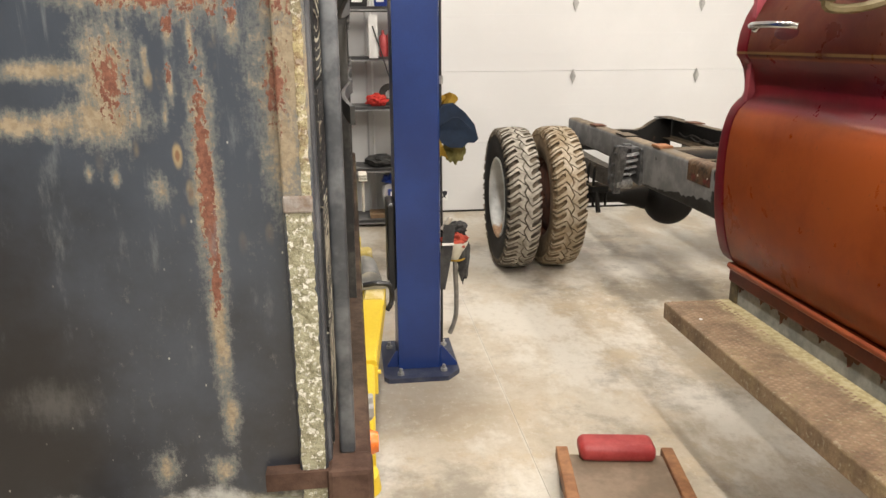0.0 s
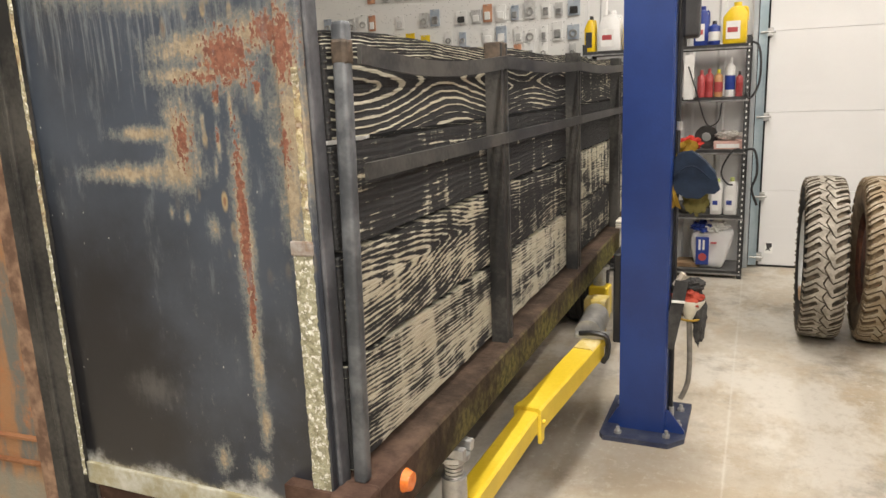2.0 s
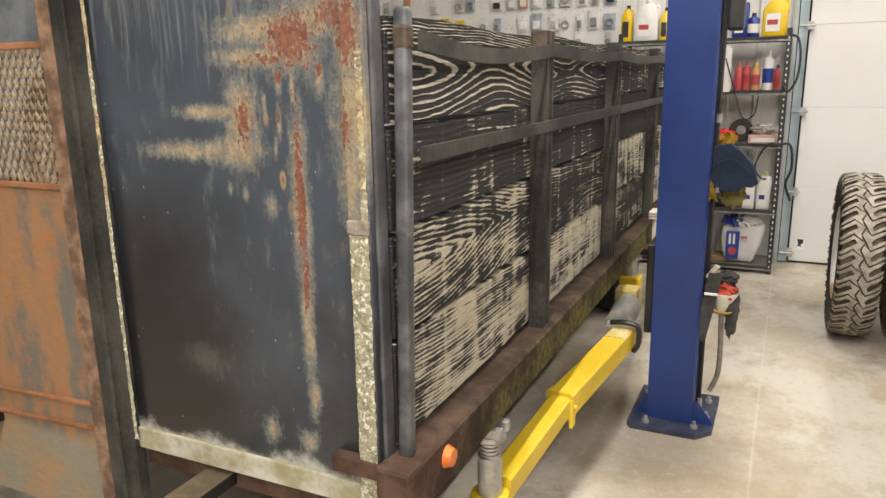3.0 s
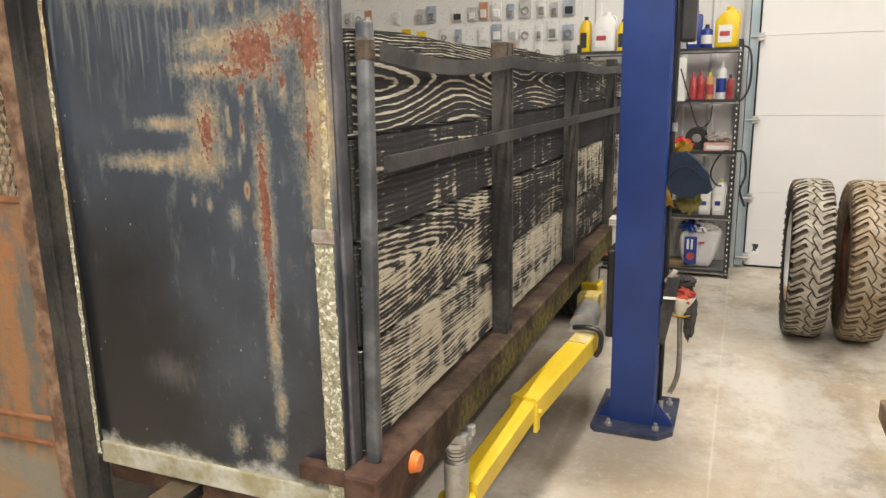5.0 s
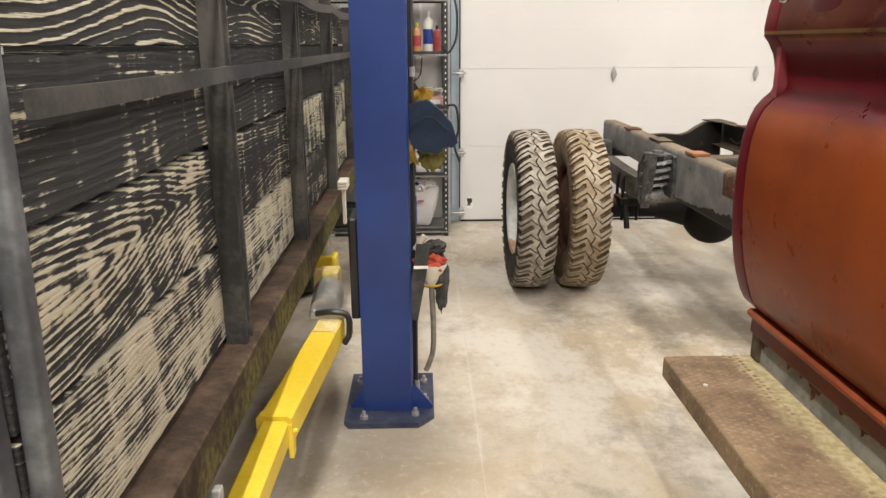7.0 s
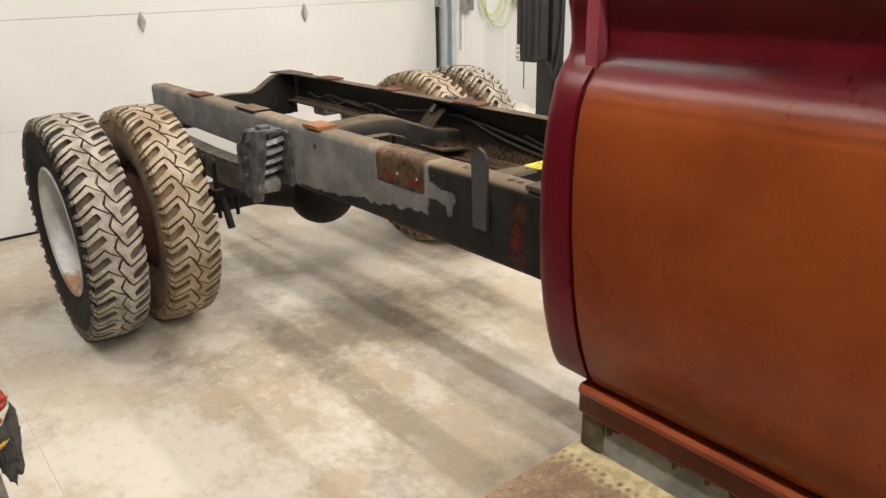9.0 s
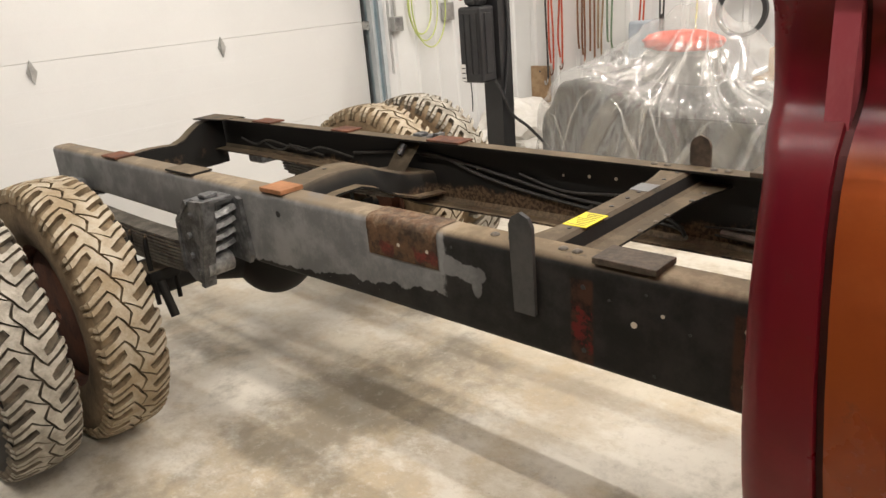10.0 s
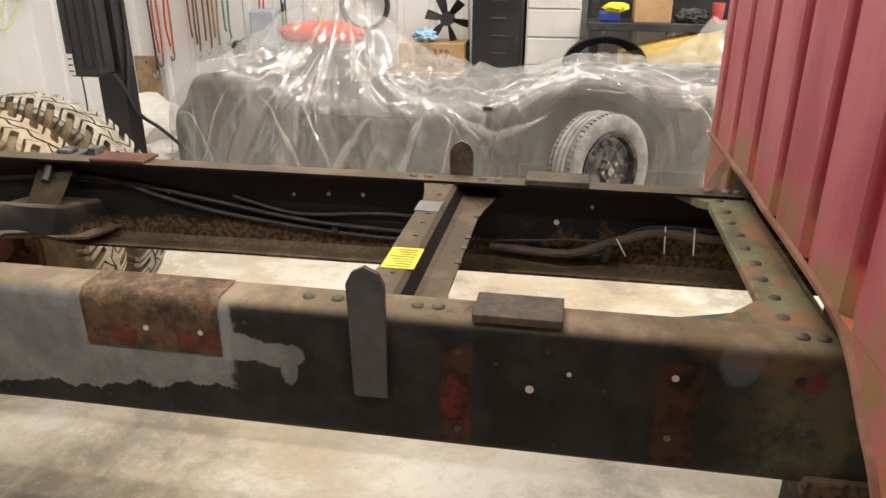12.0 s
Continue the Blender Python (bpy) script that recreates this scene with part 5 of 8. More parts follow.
cross = channel(3.675, 3.865, 0.905, 0.10, "crossmember", CHASSIS)
part("crossmember_patch", box((3.70, 3.79, 0.8935), (3.77, 3.845, 0.8945)), plain("grey_bare_patch", (0.14, 0.145, 0.15), (0.2, 0.2, 0.2), 12, 0.5), cross)
label = part("warning_label", box((3.375, 3.775, 0.8932), (3.475, 3.838, 0.8952), 0.0003), LABELYELLOW, cross, "yellow printed label")
for k in range(8):
    part("print", box((3.381 + 0.0115 * k, 3.783, 0.8950), (3.386 + 0.0115 * k, 3.832 - 0.006 * (k * 7 % 4), 0.8957)), plain("label_print", (0.20, 0.17, 0.02), (0.30, 0.26, 0.03), 30) if k == 0 else bpy.data.materials["label_print"], cross)
for t in (3.33, 3.52, 3.6, 3.66, 3.8, 3.88):
    part("rivet", ball((t, 3.715, 0.852), 0.008, (1, 1, 0.5), seg=8), RIVET, cross, "", True)
    part("rivet_hole", rod((t + 0.03, 3.81, 0.885), (t + 0.03, 3.81, 0.8945), 0.006, segs=10), BLACK, cross)
# arched member ahead of the axle, on a bent gusset
STATIONS = ((3.190, 0.872, 4.77, 4.97, 0.050), (3.33, 0.868, 4.81, 4.97, 0.055), (3.50, 0.864, 4.875, 5.00, 0.055), (3.62, 0.860, 4.895, 5.04, 0.058), (3.70, 0.850, 4.895, 5.04, 0.075), (3.78, 0.818, 4.885, 5.04, 0.088), (3.87, 0.785, 4.86, 5.05, 0.085), (3.985, 0.768, 4.83, 5.06, 0.072))
bm = bmesh.new()
rings = []
for x, z, y0, y1, drop in STATIONS:
    out = [(y1, z - 0.05), (y1, z - 0.008), (y1 - 0.008, z), (y0 + 0.014, z), (y0 + 0.002, z - 0.010), (y0 - 0.012, z - drop), (y0 - 0.048, z - drop - 0.004), (y0 - 0.048, z - drop - 0.011), (y0 - 0.006, z - drop - 0.008), (y0 + 0.010, z - 0.014), (y0 + 0.020, z - 0.008), (y1 - 0.014, z - 0.008), (y1 - 0.007, z - 0.05)]
    rings.append([bm.verts.new((x, y, w)) for y, w in out])
for a, b in zip(rings, rings[1:]):
    for k in range(len(a)):
        bm.faces.new((a[k], a[(k + 1) % len(a)], b[(k + 1) % len(a)], b[k]))
bm.faces.new(rings[0]), bm.faces.new(rings[-1][::-1])
arch = part("arched_member", bm, CHASSIS, truck, "", True)
for x, y, z in ((3.36, 4.86, 0.868), (3.56, 4.97, 0.863)):
    part("rivet_hole", rod((x, y, z - 0.01), (x, y, z + 0.0012), 0.007, segs=10), BLACK, arch)
rows = []
for k in range(7):
    t = k / 6
    rows.append([(3.985 - 0.13 * t ** 1.5, 4.89 - 0.02 * t + w * (0.12 - 0.02 * t), 0.888 - 0.012 * t - 0.085 * t ** 1.6) for w in (0, 0.5, 1.0)])
gus = part("bent_gusset", sheet(rows, 0.006), CHASSIS, truck, "", True)
part("gusset_hole", rod((3.905, 4.94, 0.84), (3.935, 4.94, 0.875), 0.012, segs=12), BLACK, gus)
# front member by the cab, scraped green and brown
k_ = Mat("scraped_member", 0.75)
n_ = k_.noise(11, 8, 0.7)
SCRAPED = k_.done(k_.mix(k_.step(k_.noise(7, 6), 0.48, 0.58), k_.mix(k_.step(n_, 0.4, 0.6), (0.10, 0.095, 0.050), (0.19, 0.18, 0.10)), (0.24, 0.13, 0.07)))
bm = box((3.19, 3.085, 0.872), (3.985, 3.178, 0.892), 0.004)
box((3.19, 3.08, 0.78), (3.985, 3.095, 0.892), 0.003, bm)
front = part("front_member", bm, SCRAPED, truck, "crossmember scraped to green and rust")
rivets(front, [(3.30 + 0.075 * k, 3.153 - 0.004 * (k % 2), 0.892) for k in range(9)], RIVET)
part("flange_gusset", prism([(3.19, 3.10), (3.34, 3.10), (3.36, 3.18), (3.26, 3.27), (3.19, 3.28)], 2, 0.884, 0.8925), SCRAPED, truck)
part("flange_gusset", prism([(3.985, 3.08), (3.84, 3.08), (3.90, 3.20), (3.985, 3.25)], 2, 0.874, 0.8925), SCRAPED, truck)
part("cone_tube", rod((3.42, 3.36, 0.72), (3.55, 3.02, 0.74), 0.075, 0.055, 20), plain("dull_tube", (0.08, 0.08, 0.08), (0.15, 0.15, 0.15), 9, 0.5), truck, "", True)
# rear member with a torn upper edge
pts = [(3.186, 0.80)]
for k in range(15):
    x = 3.2 + 0.78 * k / 14
    rise = min(1.0, max(0.0, (x - 3.70) / 0.19))
    pts.append((x, 0.802 + 0.080 * rise * rise * (3 - 2 * rise) + 0.004 * math.sin(k * 1.15)))
part("rear_member", prism([*pts, (3.985, 0.66), (3.186, 0.66)], 1, 6.33, 6.338), CHASSIS, truck)
part("rear_lip", sweep([(x, 6.362, z + 0.001) for x, z in pts[1:]], [(-0.030, -0.003), (0.030, -0.003), (0.030, 0.003), (-0.030, 0.003)]), CHASSIS, truck, "", True)
part("rear_flange", box((3.3, 6.338, 0.655), (3.95, 6.40, 0.663), 0.002), CHASSIS, truck)
bm = prism([(3.90, 6.20), (4.0, 6.14), (4.0, 6.42), (3.86, 6.40)], 2, 0.896, 0.902)
part("tail_gusset", bm, CHASSIS, truck)

part("step_hanger_bracket", box((3.165, 2.93, 0.56), (3.26, 3.118, 0.684), 0.008), CHASSIS, truck, "dark bracket under the rail")
# wires and brake lines along the far web
LINE = plain("greasy_line", (0.010, 0.009, 0.008), (0.034, 0.029, 0.024), 30, 0.55)
X0 = 3.978
part("brake_line", hose([(X0, 5.3, 0.80), (X0, 4.95, 0.835), (X0, 4.78, 0.83), (X0, 4.62, 0.785), (X0, 4.4, 0.745), (X0, 4.1, 0.715), (X0, 3.85, 0.705), (X0 - 0.06, 3.78, 0.70)], 0.0065), LINE, truck)
part("brake_line", hose([(X0, 4.9, 0.828), (X0, 4.7, 0.82), (X0, 4.5, 0.79), (X0, 4.2, 0.745), (X0, 3.9, 0.73), (X0 - 0.04, 3.8, 0.72)], 0.006), LINE, truck)
part("brake_line", hose([(X0, 4.42, 0.805), (X0, 4.3, 0.775), (X0, 4.2, 0.765), (X0, 4.0, 0.78), (X0, 3.86, 0.775)], 0.005), LINE, truck)
part("line_clip", box((3.965, 4.118, 0.715), (3.99, 4.135, 0.735), 0.002), LINE, truck)
part("wire_loom", hose([(X0, 3.70, 0.71), (X0 - 0.02, 3.5, 0.71), (X0 - 0.02, 3.38, 0.75), (X0 - 0.03, 3.28, 0.785), (X0 - 0.02, 3.15, 0.775), (X0 - 0.02, 2.98, 0.77)], 0.011), plain("taped_loom", (0.07, 0.055, 0.045), (0.13, 0.10, 0.085), 25, 0.8), truck)
part("wire", hose([(X0, 3.72, 0.70), (X0 - 0.01, 3.55, 0.695), (X0 - 0.02, 3.42, 0.71), (X0 - 0.03, 3.37, 0.73), (X0 - 0.02, 3.34, 0.78), (X0 - 0.02, 3.24, 0.80), (X0, 3.0, 0.785)], 0.0035), LINE, truck)
part("wire", hose([(X0, 3.75, 0.72), (X0 - 0.01, 3.6, 0.735), (X0 - 0.01, 3.45, 0.745), (X0 - 0.02, 3.36, 0.735)], 0.0035), LINE, truck)
part("loose_end", rod((X0 - 0.03, 3.39, 0.745), (X0 - 0.035, 3.40, 0.70), 0.011, 0.008, 10), LINE, truck)
for y in (3.26, 3.19):
    part("cable_tie", sweep([(X0 - 0.035, y, 0.805), (X0 - 0.04, y - 0.004, 0.735)], [(-0.0015, -0.0015), (0.0015, -0.0015), (0.0015, 0.0015), (-0.0015, 0.0015)], up=(0, 1, 0)), PAPER, truck)
part("cable_tie", sweep([(X0 - 0.035, 3.375, 0.765), (X0 - 0.05, 3.35, 0.725)], [(-0.0015, -0.0015), (0.0015, -0.0015), (0.0015, 0.0015), (-0.0015, 0.0015)], up=(0, 1, 0)), PAPER, truck)
for y, z in ((5.9, 0.80), (5.7, 0.79), (5.5, 0.80)):
    part("wire", hose([(3.97, y + 0.25, z), (3.95, y + 0.1, z - 0.015), (3.96, y, z + 0.01), (3.97, y - 0.2, z - 0.02)], 0.005), LINE, truck)

# spring hanger, springs, axle
GREASE = plain("greasy_cast_iron", (0.036, 0.037, 0.038), (0.14, 0.141, 0.143), 24, 0.5, 0.2, 70, 0.8)
LEAFSTEEL = plain("dusty_spring_steel", (0.07, 0.062, 0.052), (0.17, 0.155, 0.13), 14, 0.6, 0.2, 70, 0.4, 0.3)
GREASELIGHT = plain("rubbed_cast_iron", (0.10, 0.10, 0.10), (0.27, 0.27, 0.265), 26, 0.45, 0.3, 80, 0.8)
for web, s in ((3.178, -1), (3.995, 1)):
    f = lambda d: web + s * d
    span = lambda d0, d1: sorted((f(d0), f(d1)))
    bm = prism([(4.905, 0.865), (4.925, 0.872), (4.965, 0.848), (5.04, 0.825), (5.05, 0.66), (4.90, 0.652), (4.885, 0.68)], 0, *span(0.002, 0.016))
    part("hanger_flange", bm, GREASE, truck)
    bm = prism([(4.912, 0.882), (5.02, 0.874), (5.095, 0.80), (5.105, 0.63), (5.065, 0.60), (4.995, 0.592), (4.965, 0.70), (4.925, 0.80)], 0, *span(0.118, 0.132))
    prism([(4.906, 0.886), (4.930, 0.886), (4.940, 0.80), (4.980, 0.70), (5.010, 0.590), (4.988, 0.588), (4.958, 0.70), (4.918, 0.80)], 0, *span(0.098, 0.140), bm=bm)
    prism([(5.02, 0.880), (5.101, 0.803), (5.111, 0.63), (5.096, 0.63), (5.086, 0.797), (5.012, 0.866)], 0, *span(0.110, 0.138), bm=bm)
    box((span(0.016, 0.12)[0], 4.94, 0.866), (span(0.016, 0.12)[1], 5.03, 0.878), 0.003, bm)
    box((span(0.05, 0.10)[0], 4.96, 0.878), (span(0.05, 0.10)[1], 5.0, 0.892), 0.004, bm)
    box((span(0.016, 0.12)[0], 5.05, 0.64), (span(0.016, 0.12)[1], 5.062, 0.85), 0.003, bm)
    part("spring_hanger", bm, GREASE, truck, "greasy cast spring hanger")
    for k in range(4):
        y, z = 4.945 + 0.013 * k, 0.835 - 0.040 * k
        bm = sweep([(f(0.016), y - 0.008, z + 0.006), (f(0.06), y - 0.016, z - 0.002), (f(0.12), y - 0.004, z - 0.012)], [(-0.014, -0.006), (-0.006, 0.007), (0.010, 0.008), (0.014, -0.004)])
        part("hanger_rib", bm, GREASELIGHT, truck)
    for y, z in ((5.0, 0.83), (5.03, 0.76), (5.04, 0.69), (5.01, 0.64)):
        part("hanger_bolt", rod((f(0.130), y, z), (f(0.143), y, z), 0.010, segs=6), GREASE, truck)
    part("spring_pin", rod((f(0.03), 5.0, 0.652), (f(0.125), 5.0, 0.652), 0.036, segs=14), GREASELIGHT, truck, "", True)
    for k in range(9):
        half = 0.475 - (0.004 * k if k < 6 else 0.05 * (k - 5))
        pts = [(f(0.078), 5.47 + half * t, 0.716 - 0.0135 * k - 0.012 * (1 - t * t)) for t in (-1, -0.75, -0.5, -0.25, 0, 0.25, 0.5, 0.75, 1)]
        part("spring_leaf", sweep(pts, [(-0.036, -0.0042), (0.036, -0.0042), (0.036, 0.0042), (-0.036, 0.0042)]), LEAFSTEEL, truck)
    for dy in (-0.06, 0.06):
        part("u_bolt", hose([(f(0.035), 5.47 + dy, 0.42), (f(0.035), 5.47 + dy, 0.66), (f(0.078), 5.47 + dy, 0.69), (f(0.12), 5.47 + dy, 0.66), (f(0.12), 5.47 + dy, 0.42)], 0.009), CHASSIS, truck)
    part("rear_hanger", box((min(f(0.02), f(0.13)), 6.08, 0.66), (max(f(0.02), f(0.13)), 6.20, 0.80), 0.012), GREASE, truck)
    part("axle_seat", box((min(f(0.02), f(0.14)), 5.39, 0.51), (max(f(0.02), f(0.14)), 5.55, 0.555), 0.008), CHASSIS, truck)
bm = rod((2.95, 5.51, 0.475), (4.22, 5.51, 0.475), 0.058, segs=20)
rod((3.28, 5.51, 0.475), (3.48, 5.51, 0.475), 0.06, 0.12, 20, bm)
rod((3.93, 5.51, 0.475), (3.73, 5.51, 0.475), 0.06, 0.12, 20, bm)
part("axle_housing", bm, CHASSIS, truck, "", True)
part("differential", ball((3.60, 5.44, 0.445), 0.175, (0.98, 0.95, 1.0), seg=24), CHASSIS, truck, "round black differential housing", True)
part("shock_eye", rod((3.06, 5.30, 0.40), (3.06, 5.36, 0.52), 0.016), CHASSIS, truck)

# wheels
R, W = 0.487, 0.205
half = W / 2
tyre_profile = [(-0.055, 0.262), (-0.085, 0.272), (-0.104, 0.32), (-0.112, 0.375), (-0.108, 0.425), (-0.098, 0.448), (-0.085, 0.459), (-0.04, 0.466), (0, 0.467),
                (0.04, 0.466), (0.085, 0.459), (0.098, 0.448), (0.108, 0.425), (0.112, 0.375), (0.104, 0.32), (0.085, 0.272), (0.055, 0.262)]


def lug_mesh():
    """Wavy traction lugs: thin S-shaped slits run right across, a slit goes down the middle, and every lug is notched from the shoulder."""
    count, deep, sway = 36, 0.021, 0.52
    pitch = 2 * math.pi / count
    outline = ((0.055, 0.0042), (0.945, 0.0042), (0.945, 0.045), (0.925, 0.101), (0.71, 0.101), (0.70, 0.080), (0.72, 0.058), (0.66, 0.040), (0.50, 0.034), (0.34, 0.042), (0.30, 0.060), (0.32, 0.076), (0.29, 0.101), (0.075, 0.101), (0.055, 0.045))
    proto = bmesh.new()
    top = [proto.verts.new((u, v, 1.0)) for u, v in outline]
    low = [proto.verts.new((u, v, 0.0)) for u, v in outline]
    proto.faces.new(top).material_index = 0
    for k in range(len(outline)):
        n = (k + 1) % len(outline)
        proto.faces.new((top[k], top[n], low[n], low[k])).material_index = 1
    for axis, cuts in ((0, (0.25, 0.5, 0.75)), (1, (0.021, 0.042, 0.06, 0.08))):
        for d in cuts:
            n = [0.0, 0.0, 0.0]
            n[axis] = 1.0
            bmesh.ops.bisect_plane(proto, geom=[*proto.verts, *proto.edges, *proto.faces], plane_co=[c * d for c in n], plane_no=n)
    bmesh.ops.triangulate(proto, faces=[f for f in proto.faces if len(f.verts) > 4])
    proto.verts.index_update()
    r = random.Random(5)
    bm = bmesh.new()
    wave = lambda v: sway * (v / 0.042 if v < 0.042 else 1 - 0.85 * (v - 0.042) / 0.059)
    for i in range(count):
        for s in (-1, 1):
            wear = r.uniform(-0.0015, 0.0015)
            made = []
            for p in proto.verts:
                u, v, h = p.co
                inward = 1 - h
                a = (i + (u if s > 0 else 1 - u) + s * wave(v)) * pitch
                rad = R - 0.8 * v * v - deep * inward + wear * h - 0.004 * h * max(0.0, v / 0.101 - 0.8) * 5
                zig = 0.013 * (4 * abs((a / pitch) % 1.0 - 0.5) - 1) * max(0.0, 1 - v / 0.08)
                made.append(bm.verts.new((zig + s * v * (1.0 + 0.05 * inward * (v > 0.09)), rad * math.cos(a), rad * math.sin(a))))
            for f in proto.faces:
                bm.faces.new([made[p.index] for p in f.verts]).material_index = f.material_index
            # lug ends running down the side
            for u0, u1 in ((0.055, 0.27), (0.73, 0.945)):
                q = []
                for u in (u0, u0 + 0.25 * (u1 - u0), u0 + 0.75 * (u1 - u0), u1):
                    a = (i + (u if s > 0 else 1 - u) + s * wave(0.101)) * pitch
                    edge = u in (u0, u1)
                    q.append([bm.verts.new((s * v, rr * math.cos(a), rr * math.sin(a))) for v, rr in ((0.1005, R - 0.0125), (0.1105 - 0.003 * edge, 0.458), (0.1165 - 0.005 * edge, 0.434), (0.104, 0.428))])
                for m, n in zip(q, q[1:]):
                    for k in range(3):
                        bm.faces.new((m[k], m[k + 1], n[k + 1], n[k])).material_index = 0 if k == 0 else 1
                bm.faces.new(q[0]).material_index = 1
                bm.faces.new(q[-1]).material_index = 1
    proto.free()
    return bm


def bare(name, bm, mats, smooth=True):
    me = bpy.data.meshes.new(name)
    bmesh.ops.recalc_face_normals(bm, faces=bm.faces)
    bm.to_mesh(me)
    bm.free()
    for m in mats:
        me.materials.append(m)
    if smooth:
        for p in me.polygons:
            p.use_smooth = True
        me.set_sharp_from_angle(angle=radians(35))
    return me


bm = spin(tyre_profile, (0, 0, 0), "x", 56)
for f_ in bm.faces:
    c_ = f_.calc_center_median()
    rad = math.hypot(c_.y, c_.z)
    f_.material_index = 1 if rad > 0.44 else 0
TYRE = {False: bare("tyre", bm.copy(), (RUBBER, GROOVE)), True: bare("tyre", bm, (GRIT, POCKET))}
TREAD = {1: bare("lug_tread", lug_mesh(), (LUG, GROOVE), False), -1: bare("lug_tread", lug_mesh(), (LUGTAN, POCKET), False)}
rim_profile = [(-0.085, 0.272), (-0.095, 0.282), (-0.10, 0.275), (-0.092, 0.258), (-0.05, 0.245), (0.03, 0.238), (0.05, 0.20), (0.055, 0.13), (0.05, 0.02), (0.062, 0.02), (0.066, 0.13),
               (0.062, 0.205), (0.045, 0.248), (0.07, 0.252), (0.085, 0.272), (0.06, 0.264), (-0.06, 0.262)]
RIM = bare("rim", spin(rim_profile, (0, 0, 0), "x", 48), (RIMWHITE,))
bm = rod((0.0, 0, 0), (0.05, 0, 0), 0.085, 0.09, 24)
for k in range(6):
    a = k * math.pi / 3
    rod((0.02, 0.11 * math.cos(a), 0.11 * math.sin(a)), (0.055, 0.11 * math.cos(a), 0.11 * math.sin(a)), 0.014, segs=6, bm=bm)
HUB = bare("hub", bm, (DARKRUST,))
RIMDARK = bare("rim", spin(rim_profile, (0, 0, 0), "x", 48), (DARKRUST,))


def wheel(x, out, clean, turn, flip):
    """A wheel at x; out is the side to which its dish opens."""
    m = Matrix.Translation((x, 5.53, 0.470)) @ Matrix.Scale(0.966, 4) @ (Matrix.Identity(4) if out < 0 else Matrix.Rotation(math.pi, 4, "Z")) @ Matrix.Rotation(turn, 4, "X")
    w = new("wheel", RIM if clean else RIMDARK)
    w.parent, w.matrix_parent_inverse, w.matrix_basis = truck, Matrix.Translation(truck.location).inverted(), m
    w["label"] = "white painted dual wheel with a dusty lug tyre" if clean else "inner dual wheel with a mud-dusted lug tyre"
    for name, me in (("tyre", TYRE[not clean]), ("lug_tread", TREAD[flip]), ("hub", HUB)):
        o = new(name, me)
        o.parent = w


wheel(2.520, -1, True, 0.0, 1)
wheel(2.814, 1, False, 0.3, -1)
wheel(4.590, 1, False, 0.9, 1)
wheel(4.296, -1, False, 0.5, -1)

# the cab: side skin, rear corner, ribbed back
SIDE = [(0.066, 0.740), (0.050, 0.752), (0.036, 0.778), (0.020, 0.826), (0.008, 0.876), (-0.002, 0.94), (-0.008, 1.03), (-0.007, 1.12), (0.000, 1.19), (0.011, 1.235), (0.026, 1.265), (0.046, 1.286), (0.066, 1.302),
        (0.076, 1.322), (0.074, 1.355), (0.064, 1.395), (0.048, 1.424), (0.036, 1.438), (0.034, 1.460), (0.040, 1.510), (0.056, 1.560), (0.080, 1.605), (0.105, 1.640)]
CABX = 2.720


def side_skin(y0, y1, n=10, profile=SIDE):
    rows = []
    for k in range(n + 1):
        y = y0 + (y1 - y0) * k / n
        rows.append([(CABX + d, y, z) for d, z in profile])
    return rows


bm = box((2.86, 1.45, 0.985), (4.33, 3.10, 1.64), 0.02)
for x0, x1 in ((2.80, 2.90), (4.29, 4.37)):
    box((x0, 1.45, 0.74), (x1, 3.06, 1.0), 0.01, bm)
cab = part("cab_shell", bm, BACK, truck, "faded red cab shell")
def shut_line(z):
    """The door's rear edge leans back a little towards the belt."""
    return 3.074 + 0.052 * (min(z, 1.30) - 0.78)


rows = side_skin(1.62, 3.0)
rows.append([(CABX + d, shut_line(z) - 0.003, z) for d, z in SIDE])
part("door", sheet(rows, -0.012), CAB, cab, "faded orange cab door with a red belt", True)
part("front_quarter", sheet(side_skin(1.40, 1.612, 3), -0.012), CAB, cab, "", True)
ease = lambda t: t * t * (3 - 2 * t)
full = lambda z: 0.020 * ease(min(1.0, max(0.0, (z - 1.22) / 0.12)))
rows = [[(CABX + d + 0.008, shut_line(z) + 0.0065, z) for d, z in SIDE], [(CABX + d + 0.001, shut_line(z) + 0.008, z) for d, z in SIDE], [(CABX + d, shut_line(z) + 0.013, z) for d, z in SIDE]]
for k in range(10):
    a = math.radians(10 * k)
    rows.append([(CABX + d + 0.002 + 0.032 * (1 - math.cos(a)), 3.143 + full(z) + 0.032 * math.sin(a), z) for d, z in SIDE])
rows.append([(CABX + d + 0.10, 3.160 + full(z), z) for d, z in SIDE])
rows.append([(CABX + d + 0.17, 3.110, z) for d, z in SIDE])
part("rear_corner", sheet(rows, -0.010), CAB, cab, "red rear corner of the cab", True)
part("far_corner", sheet([[(7.17 - x, y - 0.11, z) for x, y, z in row] for row in rows], 0.010), BACK, cab, "", True)
part("door_gap", sheet([[(CABX + d + 0.010, shut_line(z) + s, z) for d, z in SIDE] for s in (-0.010, 0.012)]), plain("red_shut_line", (0.05, 0.008, 0.008), (0.08, 0.012, 0.012), 9, 0.7), cab)
part("sill_lip", prism([(2.762, 0.724), (2.770, 0.717), (2.81, 0.717), (2.81, 0.741), (2.776, 0.741), (2.766, 0.740), (2.761, 0.733)], 1, 1.40, 3.095), plain("rubbed_orange", (0.20, 0.040, 0.013), (0.31, 0.070, 0.020), 6, 0.4), cab, "", True)
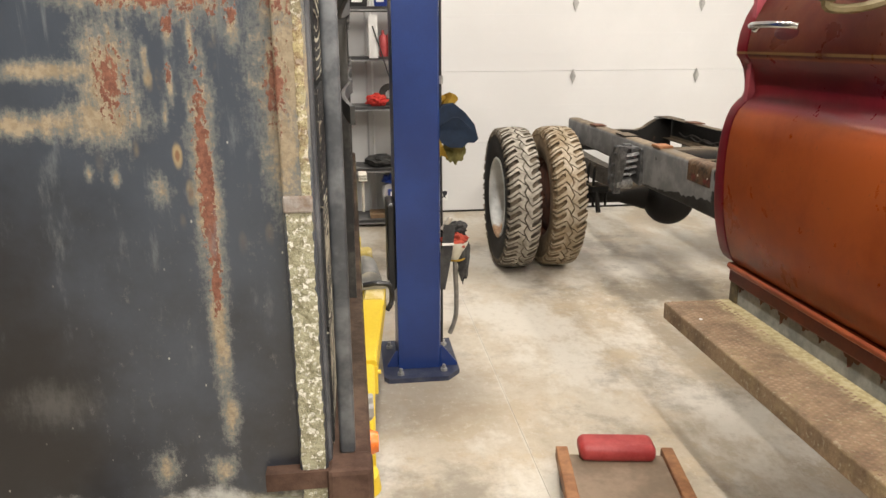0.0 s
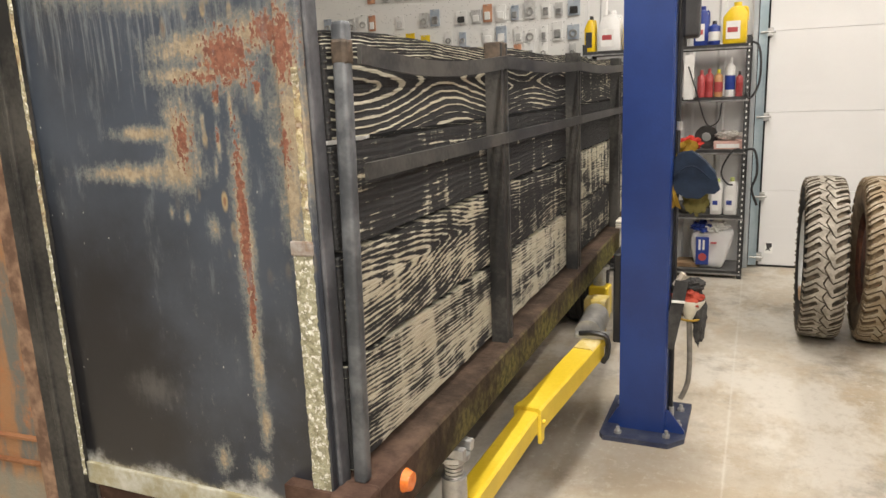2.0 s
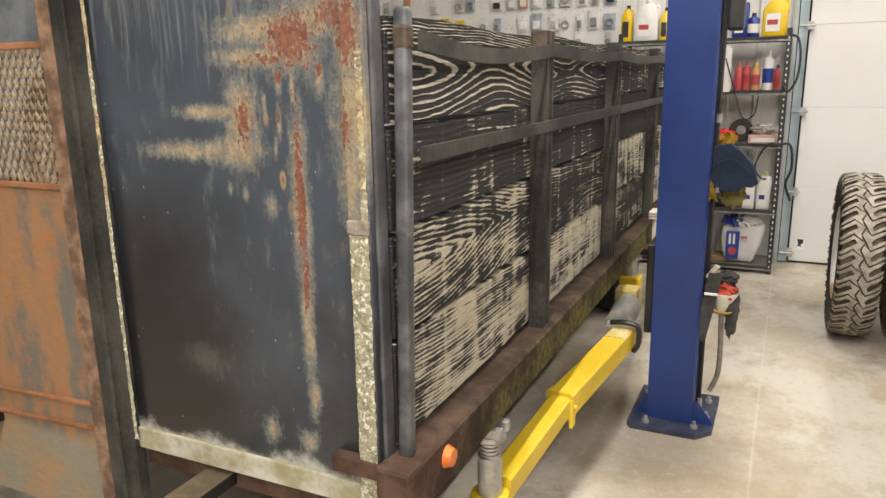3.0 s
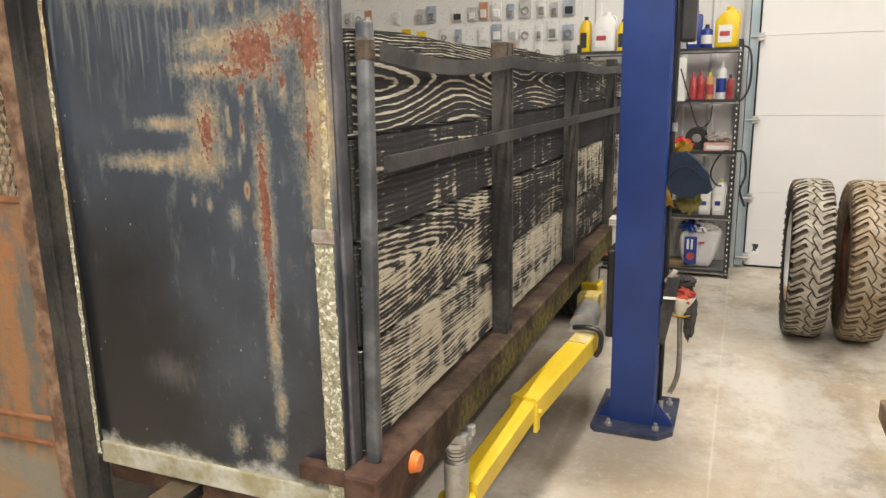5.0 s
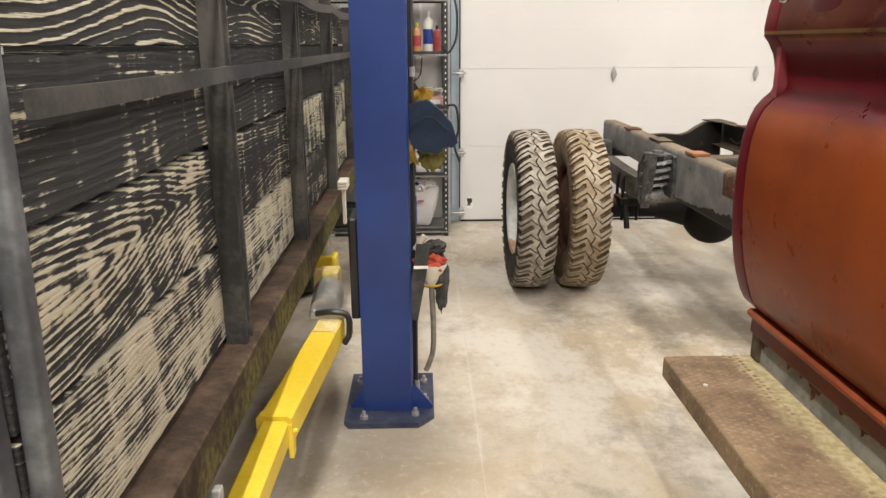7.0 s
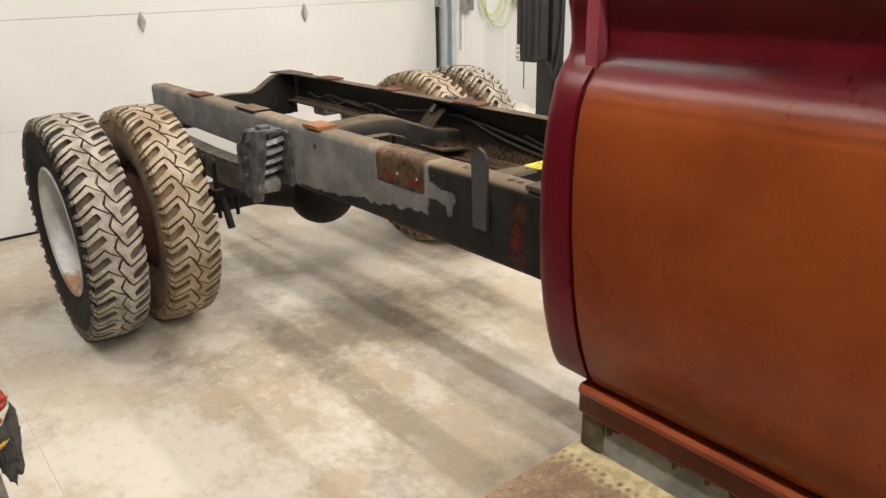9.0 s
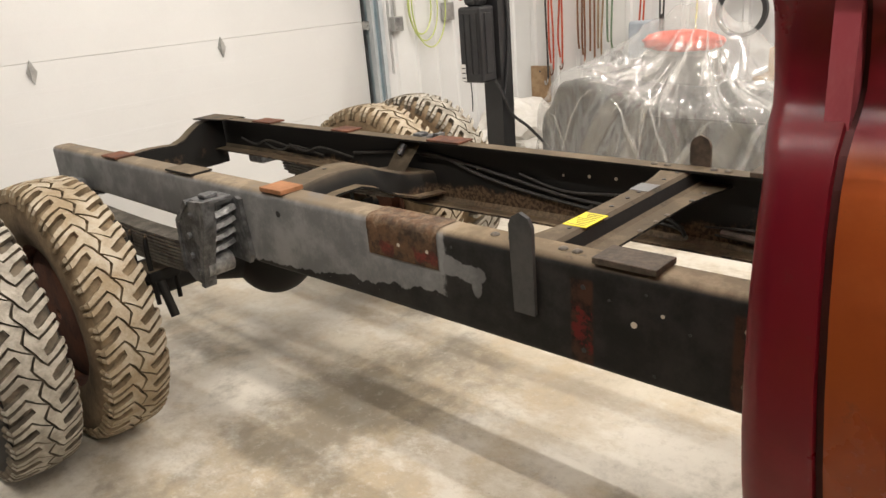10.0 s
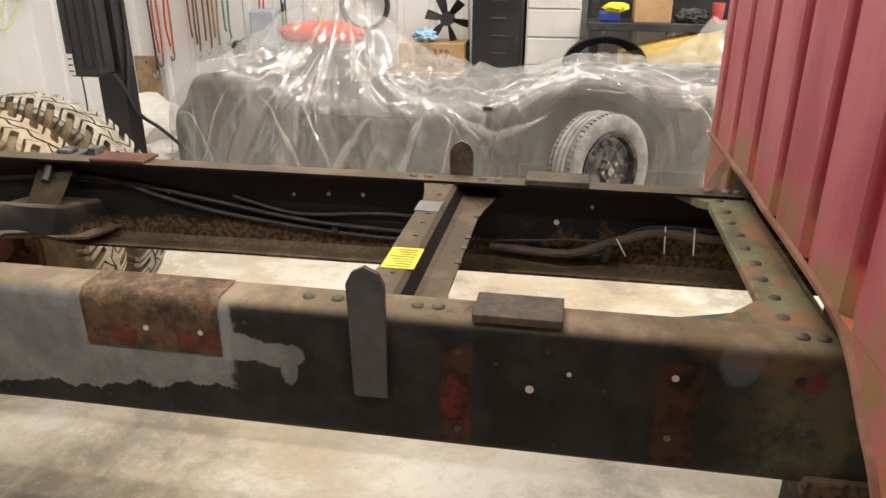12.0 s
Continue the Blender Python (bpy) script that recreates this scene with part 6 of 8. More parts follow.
part("rocker", box((2.780, 1.40, 0.668), (2.83, 3.11, 0.724), 0.006), plain("dark_red_rocker", (0.12, 0.020, 0.010), (0.19, 0.036, 0.016), 8, 0.5), cab)
# upper works out of the camera's way: pillars, roof, glass
bm = box((2.84, 1.42, 1.62), (4.35, 3.08, 1.70), 0.02)
box((3.02, 1.6, 2.10), (4.17, 3.02, 2.20), 0.06, bm)
for x0, x1 in ((2.86, 3.06), (4.33, 4.13)):
    for y0 in (1.50, 2.98):
        sweep([(x0, y0, 1.66), (x1, y0 + (0.14 if y0 < 2 else -0.02), 2.14)], [(-0.04, -0.03), (0.04, -0.03), (0.04, 0.03), (-0.04, 0.03)], bm)
part("cab_top", bm, BACK, cab, "", True)
part("far_side", sheet([[(4.450 - d, y, z) for d, z in SIDE] for y in (1.40, 2.2, 3.08)], 0.012), BACK, cab, "", True)


def back_piece(x0, x1, z0, z1):
    """Ribbed sheet: broad flats with narrow sunk flutes."""
    line, groove = [(x0, 3.128)], [3.342 + 0.208 * k for k in range(-3, 7)]
    for gx in groove:
        if x0 + 0.03 < gx < x1 - 0.03:
            line += [(gx - 0.028, 3.128), (gx - 0.016, 3.114), (gx + 0.016, 3.114), (gx + 0.028, 3.128)]
    line.append((x1, 3.128))
    return prism([*line, (x1, 3.105), (x0, 3.105)], 2, z0, z1)


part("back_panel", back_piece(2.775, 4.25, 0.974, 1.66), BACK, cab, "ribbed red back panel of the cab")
part("back_corner_near", prism([(2.80, 0.765), (2.87, 0.79), (2.947, 0.861), (3.009, 0.897), (3.08, 0.944), (3.17, 0.973), (2.80, 0.973)], 1, 3.105, 3.128), BACK, cab)
part("back_corner_far", prism([(4.25, 0.80), (4.15, 0.88), (4.02, 0.973), (4.25, 0.973)], 1, 3.105, 3.128), BACK, cab)
bm = sweep(glide([(2.81, 3.132, 0.772), (2.87, 3.132, 0.794), (2.947, 3.132, 0.864), (3.009, 3.132, 0.90), (3.08, 3.132, 0.947), (3.17, 3.132, 0.972), (3.385, 3.134, 0.980), (3.59, 3.134, 0.980), (3.72, 3.134, 0.985), (3.95, 3.134, 0.982), (4.24, 3.132, 0.978)], 3), [(-0.004, -0.005), (0.004, -0.005), (0.004, 0.005), (-0.004, 0.005)], up=(0, 1, 0))
part("back_hem", bm, plain("scraped_hem", (0.17, 0.07, 0.045), (0.27, 0.14, 0.085), 12, 0.7), cab)
part("cab_mount", box((3.14, 2.95, 0.902), (3.30, 3.10, 0.94), 0.01), RUBBER, cab)
part("cab_mount", box((3.87, 2.95, 0.902), (4.03, 3.10, 0.94), 0.01), RUBBER, cab)
# door handle
bm = hose([(2.712, 3.005, 1.524), (2.694, 2.98, 1.528), (2.688, 2.90, 1.530), (2.694, 2.80, 1.527), (2.716, 2.775, 1.522)], 0.010, n=10)
ball((2.716, 2.995, 1.522), 0.018, (0.6, 1.2, 0.8), bm)
part("door_handle", bm, CHROME, cab, "chrome pull handle", True)
# darker lens on the skin; the handle recess's shade is in its colour
part("recess_shade", ball((2.7605, 2.90, 1.502), 0.045, (0.10, 1.5, 0.60)), plain("recess_shade_red", (0.07, 0.008, 0.008), (0.11, 0.012, 0.012), 9, 0.5), cab, "", True)
# wing mirror, seen from its painted back
bm = box((2.46, 2.47, 1.59), (2.71, 2.50, 1.86), 0.05, segs=5)
part("mirror_shell", bm, plain("cream_mirror_back", (0.52, 0.50, 0.45), (0.62, 0.60, 0.56), 5, 0.35), cab, "cream wing mirror shell", True)
bm = hose([(2.60, 2.485, 1.595), (2.60, 2.48, 1.56), (2.68, 2.47, 1.56), (2.78, 2.46, 1.59)], 0.012)
ball((2.60, 2.485, 1.585), 0.022, (1, 1, 0.8), bm)
part("mirror_arm", bm, plain("olive_arm", (0.16, 0.13, 0.06), (0.24, 0.20, 0.11), 16, 0.6), cab)
# running board
part("running_board", box((2.552, 1.20, 0.535), (2.802, 3.118, 0.596), 0.006), TREADPLATE, truck, "running board crusted with rust and mud")
studs = bmesh.new()
r_ = random.Random(8)
def stud(at, along, up, size, h):
    """One small raised tread pip: its middle, its two half sides and its height."""
    out = along.cross(up).normalized()
    low = [studs.verts.new(at + along * a * size + up * b * size * 0.75) for a, b in ((-1, -1), (1, -1), (1, 1), (-1, 1))]
    high = [studs.verts.new(at + out * h + along * a * size * 0.65 + up * b * size * 0.5) for a, b in ((-1, -1), (1, -1), (1, 1), (-1, 1))]
    studs.faces.new(high)
    for k in range(4):
        studs.faces.new((low[k], low[(k + 1) % 4], high[(k + 1) % 4], high[k]))


for iy in range(76):
    for ix in range(12):
        x, y = 2.566 + ix * 0.0165, 1.75 + iy * 0.018 + (0.009 if ix % 2 else 0)
        if y > 3.11 or r_.random() < 0.06 or noise.noise(Vector((x * 9, y * 4, 2.0))) > 0.32:
            continue
        stud(Vector((x, y, 0.5955)), Vector((1, 0, 0)), Vector((0, 1, 0)), 0.0055, r_.uniform(0.0012, 0.0028))
    for iz in range(3):
        stud(Vector((2.5525, 1.75 + iy * 0.018 + 0.009 * (iz % 2), 0.550 + iz * 0.0155)), Vector((0, 0, 1)), Vector((0, 1, 0)), 0.0052, -0.002)
tagged(part("tread_studs", studs, plain("rusty_stud", (0.20, 0.125, 0.080), (0.38, 0.265, 0.175), 5, 0.8, 0, 60, 0.4), truck), kind="stuff")
APRON = plain("grey_apron", (0.15, 0.155, 0.15), (0.30, 0.30, 0.28), 11, 0.6, 0, 60, 0.3)
part("step_apron", box((2.792, 1.20, 0.596), (2.800, 3.06, 0.668), 0.002), APRON, truck, "grey splash apron with rust drips")
for y in (3.02, 2.93, 2.86, 2.80, 2.68, 2.60, 2.48, 2.36):
    y, w, h = y + r_.uniform(-0.03, 0.03), r_.uniform(0.012, 0.04), r_.uniform(0.012, 0.045)
    part("rust_drip", prism([(y - w, 0.668), (y + w, 0.668), (y + w * 0.8, 0.668 - h * 0.3), (y + w * 0.45, 0.668 - h * 0.35), (y + w * 0.3, 0.668 - h), (y, 0.668 - h * 0.8), (y - w * 0.2, 0.668 - h * 0.35), (y - w * 0.7, 0.668 - h * 0.4)], 0, 2.7895, 2.7925), DARKRUST, truck)
part("step_bracket", box((2.785, 3.055, 0.597), (2.845, 3.105, 0.70), 0.006), plain("mossy_bracket", (0.06, 0.045, 0.025), (0.13, 0.10, 0.05), 14, 0.8), truck)
for y in (1.6, 2.9):
    part("step_hanger", box((2.68, y - 0.03, 0.50), (3.19, y + 0.03, 0.536), 0.004), CHASSIS, truck)
part("step_screw", ball((2.60, 2.935, 0.598), 0.006, (1, 1, 0.5), seg=8), PAPER, truck)

# ---------------------------------------------------------------- creeper on the floor
creeper = thing("mechanic_creeper", (2.31, 2.6, 0), "low wooden creeper with a red vinyl headrest on the floor", "creeper")
turn = Matrix.Translation((2.355, 2.985, 0)) @ Matrix.Rotation(radians(-9), 4, "Z")
for x in (-0.185, 0.185):
    part("side_rail", box((x - 0.021, -1.02, 0.055), (x + 0.021, 0.02, 0.10), 0.004, turn=turn), OAK, creeper, "worn varnished wooden rail")
part("deck", box((-0.163, -1.0, 0.06), (0.163, -0.01, 0.085), 0.002, turn=turn), plain("stained_deck", (0.17, 0.125, 0.085), (0.27, 0.20, 0.14), 5, 0.7, 0, 50, 0.3), creeper)
part("headrest", box((-0.132, -0.065, 0.082), (0.132, 0.045, 0.145), 0.026, turn=turn, segs=4), VINYL, creeper, "padded red vinyl headrest", True)
part("orange_cloth", ball(turn @ Vector((0.07, -0.36, 0.088)), 0.06, (1.2, 0.5, 0.12)), plain("orange_rag", (0.60, 0.10, 0.03), (0.7, 0.17, 0.05), 12, 0.9), creeper, "", True)
for x in (-0.185, 0.185):
    for y in (-0.1, -0.9):
        p = turn @ Vector((x, y, 0.0))
        part("castor", rod((p.x - 0.012, p.y, 0.028), (p.x + 0.012, p.y, 0.028), 0.028, segs=14), BLACK, creeper)
        part("castor_fork", box((p.x - 0.016, p.y - 0.016, 0.04), (p.x + 0.016, p.y + 0.016, 0.056), 0.002), ZINC, creeper)


# ---------------------------------------------------------------- things hung on the lift column
def rumpled(c, size, seed, amount=0.25, freq=2.2, cut=None):
    bm = bmesh.new()
    bmesh.ops.create_icosphere(bm, subdivisions=4, radius=1.0)
    for v in bm.verts:
        n = noise.fractal(v.co * freq + Vector((seed * 3.1, seed, 0)), 0.8, 2.0, 4)
        fold = abs(noise.noise(v.co * freq * 1.3 + Vector((0, seed * 2.7, 1))))
        s = 1 + amount * n - amount * 0.8 * (0.3 - fold)
        v.co = Vector(c) + Vector((v.co.x * size[0], v.co.y * size[1], v.co.z * size[2])) * s
        if cut is not None and v.co.z < cut:
            v.co.z = cut + (v.co.z - cut) * 0.15
    return bm


cap_thing = thing("cloth_cap", (1.90, 3.97, 1.10), "navy cloth cap hung on the lift column's cable", "cap")
bm = prism([(1.815, 1.14), (1.825, 1.185), (1.87, 1.225), (1.915, 1.23), (1.965, 1.19), (2.005, 1.14), (2.025, 1.075), (2.005, 1.06), (1.975, 1.062), (1.95, 1.04), (1.895, 1.038), (1.85, 1.065)], 1, 3.93, 4.03)
bmesh.ops.subdivide_edges(bm, edges=bm.edges[:], cuts=3, use_grid_fill=True)
for v in bm.verts:
    dx, dz = v.co.x - 1.915, v.co.z - 1.125
    edge = min(1.0, math.hypot(dx / 0.115, dz / 0.105))
    v.co.y = 3.98 + (v.co.y - 3.98) * (1.15 - 0.75 * edge) + 0.02 * noise.noise(v.co * 14)
    v.co += Vector((noise.noise(v.co * 9 + Vector((5, 0, 0))), 0, noise.noise(v.co * 9))) * 0.008
part("crown", bm, NAVY, cap_thing, "", True)
part("seam", hose([(1.835, 3.955, 1.10), (1.88, 3.935, 1.155), (1.93, 3.93, 1.17), (1.99, 3.95, 1.12)], 0.003), NAVY, cap_thing)
rag = thing("shop_rag", (1.85, 3.95, 1.0), "mustard yellow rag draped under a cap", "rag")
bm = bmesh.new()
rows = []
for k in range(9):
    t = k / 8
    rows.append([(1.795 + 0.055 * u + 0.03 * t + 0.010 * math.sin(5 * u + 2 * t), 3.925 + 0.025 * math.sin(7 * u + t * 3), 1.115 - 0.12 * t - 0.012 * math.sin(6 * u)) for u in (0, 0.25, 0.5, 0.75, 1.0)])
part("fold", sheet(rows, 0.006), MUSTARD, rag, "", True)
rows = []
for k in range(7):
    t = k / 6
    rows.append([(1.86 + 0.07 * u + 0.01 * math.sin(6 * t), 3.99 + 0.02 * math.sin(6 * u), 1.265 - 0.06 * t - 0.01 * math.cos(5 * u)) for u in (0, 0.3, 0.6, 1.0)])
part("upper_fold", sheet(rows, 0.006), MUSTARD, rag, "", True)
olive = rumpled((1.93, 4.04, 1.03), (0.05, 0.02, 0.07), 6, 0.3)
part("olive_tail", olive, plain("olive_cloth", (0.13, 0.12, 0.03), (0.20, 0.18, 0.06), 14, 0.95, 0, 200, 0.7), rag, "", True)

funnel = thing("funnel", (1.92, 3.98, 0.15), "white steel funnel with a bent spout hung on the lift column", "funnel")
part("bowl", spin([(0, 0.018), (0.004, 0.018), (0.085, 0.062), (0.095, 0.062), (0.088, 0.055), (0.0, 0.012)], (1.925, 3.985, 0.515), "z", 28), plain("cream_enamel", (0.55, 0.52, 0.42), (0.65, 0.63, 0.55), 9, 0.4), funnel, "", True)
part("rim", spin([(-0.004, 0.045), (0.004, 0.05), (0.004, 0.04), (-0.004, 0.036)], (1.925, 3.985, 0.525), "z", 28), MUSTARD, funnel)
part("spout", hose([(1.925, 3.985, 0.52), (1.928, 3.985, 0.45), (1.932, 3.985, 0.35), (1.93, 3.985, 0.25), (1.915, 3.985, 0.19), (1.90, 3.985, 0.155)], 0.011, n=10), plain("dull_spout", (0.16, 0.15, 0.13), (0.26, 0.245, 0.22), 14, 0.5, 0.4), funnel, "", True)
glove = thing("work_gloves", (1.92, 3.97, 0.4), "red and charcoal work gloves stuffed in a funnel", "gloves")
part("red_glove", rumpled((1.92, 3.975, 0.615), (0.062, 0.045, 0.035), 2, 0.35), REDCLOTH, glove, "", True)
part("grey_glove", rumpled((1.965, 3.99, 0.53), (0.030, 0.03, 0.115), 3, 0.25), GREYCLOTH, glove, "", True)
part("grey_palm", rumpled((1.935, 3.995, 0.665), (0.05, 0.035, 0.03), 5, 0.3), GREYCLOTH, glove, "", True)
bm = sweep(glide([(1.895, 3.94, 0.695), (1.885, 3.925, 0.62), (1.868, 3.92, 0.52), (1.846, 3.925, 0.40)], 5), [(-0.003, -0.026), (0.003, -0.026), (0.003, 0.026), (-0.003, 0.026)], up=(1, 0, 0))
part("cuff_strap", bm, GREYCLOTH, glove)
part("buckle", box((1.858, 3.914, 0.605), (1.912, 3.919, 0.617), 0.002), PAPER, glove)
part("pale_finger", hose([(1.865, 3.96, 0.67), (1.885, 3.955, 0.70), (1.90, 3.955, 0.725)], 0.012), plain("pale_leather", (0.42, 0.38, 0.31), (0.52, 0.48, 0.4), 12, 0.8), glove, "", True)


# ---------------------------------------------------------------- shelving by the door
shelf = thing("storage_shelf", (1.47, 6.88, 0), "dark steel shelving full of oil jugs and bottles beside the door", "shelf")
SX0, SX1, SY0, SY1 = 0.87, 2.085, 6.69, 7.06
SHELVES = (1.745, 1.370, 0.985, 0.490, 0.060)
for x in (SX0, SX1):
    for y in (SY0, SY1):
        s, u = (1 if x == SX0 else -1), (1 if y == SY0 else -1)
        bm = box((min(x, x + s * 0.035), min(y, y + u * 0.003), 0), (max(x, x + s * 0.035), max(y, y + u * 0.003), 1.80))
        box((min(x, x + s * 0.003), min(y, y + u * 0.035), 0), (max(x, x + s * 0.003), max(y, y + u * 0.035), 1.80), 0, bm)
        p = part("upright", bm, SHELFGREY, shelf)
        if y == SY0:
            holes_ = bmesh.new()
            for k in range(40):
                box((x + s * 0.013, y - 0.0015, 0.05 + k * 0.043), (x + s * 0.021, y, 0.066 + k * 0.043), 0, holes_)
            tagged(part("slot_row", holes_, PAPER if x == SX1 else BLACK, p), kind="stuff")
for z in SHELVES:
    bm = box((SX0 + 0.003, SY0 + 0.004, z - 0.030), (SX1 - 0.003, SY0 + 0.010, z))
    box((SX0 + 0.003, SY1 - 0.010, z - 0.030), (SX1 - 0.003, SY1 - 0.004, z), 0, bm)
    part("shelf_beam", bm, SHELFGREY, shelf)
    part("beam_lip", box((SX0 + 0.003, SY0 - 0.002, z - 0.034), (SX1 - 0.003, SY0 + 0.012, z - 0.022), 0.001), SHELFEDGE, shelf)
    part("shelf_board", box((SX0 + 0.006, SY0 + 0.012, z - 0.014), (SX1 - 0.006, SY1 - 0.012, z - 0.002)), plain("grey_shelf_board", (0.10, 0.10, 0.10), (0.17, 0.165, 0.16), 6, 0.6) if z > 1.7 else bpy.data.materials["grey_shelf_board"], shelf)


def jug(x, y, z, w, d, h, body, cap_mat, label_mat, label, stripe=None):
    """A square shouldered oil jug with a handle hole, cap and label."""
    t = thing("oil_jug", (x, y, z), label, "jug", "jugs on the shelving")
    bm = prism([(x - w / 2, z), (x + w / 2, z), (x + w / 2, z + h * 0.72), (x + w * 0.30, z + h * 0.90), (x - w * 0.15, z + h * 0.90), (x - w / 2, z + h * 0.66)], 1, y - d / 2, y + d / 2)
    bmesh.ops.bevel(bm, geom=bm.edges[:], offset=min(w, d) * 0.12, segments=2, affect="EDGES", profile=0.5)
    part("body", bm, body, t, "", True)
    part("cap", rod((x + w * 0.08, y, z + h * 0.88), (x + w * 0.08, y, z + h), w * 0.17, segs=14), cap_mat, t)
    part("label", box((x - w * 0.36, y - d / 2 - 0.002, z + h * 0.12), (x + w * 0.22, y - d / 2 + 0.002, z + h * 0.55), 0.001), label_mat, t)
    if stripe:
        part("stripe", box((x - w * 0.30, y - d / 2 - 0.0035, z + h * 0.28), (x + w * 0.12, y - d / 2 - 0.001, z + h * 0.40)), stripe, t)
    part("grip", hose([(x + w * 0.28, y, z + h * 0.87), (x + w * 0.46, y, z + h * 0.84), (x + w * 0.49, y, z + h * 0.55)], w * 0.06), body, t, "", True)


def bottle(x, y, z, r, h, body, cap_mat, label_mat, label):
    t = thing("bottle", (x, y, z), label, "bottle", "bottles on the shelving")
    part("body", spin([(0, 0.001), (0, r * 0.96), (h * 0.02, r), (h * 0.74, r), (h * 0.79, r * 0.86), (h * 0.83, r * 0.48), (h * 0.86, r * 0.42), (h * 0.86, 0.001)], (x, y, z), "z", 16), body, t, "", True)
    part("cap", rod((x, y, z + h * 0.84), (x, y, z + h), r * 0.42, r * 0.34, 12), cap_mat, t)
    part("label", rod((x, y, z + h * 0.18), (x, y, z + h * 0.55), r * 1.012, segs=16), label_mat, t)


top = SHELVES[0]
jug(0.915, 6.78, top, 0.085, 0.09, 0.27, JUGYELLOW, BLACK, INK, "yellow motor oil jug with a black cap")
jug(1.065, 6.79, top, 0.175, 0.12, 0.30, JUGWHITE, JUGWHITE, PAPER, "white motor oil jug with a printed label", JUGRED)
jug(1.20, 6.78, top, 0.065, 0.07, 0.24, JUGYELLOW, BLACK, INK, "slim yellow oil bottle")
bottle(1.27, 6.80, top, 0.032, 0.24, BLACK, BLACK, INK, "black oil bottle on the shelving")
jug(1.40, 6.80, top, 0.14, 0.11, 0.27, JUGYELLOW, BLACK, INK, "yellow motor oil jug with a black cap")
jug(1.56, 6.80, top, 0.14, 0.11, 0.27, BLACK, JUGRED, PAPER, "black motor oil jug")
jug(1.735, 6.79, top, 0.105, 0.10, 0.28, JUGBLUE, JUGBLUE, PAPER, "blue motor oil jug with a white label", JUGRED)
bottle(1.825, 6.76, top, 0.042, 0.17, JUGBLUE, BLACK, PAPER, "small dark blue bottle")
jug(1.965, 6.78, top, 0.165, 0.12, 0.29, JUGYELLOW, JUGYELLOW, PAPER, "yellow coolant jug with a red and white label", JUGRED)
z = SHELVES[1]
for x, r, h, b, c, l in ((1.745, 0.03, 0.20, JUGRED, JUGRED, JUGRED), (1.80, 0.030, 0.21, JUGRED, JUGRED, VINYL), (1.865, 0.031, 0.20, plain("amber_bottle", (0.50, 0.25, 0.10), (0.6, 0.33, 0.16), 8, 0.3), LABELYELLOW, JUGRED), (1.945, 0.036, 0.28, JUGWHITE, JUGWHITE, JUGBLUE), (2.01, 0.026, 0.18, JUGRED, INK, VINYL), (1.67, 0.03, 0.10, JUGWHITE, JUGWHITE, PAPER),
                         (1.03, 0.035, 0.19, JUGRED, JUGRED, VINYL), (1.12, 0.03, 0.13, JUGWHITE, JUGWHITE, PAPER), (1.19, 0.03, 0.11, JUGWHITE, BLACK, PAPER), (1.26, 0.04, 0.23, JUGRED, JUGRED, PAPER), (1.38, 0.035, 0.2, JUGBLUE, PAPER, PAPER)):
    bottle(x, 6.80, z, r, h, b, c, l, "small shop fluid bottle on the shelving")
z = SHELVES[2]
roll = whole("tape_roll", spin([(-0.03, 0.035), (-0.03, 0.085), (0.03, 0.085), (0.03, 0.035)], (1.79, 6.86, z + 0.086), "y", 28), GREYCLOTH, "grey roll of tape stood on the shelving", "tape roll", smooth=True)
carton = thing("small_carton", (1.95, 6.83, z), "small red and white parts carton", "box")
part("box", box((1.85, 6.74, z), (2.055, 6.94, z + 0.06), 0.002), plain("pink_print", (0.50, 0.27, 0.22), (0.6, 0.4, 0.35), 12, 0.6), carton)
part("label", box((1.87, 6.738, z + 0.01), (2.03, 6.741, z + 0.04)), PAPER, carton)
whole("plastic_bag", rumpled((1.95, 6.82, z + 0.10), (0.09, 0.07, 0.035), 9, 0.35), plain("cloudy_bag", (0.38, 0.36, 0.33), (0.52, 0.50, 0.47), 10, 0.3), "crumpled clear parts bag on a carton", "bag", smooth=True)
whole("red_rag", rumpled((1.68, 6.78, z + 0.045), (0.08, 0.06, 0.05), 4, 0.35), plain("bright_red_rag", (0.50, 0.03, 0.025), (0.6, 0.06, 0.04), 12, 0.9), "bright red shop rag on the shelving", "rag", smooth=True)
whole("knit_hat", rumpled((1.05, 6.80, z + 0.035), (0.10, 0.07, 0.04), 11, 0.25), GREYCLOTH, "black knit hat on the shelving", "hat", smooth=True)
whole("red_case", box((1.14, 6.72, z), (1.30, 6.86, z + 0.05), 0.01), JUGRED, "flat red tool case on the shelving", "case")
z = SHELVES[3]
jug(1.885, 6.78, z, 0.085, 0.12, 0.27, JUGWHITE, HOSEGREEN, PAPER, "white washer fluid jug", JUGBLUE)
jug(1.985, 6.78, z, 0.095, 0.12, 0.28, JUGWHITE, HOSEGREEN, PAPER, "white washer fluid jug", JUGBLUE)
whole("folded_tarp", rumpled((1.70, 6.80, z + 0.05), (0.13, 0.09, 0.05), 12, 0.25), GREYCLOTH, "dark folded tarpaulin on the shelving", "tarp", smooth=True)
bottle(1.16, 6.79, z, 0.05, 0.17, JUGBLUE, JUGWHITE, PAPER, "blue and white spray bottle on the shelving")
jug(1.29, 6.80, z, 0.11, 0.11, 0.25, MUSTARD, BLACK, INK, "yellow jug on the shelving")
whole("red_tray", box((1.0, 6.71, z), (1.12, 6.85, z + 0.03), 0.006), JUGRED, "low red parts tray", "tray")
z = SHELVES[4]
sack = thing("absorbent_sack", (1.83, 6.84, z), "blue and white plastic sack with a folded top", "sack")
